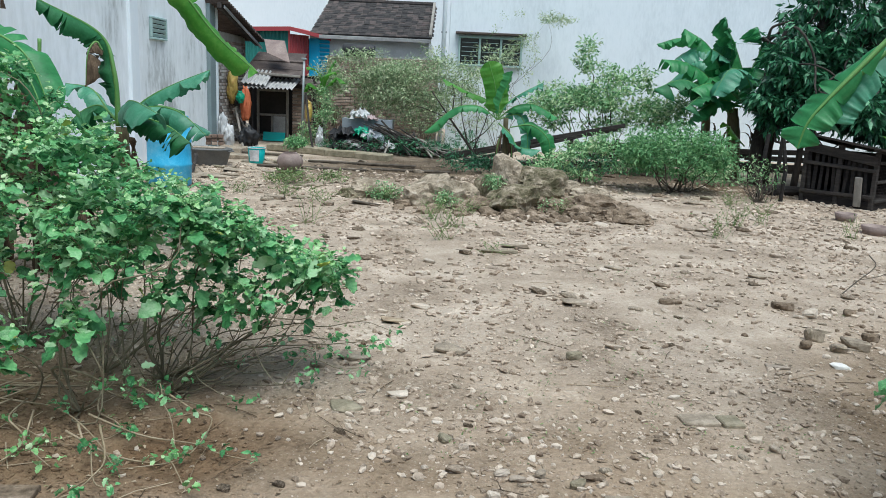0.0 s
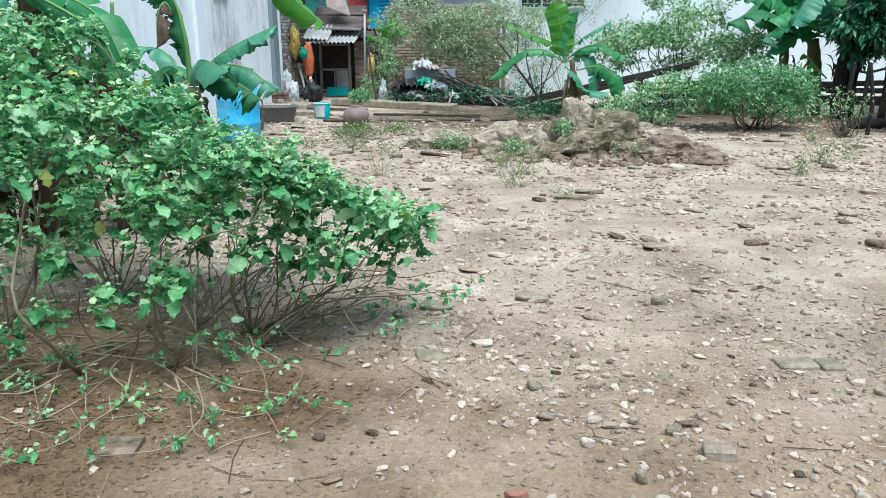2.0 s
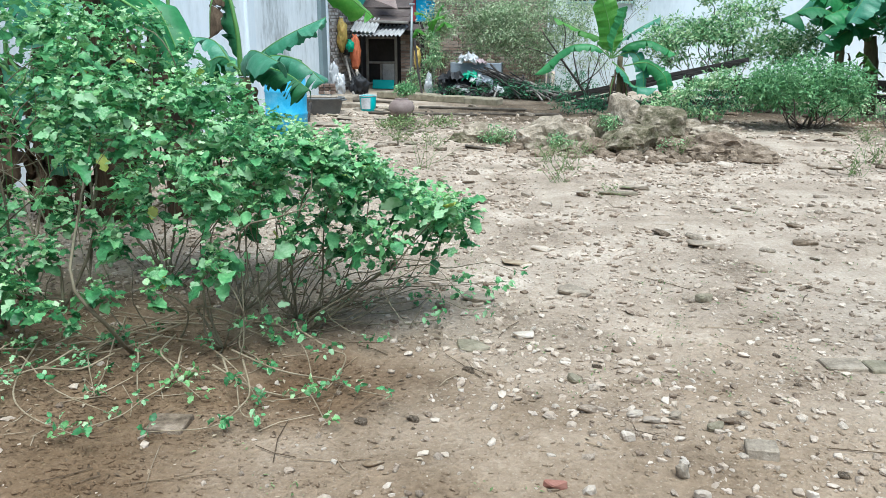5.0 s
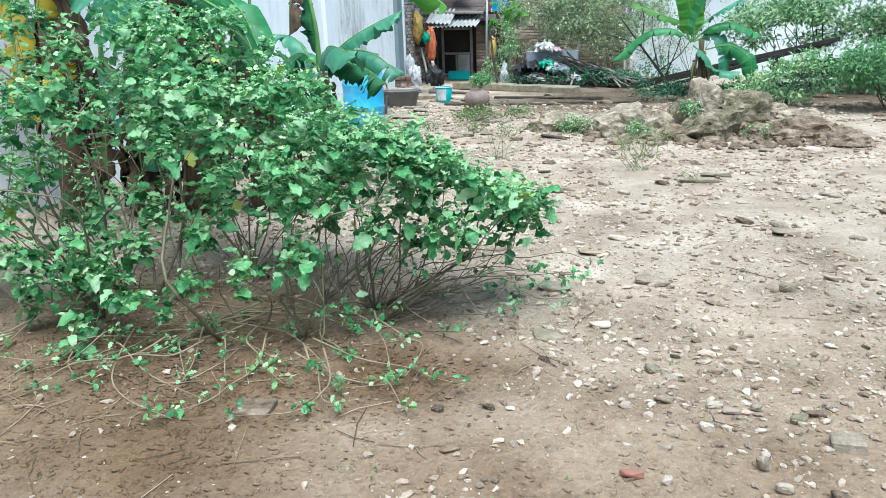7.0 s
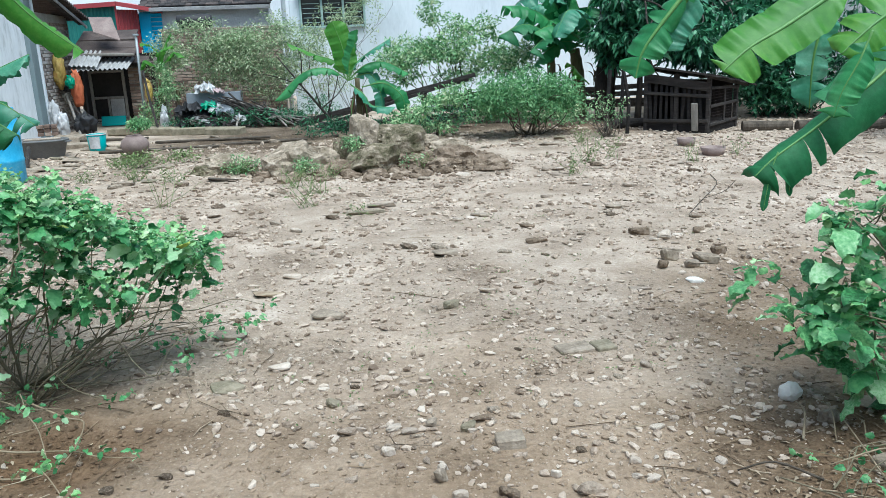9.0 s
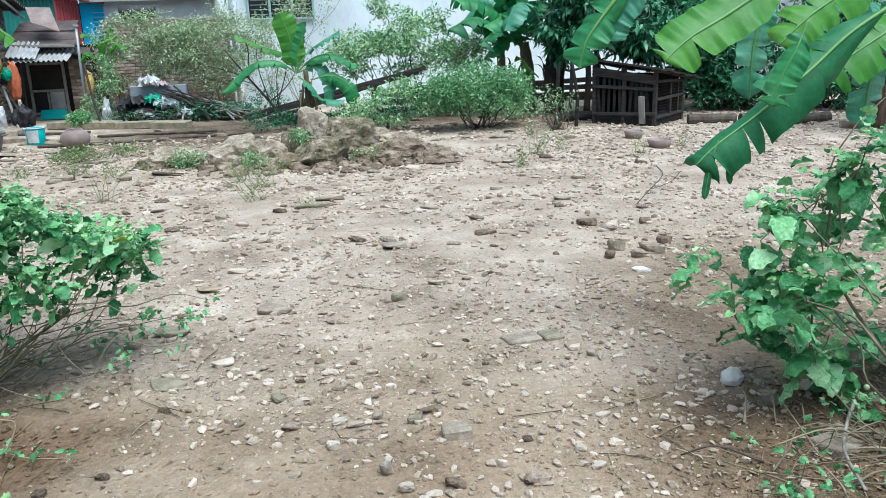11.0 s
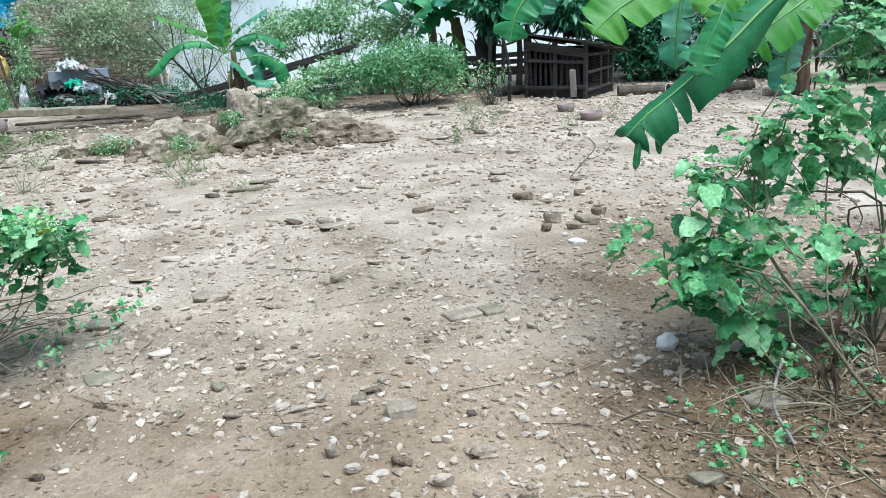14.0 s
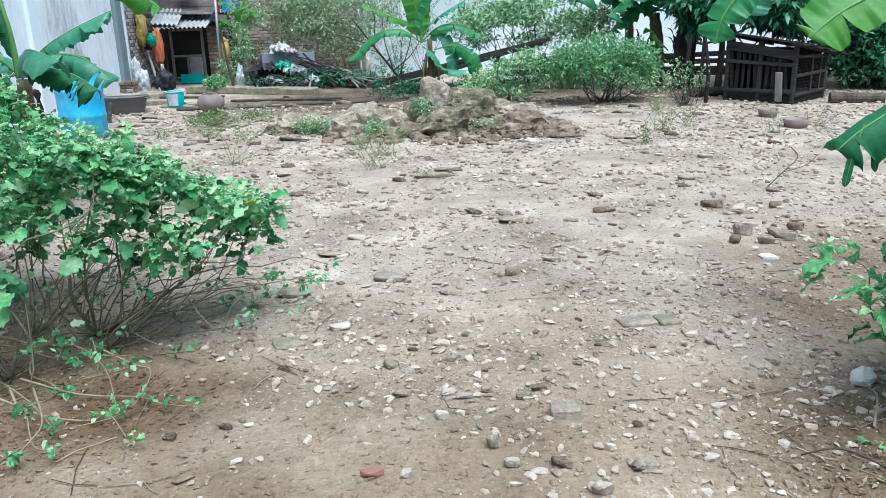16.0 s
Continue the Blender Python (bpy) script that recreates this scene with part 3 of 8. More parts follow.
def sheet_shed():
    """Upper hut clad in teal, red and blue sheets under a thin red roof."""
    base = np.array((-4.1, 20.2, 0.0))
    s = thing("sheet_metal_hut", "small hut clad in teal, red and blue corrugated sheets", "hut", tuple(base))
    up = Matrix.Rotation(radians(90), 4, "X")
    at = lambda x, y, z: Matrix.Translation(Vector((x, y, z)) - Vector(base))
    # near-black core, coloured as the dark behind the sheets
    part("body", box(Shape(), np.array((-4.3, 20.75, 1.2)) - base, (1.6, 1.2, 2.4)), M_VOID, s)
    part("front_sheet", corrugated(Shape(), 1.26, 1.4, 0.085, 0.014, m=at(-4.64, 19.6, 1.88) @ up), M_TEAL, s, "teal corrugated sheet")
    part("corner_strip", box(Shape(), np.array((-4.0, 19.57, 1.88)) - base, (0.04, 0.04, 1.42)), M_REDSHEET, s)
    part("side_sheet", corrugated(Shape(), 0.62, 1.3, 0.085, 0.014, m=at(-3.81, 19.83, 1.83) @ Matrix.Rotation(radians(49), 4, "Z") @ up), M_REDSHEET, s, "dark red corrugated sheet")
    part("blue_panel", box(Shape(), np.array((-3.47, 20.08, 1.9)) - base, (0.26, 0.03, 1.05)), M_CYAN, s, "smooth sky-blue sheet")
    for k in range(10):
        part("louvre", box(Shape(), np.array((-3.22, 20.08, 1.45 + 0.1 * k)) - base, (0.26, 0.02, 0.085), (25, 0, 0), 0.004), M_CYAN, s, "sky-blue louvre slat")
    part("roof", slab_between(Shape(), np.array([(-5.3, 19.48, 2.58), (-3.96, 19.48, 2.64), (-3.96, 21.3, 2.7), (-5.3, 21.3, 2.64)]) - base, 0.03), M_PINKROOF, s, "faded red sheet roof")
    part("roof", slab_between(Shape(), np.array([(-3.955, 19.48, 2.64), (-3.06, 20.0, 2.46), (-3.06, 21.3, 2.5), (-3.955, 21.3, 2.7)]) - base, 0.03), M_PINKROOF, s, "faded red sheet roof")
    part("fascia", slab_between(Shape(), np.array([(-5.3, 19.45, 2.585), (-3.96, 19.45, 2.645), (-3.96, 19.478, 2.645), (-5.3, 19.478, 2.585)]) - base, 0.1), M_REDSHEET, s)
    part("fascia", slab_between(Shape(), np.array([(-3.95, 19.45, 2.645), (-3.04, 19.975, 2.465), (-3.06, 19.995, 2.465), (-3.965, 19.475, 2.645)]) - base, 0.09), M_REDSHEET, s)


sheet_shed()


def brick_face(parent, x0, x1, z0, z1, y, face, limit, hole=None, single=M_BRICK):
    """Courses of bricks standing proud of the mortar; face 'y' looks south, 'x' looks east."""
    L, H, J = 0.2, 0.055, 0.012
    mesh = None
    rest = Shape()
    count = 0
    rows = int((z1 - z0) / (H + J))
    for r in range(rows):
        z = z0 + (r + 0.5) * (H + J)
        u = x0 - (L / 2 if r % 2 else 0)
        while u < x1:
            a, b = max(u, x0), min(u + L, x1)
            u += L + J
            if b - a < 0.05:
                continue
            c = (a + b) / 2
            if hole and hole[0] < c < hole[1] and hole[2] < z < hole[3]:
                continue
            out = 0.004 * RNG.random()
            whole = b - a > L - 0.001
            if whole and count < limit:
                if mesh is None:
                    sh = box(Shape(), (0, 0, 0), (L, 0.03, H) if face == "y" else (0.03, L, H), ch=0.006)
                    mesh = sh.mesh("brick")
                    mesh.materials.append(single)
                ob = part("brick", mesh, single, parent)
                ob.location = (c, y - out, z) if face == "y" else (y + out, c, z)
                count += 1
            else:
                box(rest, (c, y - out, z) if face == "y" else (y + out, c, z), (b - a, 0.03, H) if face == "y" else (0.03, b - a, H), ch=0.006)
    if rest.n:
        tagged(part("brickwork", rest, M_BRICK_J, parent), kind="stuff")


def lean_to():
    """Brick side room with a sagging sheet roof past the house corner."""
    s = thing("brick_side_room", "unplastered brick side room with dark sagging sheet roof", "outbuilding", (0, 0, 0))
    part("wall", box(Shape(), (WX - 0.06, 17.2, 1.15), (0.2, 2.3, 2.3)), M_MORTAR, s)
    brick_face(s, 16.06, 18.3, 0.0, 2.2, WX + 0.045, "x", 300, single=M_GREYBRICK)
    slope = Matrix.Translation((WX - 0.3, 17.0, 2.52)) @ Matrix.Rotation(radians(-11), 4, "X") @ Matrix.Rotation(radians(90), 4, "Z")
    part("roof", corrugated(Shape(), 3.0, 1.5, 0.14, 0.025, 0.02, slope), M_TIN, s, "dark rusty sheet roof")
    part("beam", box(Shape(), (WX + 0.28, 17.0, 2.46), (0.08, 3.0, 0.12), (-11, 0, 0)), M_OLDWOOD, s)
    part("batten", box(Shape(), (WX + 0.36, 17.1, 2.4), (0.03, 3.1, 0.06), (-12, 0, 0)), M_CEMROOF, s, "pale roof edge strip")


lean_to()


def coop():
    """Small brick pen with a wooden door under tin and fibre cement sheets."""
    s = thing("brick_pen", "small brick pen with weathered plank door and patched roof", "shed", (0, 0, 0))
    # the pen's dim inside is painted on as near-black
    part("back_wall", box(Shape(), (-3.75, 18.9, 0.75), (1.9, 0.2, 1.5)), M_VOID, s, "inner wall coloured dark for the unlit inside")
    part("side_wall", box(Shape(), (-2.98, 18.35, 0.68), (0.2, 1.1, 1.36)), M_MORTAR, s)
    part("pier", box(Shape(), (-3.42, 17.9, 0.62), (0.28, 0.16, 1.24)), M_MORTAR, s)
    brick_face(s, -3.56, -2.88, 0.0, 1.26, 17.8, "y", 70)
    part("floor_slab", box(Shape(), (-3.75, 18.3, 0.03), (1.9, 1.2, 0.1)), M_CONC, s)
    # the sheet's near-black colour stands for the dimness behind the wire
    d = part("door", box(Shape(), (-4.0, 17.83, 0.6), (0.68, 0.03, 1.0)), M_VOID, s, "dark wire door with wooden frame")
    for x in (-4.33, -3.67):
        part("door_frame", box(Shape(), (x, 17.79, 0.62), (0.055, 0.06, 1.1)), M_GREYWOOD, d)
    for z in (0.14, 0.6, 1.14):
        part("rail", box(Shape(), (-4.0, 17.785, z), (0.6, 0.045, 0.05)), M_GREYWOOD, d)
    part("stile", box(Shape(), (-4.02, 17.785, 0.37), (0.04, 0.045, 0.4)), M_GREYWOOD, d)
    part("board", box(Shape(), (-3.85, 17.8, 0.37), (0.28, 0.02, 0.4)), M_CEMROOF, d, "grey patched board")
    m = Matrix.Translation((-3.9, 17.3, 1.3)) @ Matrix.Rotation(radians(12), 4, "X")
    part("roof_sheet", corrugated(Shape(), 1.1, 1.0, 0.09, 0.02, 0.008, m), M_CEMROOF, s, "pale fibre cement sheet")
    m = Matrix.Translation((-4.2, 17.2, 1.42)) @ Matrix.Rotation(radians(22), 4, "X") @ Matrix.Rotation(radians(5), 4, "Y")
    part("roof_sheet", corrugated(Shape(), 0.55, 0.8, 0.09, 0.02, 0.008, m), M_CEMROOF, s, "pale fibre cement sheet")
    for x0, x1, y0, y1, z0, z1, lean in ((-4.58, -3.3, 17.35, 17.85, 1.5, 1.68, -0.05), (-4.56, -3.36, 17.75, 18.25, 1.64, 1.82, -0.03), (-4.54, -3.4, 18.15, 18.7, 1.8, 2.0, 0.0), (-3.6, -2.85, 17.5, 18.3, 1.34, 1.46, -0.06)):
        part("roof_sheet", slab_between(Shape(), [(x0, y0, z0), (x1, y0, z0 + lean), (x1, y1, z1 + lean), (x0, y1, z1)], 0.02), M_TIN, s, "rusty flat roof sheet")
    part("loose_sheet", slab_between(Shape(), [(-4.06, 17.5, 1.95), (-3.56, 17.5, 1.76), (-3.78, 18.0, 2.24), (-4.24, 18.0, 2.26)], 0.02), M_CLAYPOT, s, "loose brown sheet lying askew on the roof")
    part("eave_lath", box(Shape(), (-3.95, 17.33, 1.49), (1.3, 0.03, 0.05), (0, 2, 0)), M_GREYWOOD, s)
    for x in (-4.5, -3.05):
        part("post", tube(Shape(), [(x, 17.75, 0), (x, 17.75, 1.45)], 0.04, 7), M_OLDWOOD, s)
    part("beam", tube(Shape(), [(-4.55, 17.72, 1.36), (-3.0, 17.72, 1.2)], 0.035, 7), M_OLDWOOD, s)


coop()


def garden_wall():
    g = thing("brick_garden_wall", "old red brick wall half hidden by shrubs", "wall", (0, 0, 0), kind="structure")
    part("core", box(Shape(), (-1.55, 18.0, 0.95), (2.5, 0.2, 1.9)), M_MORTAR, g)
    brick_face(g, -2.8, -0.32, 0.0, 1.88, 17.89, "y", 230)
    part("coping", box(Shape(), (-1.55, 18.0, 1.93), (2.56, 0.26, 0.06)), M_CONC, g)


garden_wall()

pipe = thing("drainpipe", "white plastic drainpipe down the house wall", "pipe", (-0.22, 18.26, 0))
part("pipe", tube(Shape(), [(0, 0, 0), (0, 0, 4.0), (0, 0, 8.0)], 0.05, 10), M_WHITE, pipe, smooth=True)
for z in (1.2, 2.6, 4.0):
    part("bracket", box(Shape(), (0, 0.01, z), (0.13, 0.09, 0.04)), M_STEEL, pipe)
tank = thing("black_drum", "black plastic drum lying on the brick wall", "drum", (-2.1, 17.95, 2.1))
part("body", lathe(Shape(), [(0, -0.36), (0.12, -0.36), (0.14, -0.33), (0.145, 0), (0.14, 0.33), (0.12, 0.36), (0, 0.36)], seg=20), M_DARK, tank, smooth=True).rotation_euler = (0, radians(90), 0)

pole = thing("steel_pole", "thin galvanised pole with a bent cap", "pole", (-3.09, 16.5, 0))
part("shaft", tube(Shape(), [(0, 0, 0), (0.01, 0, 0.9), (0.03, 0, 1.82)], 0.026, 10), M_STEEL, pole, smooth=True)
part("cap", box(Shape(), (0.03, 0, 1.83), (0.1, 0.08, 0.04)), M_STEEL, pole)
pole2 = thing("leaning_stick", "dark stick leaning beside the pole", "stick", (-2.62, 15.2, 0))
part("stick", tube(Shape(), [(0, 0, 0), (-0.13, 0.2, 0.55), (-0.25, 0.5, 1.15)], 0.022, 7), M_OLDWOOD, pole2)

kerb = thing("concrete_ledge", "low cracked concrete ledge across the yard", "ledge", (0, 0, 0))
for k in range(4):
    a = np.array((-3.5 + 0.62 * k, 15.52 - 0.28 * k, 0.06))
    part("block", box(Shape(), a + (0.25, 0, 0.01 * RNG.normal()), (0.68, 0.3, 0.13), (RNG.normal(), RNG.normal(), -24 + RNG.normal()), 0.014), M_MOSSY, kerb)
for k, (x, y, l, a) in enumerate(((-2.2, 12.6, 1.8, -3), (-0.7, 12.9, 1.5, 2), (-1.5, 13.6, 1.9, -5), (-3.3, 14.6, 1.2, -9))):
    pl = thing("old_plank", "weathered grey plank lying on the soil", "plank", (x, y, float(ground_height(x, y)) + 0.025), a, "planks on the yard")
    part("board", box(Shape(), (0, 0, 0), (l, 0.1, 0.035), ch=0.01), M_BARK, pl)


# ---- banana plants ----
def banana_leaf(plant, mid, half, material, droop=0.5, tears=3, up=(0, 0, 1), rib=0.008):
    """One leaf: a midrib and two torn, drooping blades."""
    base = np.array(plant.location)
    p = spline(np.array(mid) - base, 49)
    n = len(p)
    t = np.gradient(p, axis=0)
    t /= np.linalg.norm(t, axis=1, keepdims=True)
    side = np.cross(t, np.array(up, float))
    side /= np.linalg.norm(side, axis=1, keepdims=True) + 1e-9
    nor = np.cross(side, t)
    s = np.linspace(0, 1, n)
    w = half * np.clip((s - 0.1) / 0.22, 0, 1) ** 0.6 * np.clip((1.0 - s) / (0.1 if tears < 8 else 0.035), 0.0, 1) ** 0.5
    sh = Shape()
    across = np.linspace(0, 1, 5)
    seed = RNG.random() * 50
    for sg in (-1, 1):
        cuts = sorted({0, n - 1, *[int(c) for c in RNG.integers(5, n - 2, tears)]})
        for a, b in zip(cuts[:-1], cuts[1:]):
            extra = RNG.normal() * (0.16 + 0.02 * tears) * (tears > 0)
            long = 1 + 0.22 * RNG.normal() if tears > 7 else 1.0
            gap = 0.11 if tears > 7 else 0.05
            rows = []
            for i in range(a, b + 1):
                q = (i - a) / max(1, b - a) - 0.5
                for c in across:
                    wave = 0.012 * half * (-1) ** i * c + 0.09 * half * math.sin(i * 0.73 + seed) * c + 0.05 * half * math.sin(i * 1.8 + seed * 2) * c
                    ang = (droop + extra + (0.5 if tears > 7 and a > 0.75 * n else 0.0)) * (0.35 + 0.9 * c)
                    pull = -q * c * c * gap * (tears > 0)
                    rows.append(p[i] + sg * side[i] * w[i] * long * c * math.cos(ang) - nor[i] * (w[i] * long * c * math.sin(ang) - wave) + t[i] * (pull + 0.1 * half * c))
            m = b - a + 1
            i, j = np.meshgrid(np.arange(m - 1), np.arange(4), indexing="ij")
            sh.add(rows, np.stack([i * 5 + j, i * 5 + j + 1, (i + 1) * 5 + j + 1, (i + 1) * 5 + j], -1).reshape(-1, 4))
    leaf = part("leaf", sh, material, plant, smooth=True)
    r = tube(Shape(), p, np.linspace(rib * 1.6, rib * 0.35, n), 6)
    part("midrib", r, M_RIB, leaf, smooth=True)
    return leaf


def pseudostem(plant, pts, r0, r1, dead=0, name="pseudostem", material=None):
    base = np.array(plant.location)
    p = spline(np.array(pts) - base, 14)
    st = part(name, tube(Shape(), p, np.linspace(r0, r1, 14) * (1 + 0.06 * np.sin(np.arange(14) * 2.1)), 12), material or M_STEM, plant, smooth=True)
    for k in range(dead):
        i = int(RNG.integers(3, 13))
        a = RNG.random() * 6.28
        o = np.array((math.cos(a), math.sin(a), 0))
        l = RNG.uniform(0.25, 0.6)
        wide = min(0.06, 0.45 * r0) * RNG.uniform(0.4, 1.0)
        flare = r0 * RNG.uniform(0.3, 1.7)
        top = p[i] + o * r0 * 0.9
        low = max(0.03 - base[2], top[2] - l)
        pts3 = bez(top, top + o * 0.6 * flare + (0, 0, 0.03), (top[0] + o[0] * flare, top[1] + o[1] * flare, low + 0.2), (top[0] + o[0] * 0.8 * flare, top[1] + o[1] * 0.8 * flare, low), 9)
        q = np.array((-o[1], o[0], 0))
        sh = Shape()
        rows = []
        for j, c in enumerate(pts3):
            ww = wide * (0.35 + math.sin(j * 0.36)) * (1.05 - j / 8) ** 0.4 * (1 + 0.3 * RNG.normal())
            rows += [c - q * ww, c + o * 0.025 * RNG.normal() + o * 0.02, c + q * ww]
        i2, j2 = np.meshgrid(np.arange(8), np.arange(2), indexing="ij")
        sh.add(rows, np.stack([i2 * 3 + j2, i2 * 3 + j2 + 1, (i2 + 1) * 3 + j2 + 1, (i2 + 1) * 3 + j2], -1).reshape(-1, 4))
        part("dead_leaf", sh, M_DEAD, plant, smooth=True)
    return st


near = thing("banana_plant", "tall banana plant with torn hanging leaves over the yard", "banana plant", (4.3, 3.1, 0), group="banana plants")
pseudostem(near, [(4.3, 3.1, 0), (4.3, 3.1, 1.0), (4.25, 3.1, 2.2)], 0.13, 0.07, 6)
banana_leaf(near, [(2.82, 2.80, 1.55), (2.5, 2.80, 1.38), (2.28, 2.78, 1.22), (2.04, 2.76, 1.06), (1.85, 2.74, 0.95), (1.76, 2.73, 0.88)], 0.14, M_BANANA_DARK, droop=0.5, tears=5, up=(-0.45, -0.75, 0.5), rib=0.006)
banana_leaf(near, [(1.86, 2.74, 0.97), (1.83, 2.73, 0.9), (1.81, 2.72, 0.82), (1.8, 2.72, 0.74)], 0.016, M_BANANA_DARK, droop=0.3, tears=0, up=(-0.3, -0.9, 0.3), rib=0.002)
banana_leaf(near, [(1.93, 2.75, 1.0), (1.92, 2.74, 0.93), (1.91, 2.73, 0.86), (1.92, 2.73, 0.79)], 0.014, M_BANANA_DARK, droop=0.3, tears=0, up=(-0.3, -0.9, 0.3), rib=0.002)
banana_leaf(near, [(2.18, 2.68, 1.42), (2.12, 2.66, 1.31), (2.06, 2.66, 1.2), (2.03, 2.66, 1.1)], 0.075, M_BANANA, droop=0.35, tears=2, up=(-0.5, -0.8, 0.3), rib=0.003)
banana_leaf(near, [(2.42, 3.05, 1.68), (2.21, 3.0, 1.56), (2.01, 2.98, 1.45), (1.85, 2.97, 1.37), (1.73, 2.96, 1.28)], 0.12, M_BANANA_LIT, droop=0.25, tears=2, up=(-0.35, -0.85, 0.4))
banana_leaf(near, [(1.9, 3.3, 1.82), (1.7, 3.3, 1.58), (1.6, 3.3, 1.46), (1.53, 3.3, 1.36), (1.5, 3.3, 1.25)], 0.09, M_BANANA, droop=0.5, tears=3, up=(-0.3, -0.8, 0.5))
banana_leaf(near, [(1.98, 3.35, 1.8), (1.78, 3.36, 1.6), (1.68, 3.36, 1.47), (1.63, 3.36, 1.34)], 0.1, M_BANANA_BLUE, droop=0.6, tears=3, up=(-0.5, -0.75, 0.4))
banana_leaf(near, [(3.75, 3.5, 1.62), (3.33, 3.42, 1.42), (3.08, 3.4, 1.29), (2.84, 3.38, 1.17)], 0.15, M_BANANA_LIT, droop=0.35, tears=3, up=(-0.4, -0.75, 0.5))
banana_leaf(near, [(3.1, 3.3, 1.75), (2.85, 3.25, 1.58), (2.6, 3.2, 1.45), (2.44, 3.2, 1.32)], 0.14, M_BANANA_LIT, droop=0.4, tears=3, up=(-0.3, -0.8, 0.5))
banana_leaf(near, [(2.7, 3.65, 1.62), (2.62, 3.6, 1.48), (2.58, 3.6, 1.28), (2.58, 3.6, 1.04)], 0.09, M_BANANA_BLUE, droop=0.3, tears=3, up=(-0.3, -0.9, 0.2))
banana_leaf(near, [(3.4, 3.65, 1.4), (3.33, 3.6, 1.22), (3.3, 3.6, 1.04), (3.3, 3.6, 0.84)], 0.09, M_BANANA_BLUE, droop=0.3, tears=2, up=(-0.3, -0.9, 0.2))
mid = thing("banana_plant", "young banana plant with upright bright green leaf", "banana plant", (0.93, 13.0, 0), group="banana plants")
pseudostem(mid, [(0.95, 13.0, 0), (0.94, 13.0, 0.4), (0.93, 13.0, 0.95)], 0.06, 0.04, 6)
banana_leaf(mid, [(0.78, 13.00, 0.91), (0.77, 13.00, 1.18), (0.71, 13.00, 1.50), (0.60, 13.00, 1.83)], 0.19, M_BANANA_LIT, droop=0.15, tears=0, up=(-0.2, -0.95, 0.2))
banana_leaf(mid, [(0.80, 13.00, 0.91), (0.82, 13.00, 1.18), (0.92, 13.00, 1.46), (0.98, 13.00, 1.71)], 0.14, M_BANANA, droop=0.4, tears=1, up=(0.7, -0.6, 0.2))
banana_leaf(mid, [(0.77, 13.00, 0.93), (0.47, 13.00, 1.12), (0.06, 13.00, 1.06), (-0.42, 13.00, 0.64)], 0.13, M_BANANA, droop=0.6, tears=3)
banana_leaf(mid, [(0.80, 13.00, 0.93), (1.08, 13.00, 1.15), (1.40, 13.00, 1.18), (1.79, 13.00, 0.98)], 0.14, M_BANANA, droop=0.6, tears=3)
banana_leaf(mid, [(0.80, 13.00, 0.95), (0.94, 13.00, 1.19), (1.20, 13.00, 1.38), (1.51, 13.00, 1.55)], 0.12, M_BANANA_BLUE, droop=0.5, tears=6)
banana_leaf(mid, [(0.80, 13.00, 0.92), (1.13, 13.00, 1.01), (1.29, 13.00, 0.74), (1.32, 13.00, 0.37)], 0.12, M_BANANA_BLUE, droop=0.4, tears=2, up=(0.3, -0.85, 0.3))
banana_leaf(mid, [(0.76, 13.00, 0.93), (0.62, 13.30, 1.21), (0.29, 13.50, 1.34), (-0.16, 13.60, 1.55)], 0.11, M_BANANA_LIT, droop=0.5, tears=3)
banana_leaf(mid, [(0.81, 13.00, 0.86), (1.00, 12.80, 0.70), (1.14, 12.70, 0.51), (1.50, 12.60, 0.48)], 0.13, M_BANANA_BLUE, droop=0.4, tears=2)
banana_leaf(mid, [(0.9, 12.98, 0.72), (0.84, 12.92, 0.6), (0.8, 12.9, 0.4), (0.82, 12.9, 0.18)], 0.07, M_DEAD, droop=0.8, tears=7, up=(0.2, -0.95, 0.1))
banana_leaf(mid, [(0.96, 12.98, 0.66), (1.02, 12.92, 0.55), (1.05, 12.9, 0.35), (1.04, 12.9, 0.12)], 0.08, M_DEAD, droop=0.8, tears=7, up=(-0.2, -0.95, 0.1))
banana_leaf(mid, [(1.0, 13.0, 0.8), (1.35, 12.95, 0.85), (1.62, 12.9, 0.66), (1.7, 12.9, 0.36)], 0.15, M_BANANA, droop=0.5, tears=2, up=(0.3, -0.8, 0.4))
young = thing("banana_plant", "young bluish banana plant beside the house wall", "banana plant", (-2.73, 6.5, 0), group="banana plants")
pseudostem(young, [(-2.75, 6.5, 0), (-2.74, 6.5, 0.5), (-2.72, 6.5, 0.98)], 0.11, 0.05, 8)
banana_leaf(young, [(-2.75, 6.50, 0.99), (-2.77, 6.50, 1.43), (-2.88, 6.50, 1.73), (-3.22, 6.20, 1.96)], 0.16, M_BANANA_DARK, droop=1.25, tears=7, rib=0.016)
banana_leaf(young, [(-2.71, 6.50, 1.04), (-2.51, 6.50, 1.22), (-2.28, 6.50, 1.35), (-1.98, 6.50, 1.48)], 0.13, M_BANANA_BLUE, droop=0.5, tears=2)
banana_leaf(young, [(-2.70, 6.50, 1.04), (-2.45, 6.40, 1.16), (-2.18, 6.30, 1.14), (-1.93, 6.20, 0.97)], 0.17, M_BANANA_BLUE, droop=0.8, tears=6)
banana_leaf(young, [(-2.77, 6.50, 1.04), (-2.90, 6.50, 1.15), (-3.05, 6.50, 1.10), (-3.17, 6.50, 0.99)], 0.18, M_BANANA_DARK, droop=0.7, tears=2)
banana_leaf(young, [(-2.73, 6.50, 1.02), (-2.43, 6.20, 1.08), (-2.16, 6.00, 1.04), (-1.96, 5.90, 0.93)], 0.17, M_BANANA_DARK, droop=0.9, tears=6)
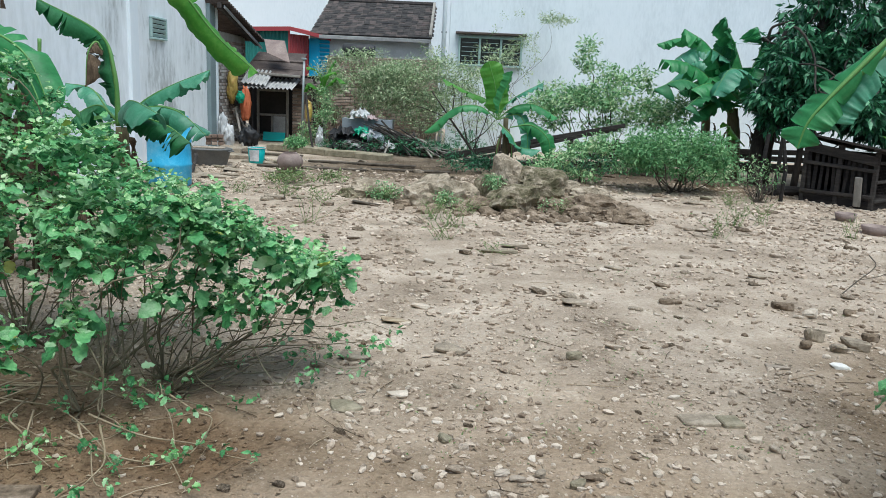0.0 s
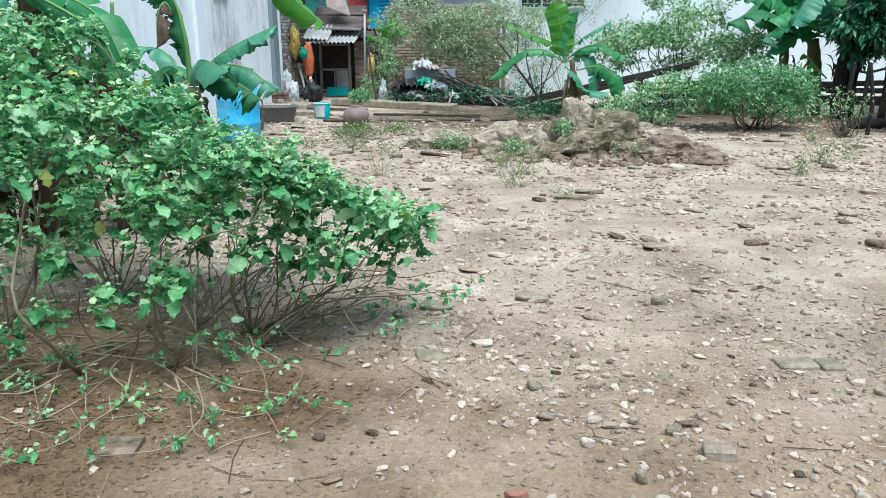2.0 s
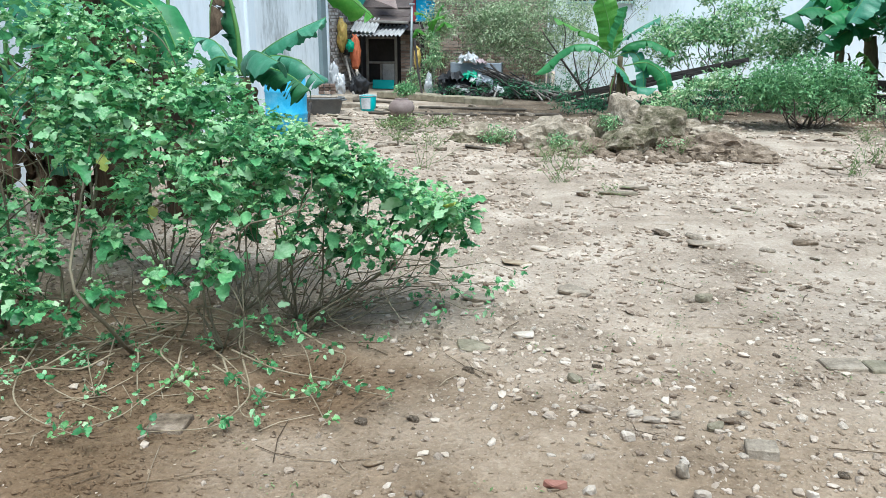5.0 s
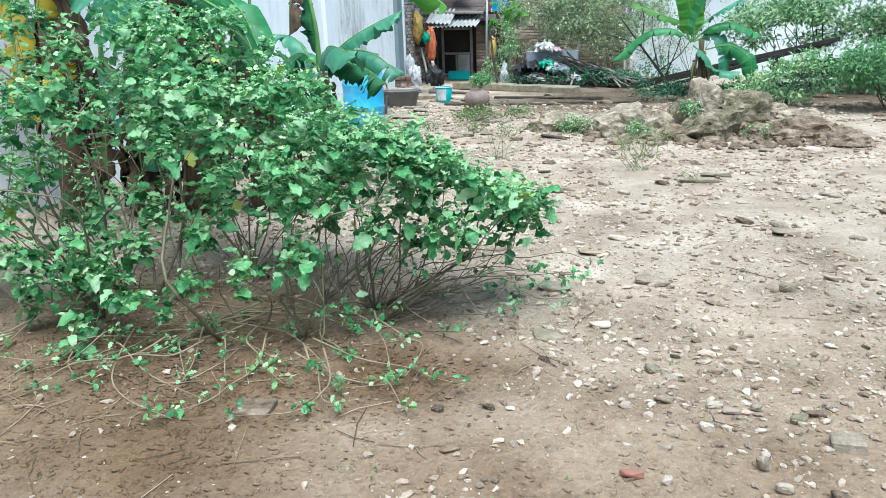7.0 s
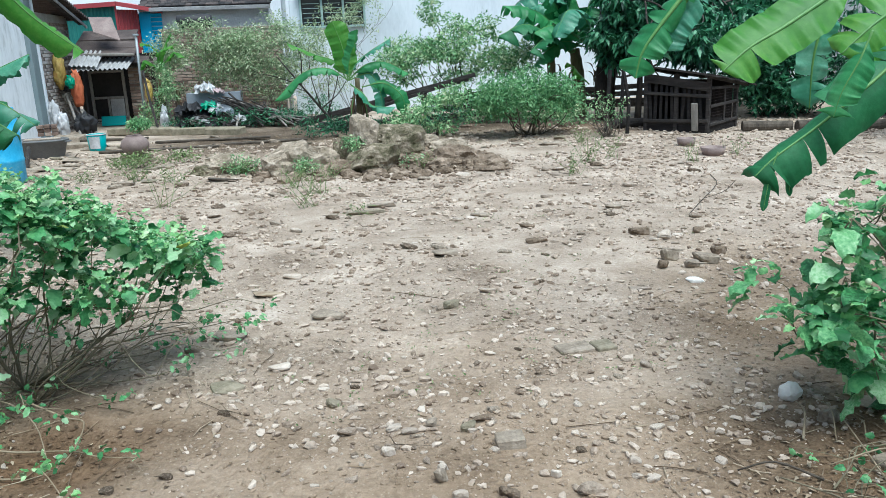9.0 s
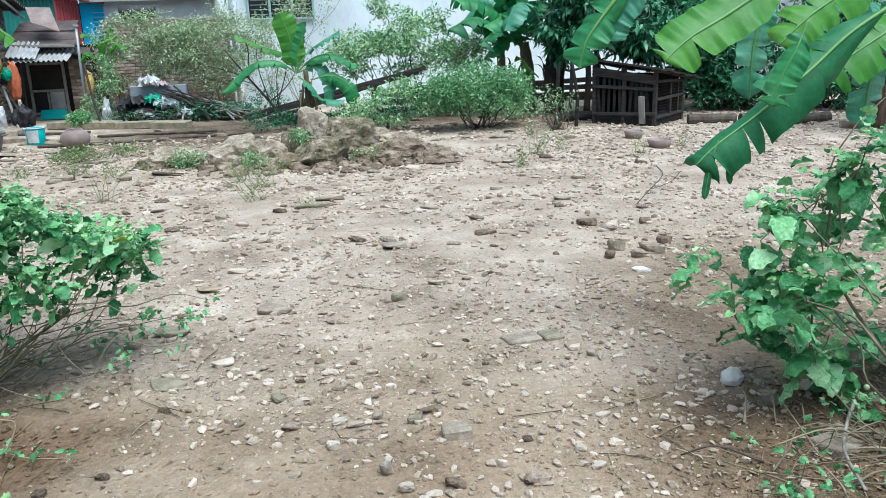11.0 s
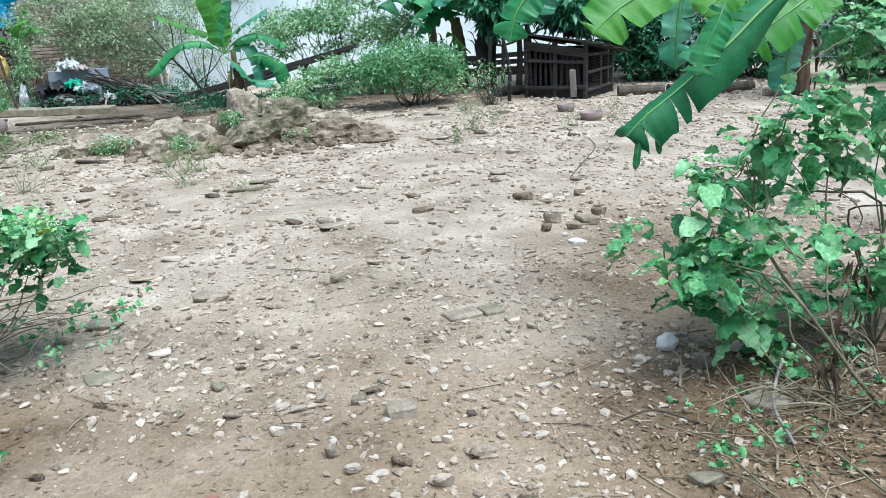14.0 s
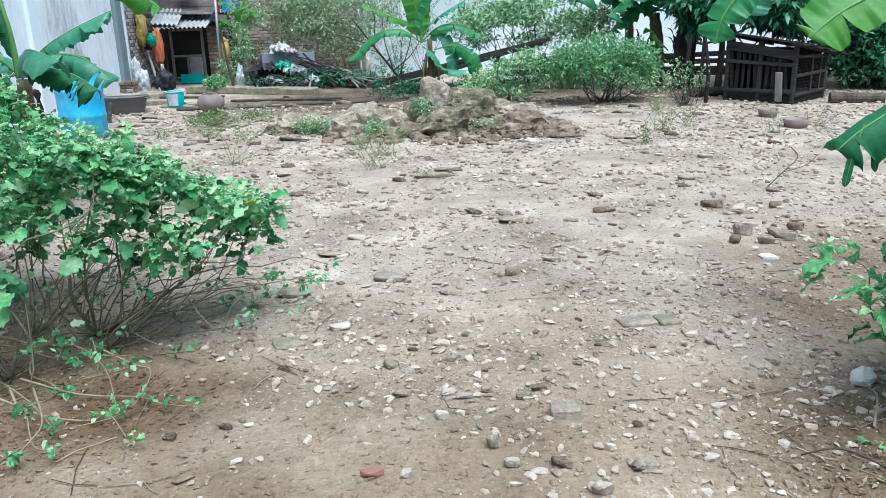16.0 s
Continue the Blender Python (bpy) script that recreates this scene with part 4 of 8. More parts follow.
banana_leaf(young, [(-2.78, 6.50, 1.02), (-2.80, 6.20, 1.00), (-2.87, 6.10, 0.94), (-2.95, 6.10, 0.76)], 0.2, M_BANANA_DARK, droop=0.7, tears=2)
banana_leaf(young, [(-2.75, 6.50, 1.02), (-2.96, 6.80, 1.09), (-3.19, 7.00, 1.27), (-3.47, 7.10, 1.31)], 0.13, M_BANANA_BLUE, droop=0.5, tears=2)
banana_leaf(young, [(-2.72, 6.50, 1.03), (-2.76, 6.90, 1.09), (-2.66, 7.20, 1.14), (-2.50, 7.40, 1.09)], 0.2, M_BANANA_DARK, droop=0.6, tears=2)
banana_leaf(young, [(-2.74, 6.50, 1.03), (-2.57, 6.20, 1.17), (-2.42, 6.00, 1.22), (-2.08, 5.60, 1.15)], 0.18, M_BANANA_BLUE, droop=0.6, tears=2)
banana_leaf(young, [(-2.83, 6.42, 1.6), (-2.86, 6.38, 1.66), (-2.9, 6.32, 1.56), (-2.92, 6.3, 1.3)], 0.1, M_DEAD, 0.7, 7)
old = thing("banana_plant", "old banana plant with yellowing leaves and dead sheaths", "banana plant", (-4.2, 5.0, 0), group="banana plants")
pseudostem(old, [(-4.2, 5.0, 0), (-4.17, 4.95, 0.9), (-4.1, 5.0, 2.6)], 0.13, 0.09, 20, material=M_DEAD)
banana_leaf(old, [(-2.55, 5.60, 2.63), (-2.02, 5.70, 2.12), (-1.72, 5.80, 1.73), (-1.44, 5.90, 1.47)], 0.14, M_BANANA_LIT, droop=0.5, tears=4, up=(0.2, -0.6, 0.75))
banana_leaf(old, [(-3.19, 4.90, 1.73), (-2.79, 4.80, 1.55), (-2.54, 4.70, 1.40), (-2.38, 4.60, 1.14)], 0.12, M_BANANA_DARK, droop=0.6, tears=4, up=(0.1, -0.6, 0.75))
banana_leaf(old, [(-3.35, 5.00, 1.63), (-2.97, 4.90, 1.68), (-2.60, 4.80, 1.53), (-2.39, 4.70, 1.17)], 0.13, M_BANANA, droop=0.5, tears=3, up=(0, -0.6, 0.75))
banana_leaf(old, [(-3.59, 4.90, 2.41), (-3.49, 4.80, 1.96), (-3.41, 4.75, 1.69), (-3.36, 4.70, 1.48)], 0.23, M_BANANA_BLUE, droop=0.2, tears=6, up=(0.1, -0.95, 0.25))
banana_leaf(old, [(-3.80, 4.80, 1.23), (-3.52, 4.70, 1.04), (-3.35, 4.65, 0.84), (-3.20, 4.60, 0.65)], 0.15, M_BANANA_BLUE, droop=0.3, tears=6, up=(0, -0.9, 0.35))
banana_leaf(old, [(-3.77, 4.90, 2.39), (-3.89, 4.80, 2.03), (-3.99, 4.75, 1.78), (-4.07, 4.70, 1.47)], 0.11, M_BANANA_YEL, droop=0.3, tears=10, up=(0, -0.98, 0.1))
banana_leaf(old, [(-3.91, 4.85, 1.31), (-4.03, 4.80, 1.14), (-4.15, 4.75, 0.97), (-4.26, 4.70, 0.77)], 0.1, M_BANANA_YEL, droop=0.3, tears=8, up=(0, -0.98, 0.1))
banana_leaf(old, [(-3.28, 4.95, 2.31), (-3.22, 4.90, 2.01), (-3.17, 4.85, 1.82), (-3.11, 4.80, 1.66)], 0.09, M_BANANA_YEL, droop=0.3, tears=5, up=(0, -0.98, 0.1))
banana_leaf(old, [(-2.98, 4.90, 1.16), (-3.05, 4.85, 1.01), (-3.09, 4.80, 0.88), (-3.12, 4.80, 0.81)], 0.06, M_BANANA_YEL, droop=0.3, tears=5, up=(0, -0.98, 0.1))
banana_leaf(old, [(-3.14, 5.10, 1.80), (-3.10, 5.05, 1.58), (-3.08, 5.00, 1.43), (-3.08, 5.00, 1.28)], 0.13, M_DEAD, droop=0.8, tears=9, up=(0.3, -0.95, 0.1))
banana_leaf(old, [(-3.81, 5.00, 1.36), (-3.81, 4.95, 1.02), (-3.81, 4.90, 0.66), (-3.84, 4.90, 0.33)], 0.15, M_DEAD, droop=0.8, tears=9, up=(0.3, -0.95, 0.1))
banana_leaf(old, [(-4.16, 5.00, 1.44), (-4.21, 4.95, 1.01), (-4.20, 4.90, 0.66), (-4.26, 4.90, 0.28)], 0.17, M_DEAD, droop=0.8, tears=9, up=(0.3, -0.95, 0.1))
banana_leaf(old, [(-3.65, 5.10, 1.24), (-3.63, 5.05, 0.89), (-3.61, 5.00, 0.61), (-3.62, 5.00, 0.34)], 0.11, M_DEAD, droop=0.8, tears=9, up=(0.3, -0.95, 0.1))
banana_leaf(old, [(-3.36, 5.20, 1.74), (-3.35, 5.15, 1.44), (-3.34, 5.10, 1.13), (-3.35, 5.10, 0.81)], 0.12, M_DEAD, droop=0.8, tears=9, up=(0.3, -0.95, 0.1))
banana_leaf(old, [(-2.90, 5.30, 1.54), (-2.89, 5.25, 1.24), (-2.88, 5.20, 1.01), (-2.90, 5.20, 0.70)], 0.17, M_DEAD, droop=0.8, tears=9, up=(0.3, -0.95, 0.1))
banana_leaf(old, [(-3.04, 5.20, 1.47), (-3.03, 5.15, 1.17), (-3.03, 5.10, 0.94), (-3.05, 5.10, 0.59)], 0.15, M_DEAD, droop=0.8, tears=9, up=(0.3, -0.95, 0.1))
g_dead = np.random.default_rng(64)
for k in range(17):
    x = -4.6 + 0.115 * k
    y, hi, lo = 5.25 + 0.2 * g_dead.random(), g_dead.uniform(0.9, 1.75), g_dead.uniform(0.12, 0.5)
    banana_leaf(old, [(x, y, hi), (x + 0.03 * g_dead.normal(), y - 0.06, hi * 0.7 + lo * 0.3), (x + 0.04 * g_dead.normal(), y - 0.1, hi * 0.35 + lo * 0.65), (x + 0.05 * g_dead.normal(), y - 0.1, lo)], g_dead.uniform(0.1, 0.17), M_DEAD, droop=0.8, tears=9, up=(0.3, -0.95, 0.1))
banana_leaf(old, [(-4.45, 4.9, 1.9), (-4.4, 4.85, 1.5), (-4.38, 4.8, 1.1), (-4.4, 4.8, 0.75)], 0.13, M_BANANA_YEL, droop=0.35, tears=9, up=(0.1, -0.98, 0.1))
banana_leaf(old, [(-3.5, 4.6, 1.2), (-3.3, 4.5, 1.0), (-3.15, 4.45, 0.78), (-3.1, 4.4, 0.5)], 0.2, M_BANANA_BLUE, droop=0.3, tears=8, up=(0.1, -0.9, 0.35))
banana_leaf(old, [(-3.9, 4.5, 1.95), (-3.6, 4.5, 1.8), (-3.3, 4.5, 1.6), (-3.05, 4.5, 1.35)], 0.22, M_BANANA_BLUE, droop=0.3, tears=5, up=(0.1, -0.9, 0.4))
old2 = thing("banana_plant", "brown banana stem wrapped in dead sheaths", "banana plant", (-3.3, 5.3, 0), group="banana plants")
pseudostem(old2, [(-3.35, 5.3, 0), (-3.3, 5.3, 0.8), (-3.25, 5.25, 2.4)], 0.13, 0.1, 22, material=M_DEAD)
old3 = thing("banana_plant", "short rotting banana stem behind the bush", "banana plant", (-2.85, 5.5, 0), group="banana plants")
pseudostem(old3, [(-2.85, 5.5, 0), (-2.85, 5.5, 0.5), (-2.9, 5.5, 1.05)], 0.14, 0.11, 26, material=M_DEAD)
old4 = thing("banana_plant", "leaning brown banana stem behind the bush", "banana plant", (-3.75, 5.2, 0), group="banana plants")
pseudostem(old4, [(-3.75, 5.2, 0), (-3.7, 5.2, 0.6), (-3.6, 5.2, 1.25)], 0.12, 0.1, 26, material=M_DEAD)
far = thing("banana_plant", "large far banana plant with broad bluish leaves", "banana plant", (5.05, 14.0, 0), group="banana plants")
pseudostem(far, [(5.1, 14.0, 0), (5.05, 14.0, 0.8), (4.98, 14.0, 1.25)], 0.14, 0.09, 4)
pseudostem(far, [(4.7, 14.3, 0), (4.65, 14.3, 0.7), (4.6, 14.2, 1.2)], 0.1, 0.07, 3)
banana_leaf(far, [(5.24, 14.00, 1.31), (4.80, 14.00, 2.06), (4.28, 14.00, 2.28), (3.85, 14.00, 2.02)], 0.3, M_BANANA_BLUE, droop=0.55, tears=4)
banana_leaf(far, [(5.24, 14.00, 1.31), (4.89, 14.00, 1.68), (4.44, 14.00, 1.76), (4.02, 14.00, 1.50)], 0.33, M_BANANA, droop=0.55, tears=4)
banana_leaf(far, [(5.29, 14.00, 1.31), (5.05, 14.00, 1.98), (4.86, 14.00, 2.40), (4.65, 14.00, 2.74)], 0.24, M_BANANA, droop=0.55, tears=4)
banana_leaf(far, [(5.32, 14.00, 1.31), (5.30, 14.00, 1.99), (5.35, 14.00, 2.38), (5.25, 14.00, 2.65)], 0.38, M_BANANA, droop=0.55, tears=4)
banana_leaf(far, [(5.34, 14.00, 1.31), (5.53, 14.00, 2.10), (5.71, 14.00, 2.58), (6.00, 14.00, 2.97)], 0.33, M_BANANA_BLUE, droop=0.55, tears=4)
banana_leaf(far, [(5.29, 14.00, 1.26), (4.77, 13.60, 1.53), (4.36, 13.40, 1.66), (3.98, 13.20, 1.55)], 0.3, M_BANANA, droop=0.55, tears=4)
banana_leaf(far, [(5.24, 14.00, 1.26), (4.68, 13.70, 1.39), (4.29, 13.50, 1.23), (4.05, 13.40, 0.99)], 0.22, M_BANANA, droop=0.55, tears=4)
banana_leaf(far, [(5.34, 14.00, 1.26), (5.47, 13.60, 1.71), (5.70, 13.40, 1.90), (6.01, 13.20, 1.73)], 0.33, M_BANANA, droop=0.55, tears=4)
banana_leaf(far, [(5.24, 14.00, 1.31), (4.63, 14.30, 2.21), (4.13, 14.40, 2.44), (3.64, 14.40, 2.32)], 0.18, M_BANANA, droop=0.55, tears=4)
banana_leaf(far, [(5.24, 14.00, 1.31), (4.87, 14.60, 1.88), (4.50, 14.80, 2.07), (4.05, 14.90, 1.65)], 0.27, M_BANANA_BLUE, droop=0.5, tears=4)
banana_leaf(far, [(5.34, 14.00, 1.31), (4.99, 13.50, 1.78), (4.59, 13.20, 1.90), (4.29, 13.00, 1.47)], 0.27, M_BANANA_BLUE, droop=0.5, tears=4)
banana_leaf(far, [(5.34, 14.00, 1.31), (5.84, 14.50, 2.02), (6.28, 14.70, 2.45), (6.60, 14.80, 2.67)], 0.27, M_BANANA_BLUE, droop=0.5, tears=4)
banana_leaf(far, [(5.12, 13.60, 0.63), (4.93, 13.50, 0.79), (4.80, 13.50, 0.94), (4.67, 13.50, 1.03)], 0.15, M_BANANA_LIT, droop=0.3, tears=2)
banana_leaf(far, [(4.88, 13.90, 1.18), (4.49, 13.90, 1.74), (4.04, 13.80, 1.99), (3.58, 13.70, 2.03)], 0.28, M_BANANA, droop=0.5, tears=4)
banana_leaf(far, [(4.88, 13.90, 1.18), (4.34, 13.60, 1.54), (3.90, 13.50, 1.70), (3.40, 13.30, 1.52)], 0.3, M_BANANA_DARK, droop=0.5, tears=4)
banana_leaf(far, [(4.91, 13.90, 1.18), (4.68, 14.00, 1.93), (4.42, 14.00, 2.32), (4.00, 14.00, 2.57)], 0.3, M_BANANA, droop=0.5, tears=4)
banana_leaf(far, [(4.92, 13.90, 1.18), (4.89, 14.00, 1.82), (4.84, 14.00, 2.31), (4.68, 14.00, 2.79)], 0.32, M_BANANA_DARK, droop=0.5, tears=4)
banana_leaf(far, [(4.90, 13.90, 1.18), (4.43, 13.40, 1.44), (4.16, 13.20, 1.45), (3.85, 13.00, 1.23)], 0.24, M_BANANA_DARK, droop=0.5, tears=4)
banana_leaf(far, [(4.94, 13.90, 1.18), (5.08, 13.80, 1.71), (5.24, 13.80, 2.10), (5.50, 13.80, 2.37)], 0.28, M_BANANA, droop=0.5, tears=4)
back = thing("banana_plant", "small banana plant with yellow stem by the pole", "banana plant", (-2.72, 16.3, 0), group="banana plants")
pseudostem(back, [(-2.72, 16.3, 0), (-2.7, 16.3, 0.5), (-2.68, 16.3, 1.1)], 0.04, 0.03, 16)
pseudostem(back, [(-2.4, 16.2, 0), (-2.38, 16.2, 0.4), (-2.36, 16.2, 0.85)], 0.032, 0.025, 14)
banana_leaf(back, [(-2.66, 16.30, 1.12), (-2.66, 16.30, 1.46), (-2.80, 16.30, 1.63), (-2.98, 16.30, 1.67)], 0.12, M_BANANA_LIT, droop=0.4, tears=2)
banana_leaf(back, [(-2.64, 16.30, 1.12), (-2.57, 16.30, 1.47), (-2.46, 16.30, 1.72), (-2.37, 16.30, 1.84)], 0.1, M_BANANA_LIT, droop=0.4, tears=2)
banana_leaf(back, [(-2.64, 16.30, 1.12), (-2.51, 16.30, 1.35), (-2.34, 16.30, 1.48), (-2.16, 16.30, 1.37)], 0.1, M_BANANA_LIT, droop=0.4, tears=2)
banana_leaf(back, [(-2.67, 16.30, 1.12), (-2.80, 16.30, 1.28), (-2.94, 16.30, 1.34), (-3.03, 16.30, 1.16)], 0.1, M_BANANA_LIT, droop=0.4, tears=2)
banana_leaf(back, [(-2.66, 16.30, 1.12), (-2.59, 16.10, 1.46), (-2.46, 16.00, 1.56), (-2.28, 15.90, 1.61)], 0.1, M_BANANA_LIT, droop=0.4, tears=2)


# ---- shrubs and trees ----
BLADE = (np.array([(0, 0, 0), (-0.2, 0.4, 0.07), (0, 0.45, 0.0), (0.2, 0.4, 0.07), (0, 1, -0.14)]), np.array([(0, 2, 1), (0, 3, 2), (1, 2, 4), (2, 3, 4)]))
LANCE = (np.array([(0, 0, 0), (-0.11, 0.45, 0.03), (0, 0.5, -0.04), (0.11, 0.45, 0.03), (0, 1, -0.3)]), np.array([(0, 2, 1), (0, 3, 2), (1, 2, 4), (2, 3, 4)]))


def frames_for(d, upness, g):
    """Turns that carry +y along d and +z roughly upward."""
    d = d / (np.linalg.norm(d, axis=1, keepdims=True) + 1e-9)
    up = np.array((0, 0, 1.0)) + upness * g.normal(size=d.shape)
    x = np.cross(d, up)
    x /= np.linalg.norm(x, axis=1, keepdims=True) + 1e-9
    z = np.cross(x, d)
    return np.stack([x, d, z], -1)


def scatter(sh, template, pos, R, size):
    v, f = template
    n = len(pos)
    w = np.einsum("nij,kj->nki", R, v) * np.asarray(size)[:, None, None] + pos[:, None, :]
    return sh.add(w.reshape(-1, 3), (f[None] + (np.arange(n) * len(v))[:, None, None]).reshape(-1, f.shape[1]))


def foliage(parent, centres, per, radius, size, templates, material, g, name="crown", singles=0, single_mat=None, out=0.8, drop=0.0, upness=0.5):
    """Leaves in tufts round the centres; the first ones are objects of their own."""
    c = np.repeat(centres, per, 0)
    d = g.normal(size=c.shape)
    d[:, 2] = d[:, 2] * 0.6 - drop
    d /= np.linalg.norm(d, axis=1, keepdims=True)
    pos = c + d * radius * (g.random((len(c), 1)) ** 0.5) * np.array((1, 1, 0.75))
    way = d * out + g.normal(size=c.shape) * 0.5 - np.array((0, 0, drop))
    R = frames_for(way, upness, g)
    s = size * g.uniform(0.55, 1.25, len(c))
    which = g.integers(0, len(templates), len(c))
    sh = Shape()
    order = g.permutation(len(c))
    for k, tpl in enumerate(templates):
        m = which == k
        m[order[:singles]] = False
        if m.any():
            scatter(sh, tpl, pos[m], R[m], s[m])
    ob = part(name, sh, material, parent, smooth=len(templates) > 1)
    tagged(ob, kind="stuff")
    meshes = {}
    for i in order[:singles]:
        k = int(which[i])
        if k not in meshes:
            meshes[k] = Shape().add(*templates[k]).mesh("leaf", True)
            meshes[k].materials.append(single_mat)
        lf = part("leaf", meshes[k], single_mat, parent)
        lf.matrix_basis = Matrix.Translation(pos[i]) @ Matrix(R[i].tolist()).to_4x4() @ Matrix.Scale(float(s[i]), 4)
    return ob


def limbs(parent, bases, ends, r, g, material, name="branch", sag=0.15, each=False, wild=1.0, cap=9.0):
    """Crooked stems from the nearest base to each end."""
    sh = Shape()
    bases = np.asarray(bases, float)
    for e in ends:
        b = bases[np.argmin(np.linalg.norm((bases - e) * (1, 1, 0.3), axis=1) * g.uniform(0.7, 1.3, len(bases)))]
        l = np.linalg.norm(e - b)
        m1 = b + (e - b) * 0.35 + g.normal(size=3) * 0.12 * wild * l + (0, 0, -sag * l)
        m2 = b + (e - b) * 0.7 + g.normal(size=3) * 0.1 * wild * l + (0, 0, -sag * 0.5 * l)
        p = spline([b, m1, m2, e], 7)
        p[1:-1] += g.normal(size=(5, 3)) * 0.022 * l * min(wild, 1.6)
        p = spline(p, 17)
        p[:, 2] = np.clip(p[:, 2], 0.012, max(b[2], e[2]) + cap)
        rr = np.linspace(r * g.uniform(0.6, 1.2), r * 0.3, 17)
        if each:
            part(name, tube(Shape(), p, rr, 6), material, parent, smooth=True)
        else:
            tube(sh, p, rr, 5)
    if not each:
        tagged(part(name, sh, material, parent, smooth=True), kind="stuff")


def ruffled_leaf(k, lobes=True):
    """A blunt leaf with a wavy, shallowly lobed margin, folded on its rib; length 1 along +y."""
    g = np.random.default_rng(120 + k)
    ys = np.array((0.0, 0.1, 0.24, 0.38, 0.52, 0.66, 0.8, 0.92, 1.0))
    ws = np.array((0.03, 0.24, 0.38, 0.33, 0.39, 0.28, 0.27, 0.13, 0.01)) * (1 + 0.05 * g.normal(size=9))
    cols = np.array((-1.0, -0.55, 0.0, 0.55, 1.0))
    fold, bend, ph, side = 0.2 + 0.3 * g.normal(), 0.08 + 0.45 * g.random(), g.random() * 6, 0.25 * g.normal()
    v = []
    for y, w in zip(ys, ws):
        for c in cols:
            e = abs(c)
            wave = 0.09 * e * e * math.sin(15 * y + ph + 1.9 * c)
            v.append((w * c + side * y * y, y - 0.05 * e + 0.012 * e * g.normal(), -bend * y * y + fold * w * e + wave))
    i, j = np.meshgrid(np.arange(8), np.arange(4), indexing="ij")
    a = (i * 5 + j).ravel()
    return np.array(v), np.concatenate([np.stack([a, a + 1, a + 6], -1), np.stack([a, a + 6, a + 5], -1)])


RUFFLED = [ruffled_leaf(k) for k in range(10)]


def rosettes(parent, tips, g, big, n_big=5, n_mid=6, n_small=9, singles=260):
    """Shoot tips: large drooping blades below, smaller ones round, curled pale young ones on top."""
    for name, n, lo, hi, down, rad, lift, m, solo in (
        ("mature_leaf", n_big, 0.65, 1.2, (-0.75, 0.35), 0.5, -0.4, M_NIGHTSHADE, singles),
        ("leaf_spray", n_mid, 0.45, 0.8, (-0.4, 0.6), 0.45, 0.0, M_NIGHTSHADE, 0),
        ("young_leaf", n_small, 0.22, 0.5, (-0.2, 1.2), 0.45, 0.25, M_YOUNG, 0),
    ):
        c = np.repeat(tips, n, 0)
        k = len(c)
        a = g.random(k) * 6.283
        d = np.stack([np.cos(a), np.sin(a), g.uniform(*down, k)], -1)
        pos = c + d * (1, 1, 0.4) * (big * rad * g.random((k, 1))) + np.array((0, 0, lift * big)) + g.normal(size=c.shape) * big * 0.3
        R = frames_for(d, 0.35, g)
        s = big * g.uniform(lo, hi, k)
        which = g.integers(0, len(RUFFLED), k)
        order = g.permutation(k)[:solo]
        own = np.zeros(k, bool)
        own[order] = True
        sh = Shape()
        for q, tpl in enumerate(RUFFLED):
            pick = (which == q) & ~own
            scatter(sh, tpl, pos[pick], R[pick], s[pick])
        tagged(part(name, sh, m, parent, smooth=True), kind="stuff")
        meshes = {}
        for i in order:
            q = int(which[i])
            if q not in meshes:
                meshes[q] = Shape().add(*RUFFLED[q]).mesh("leaf", True)
                meshes[q].materials.append(M_NIGHTSHADE_P)
            lf = part("leaf", meshes[q], M_NIGHTSHADE_P, parent)
            lf.matrix_basis = Matrix.Translation(pos[i]) @ Matrix(R[i].tolist()).to_4x4() @ Matrix.Scale(float(s[i]), 4)


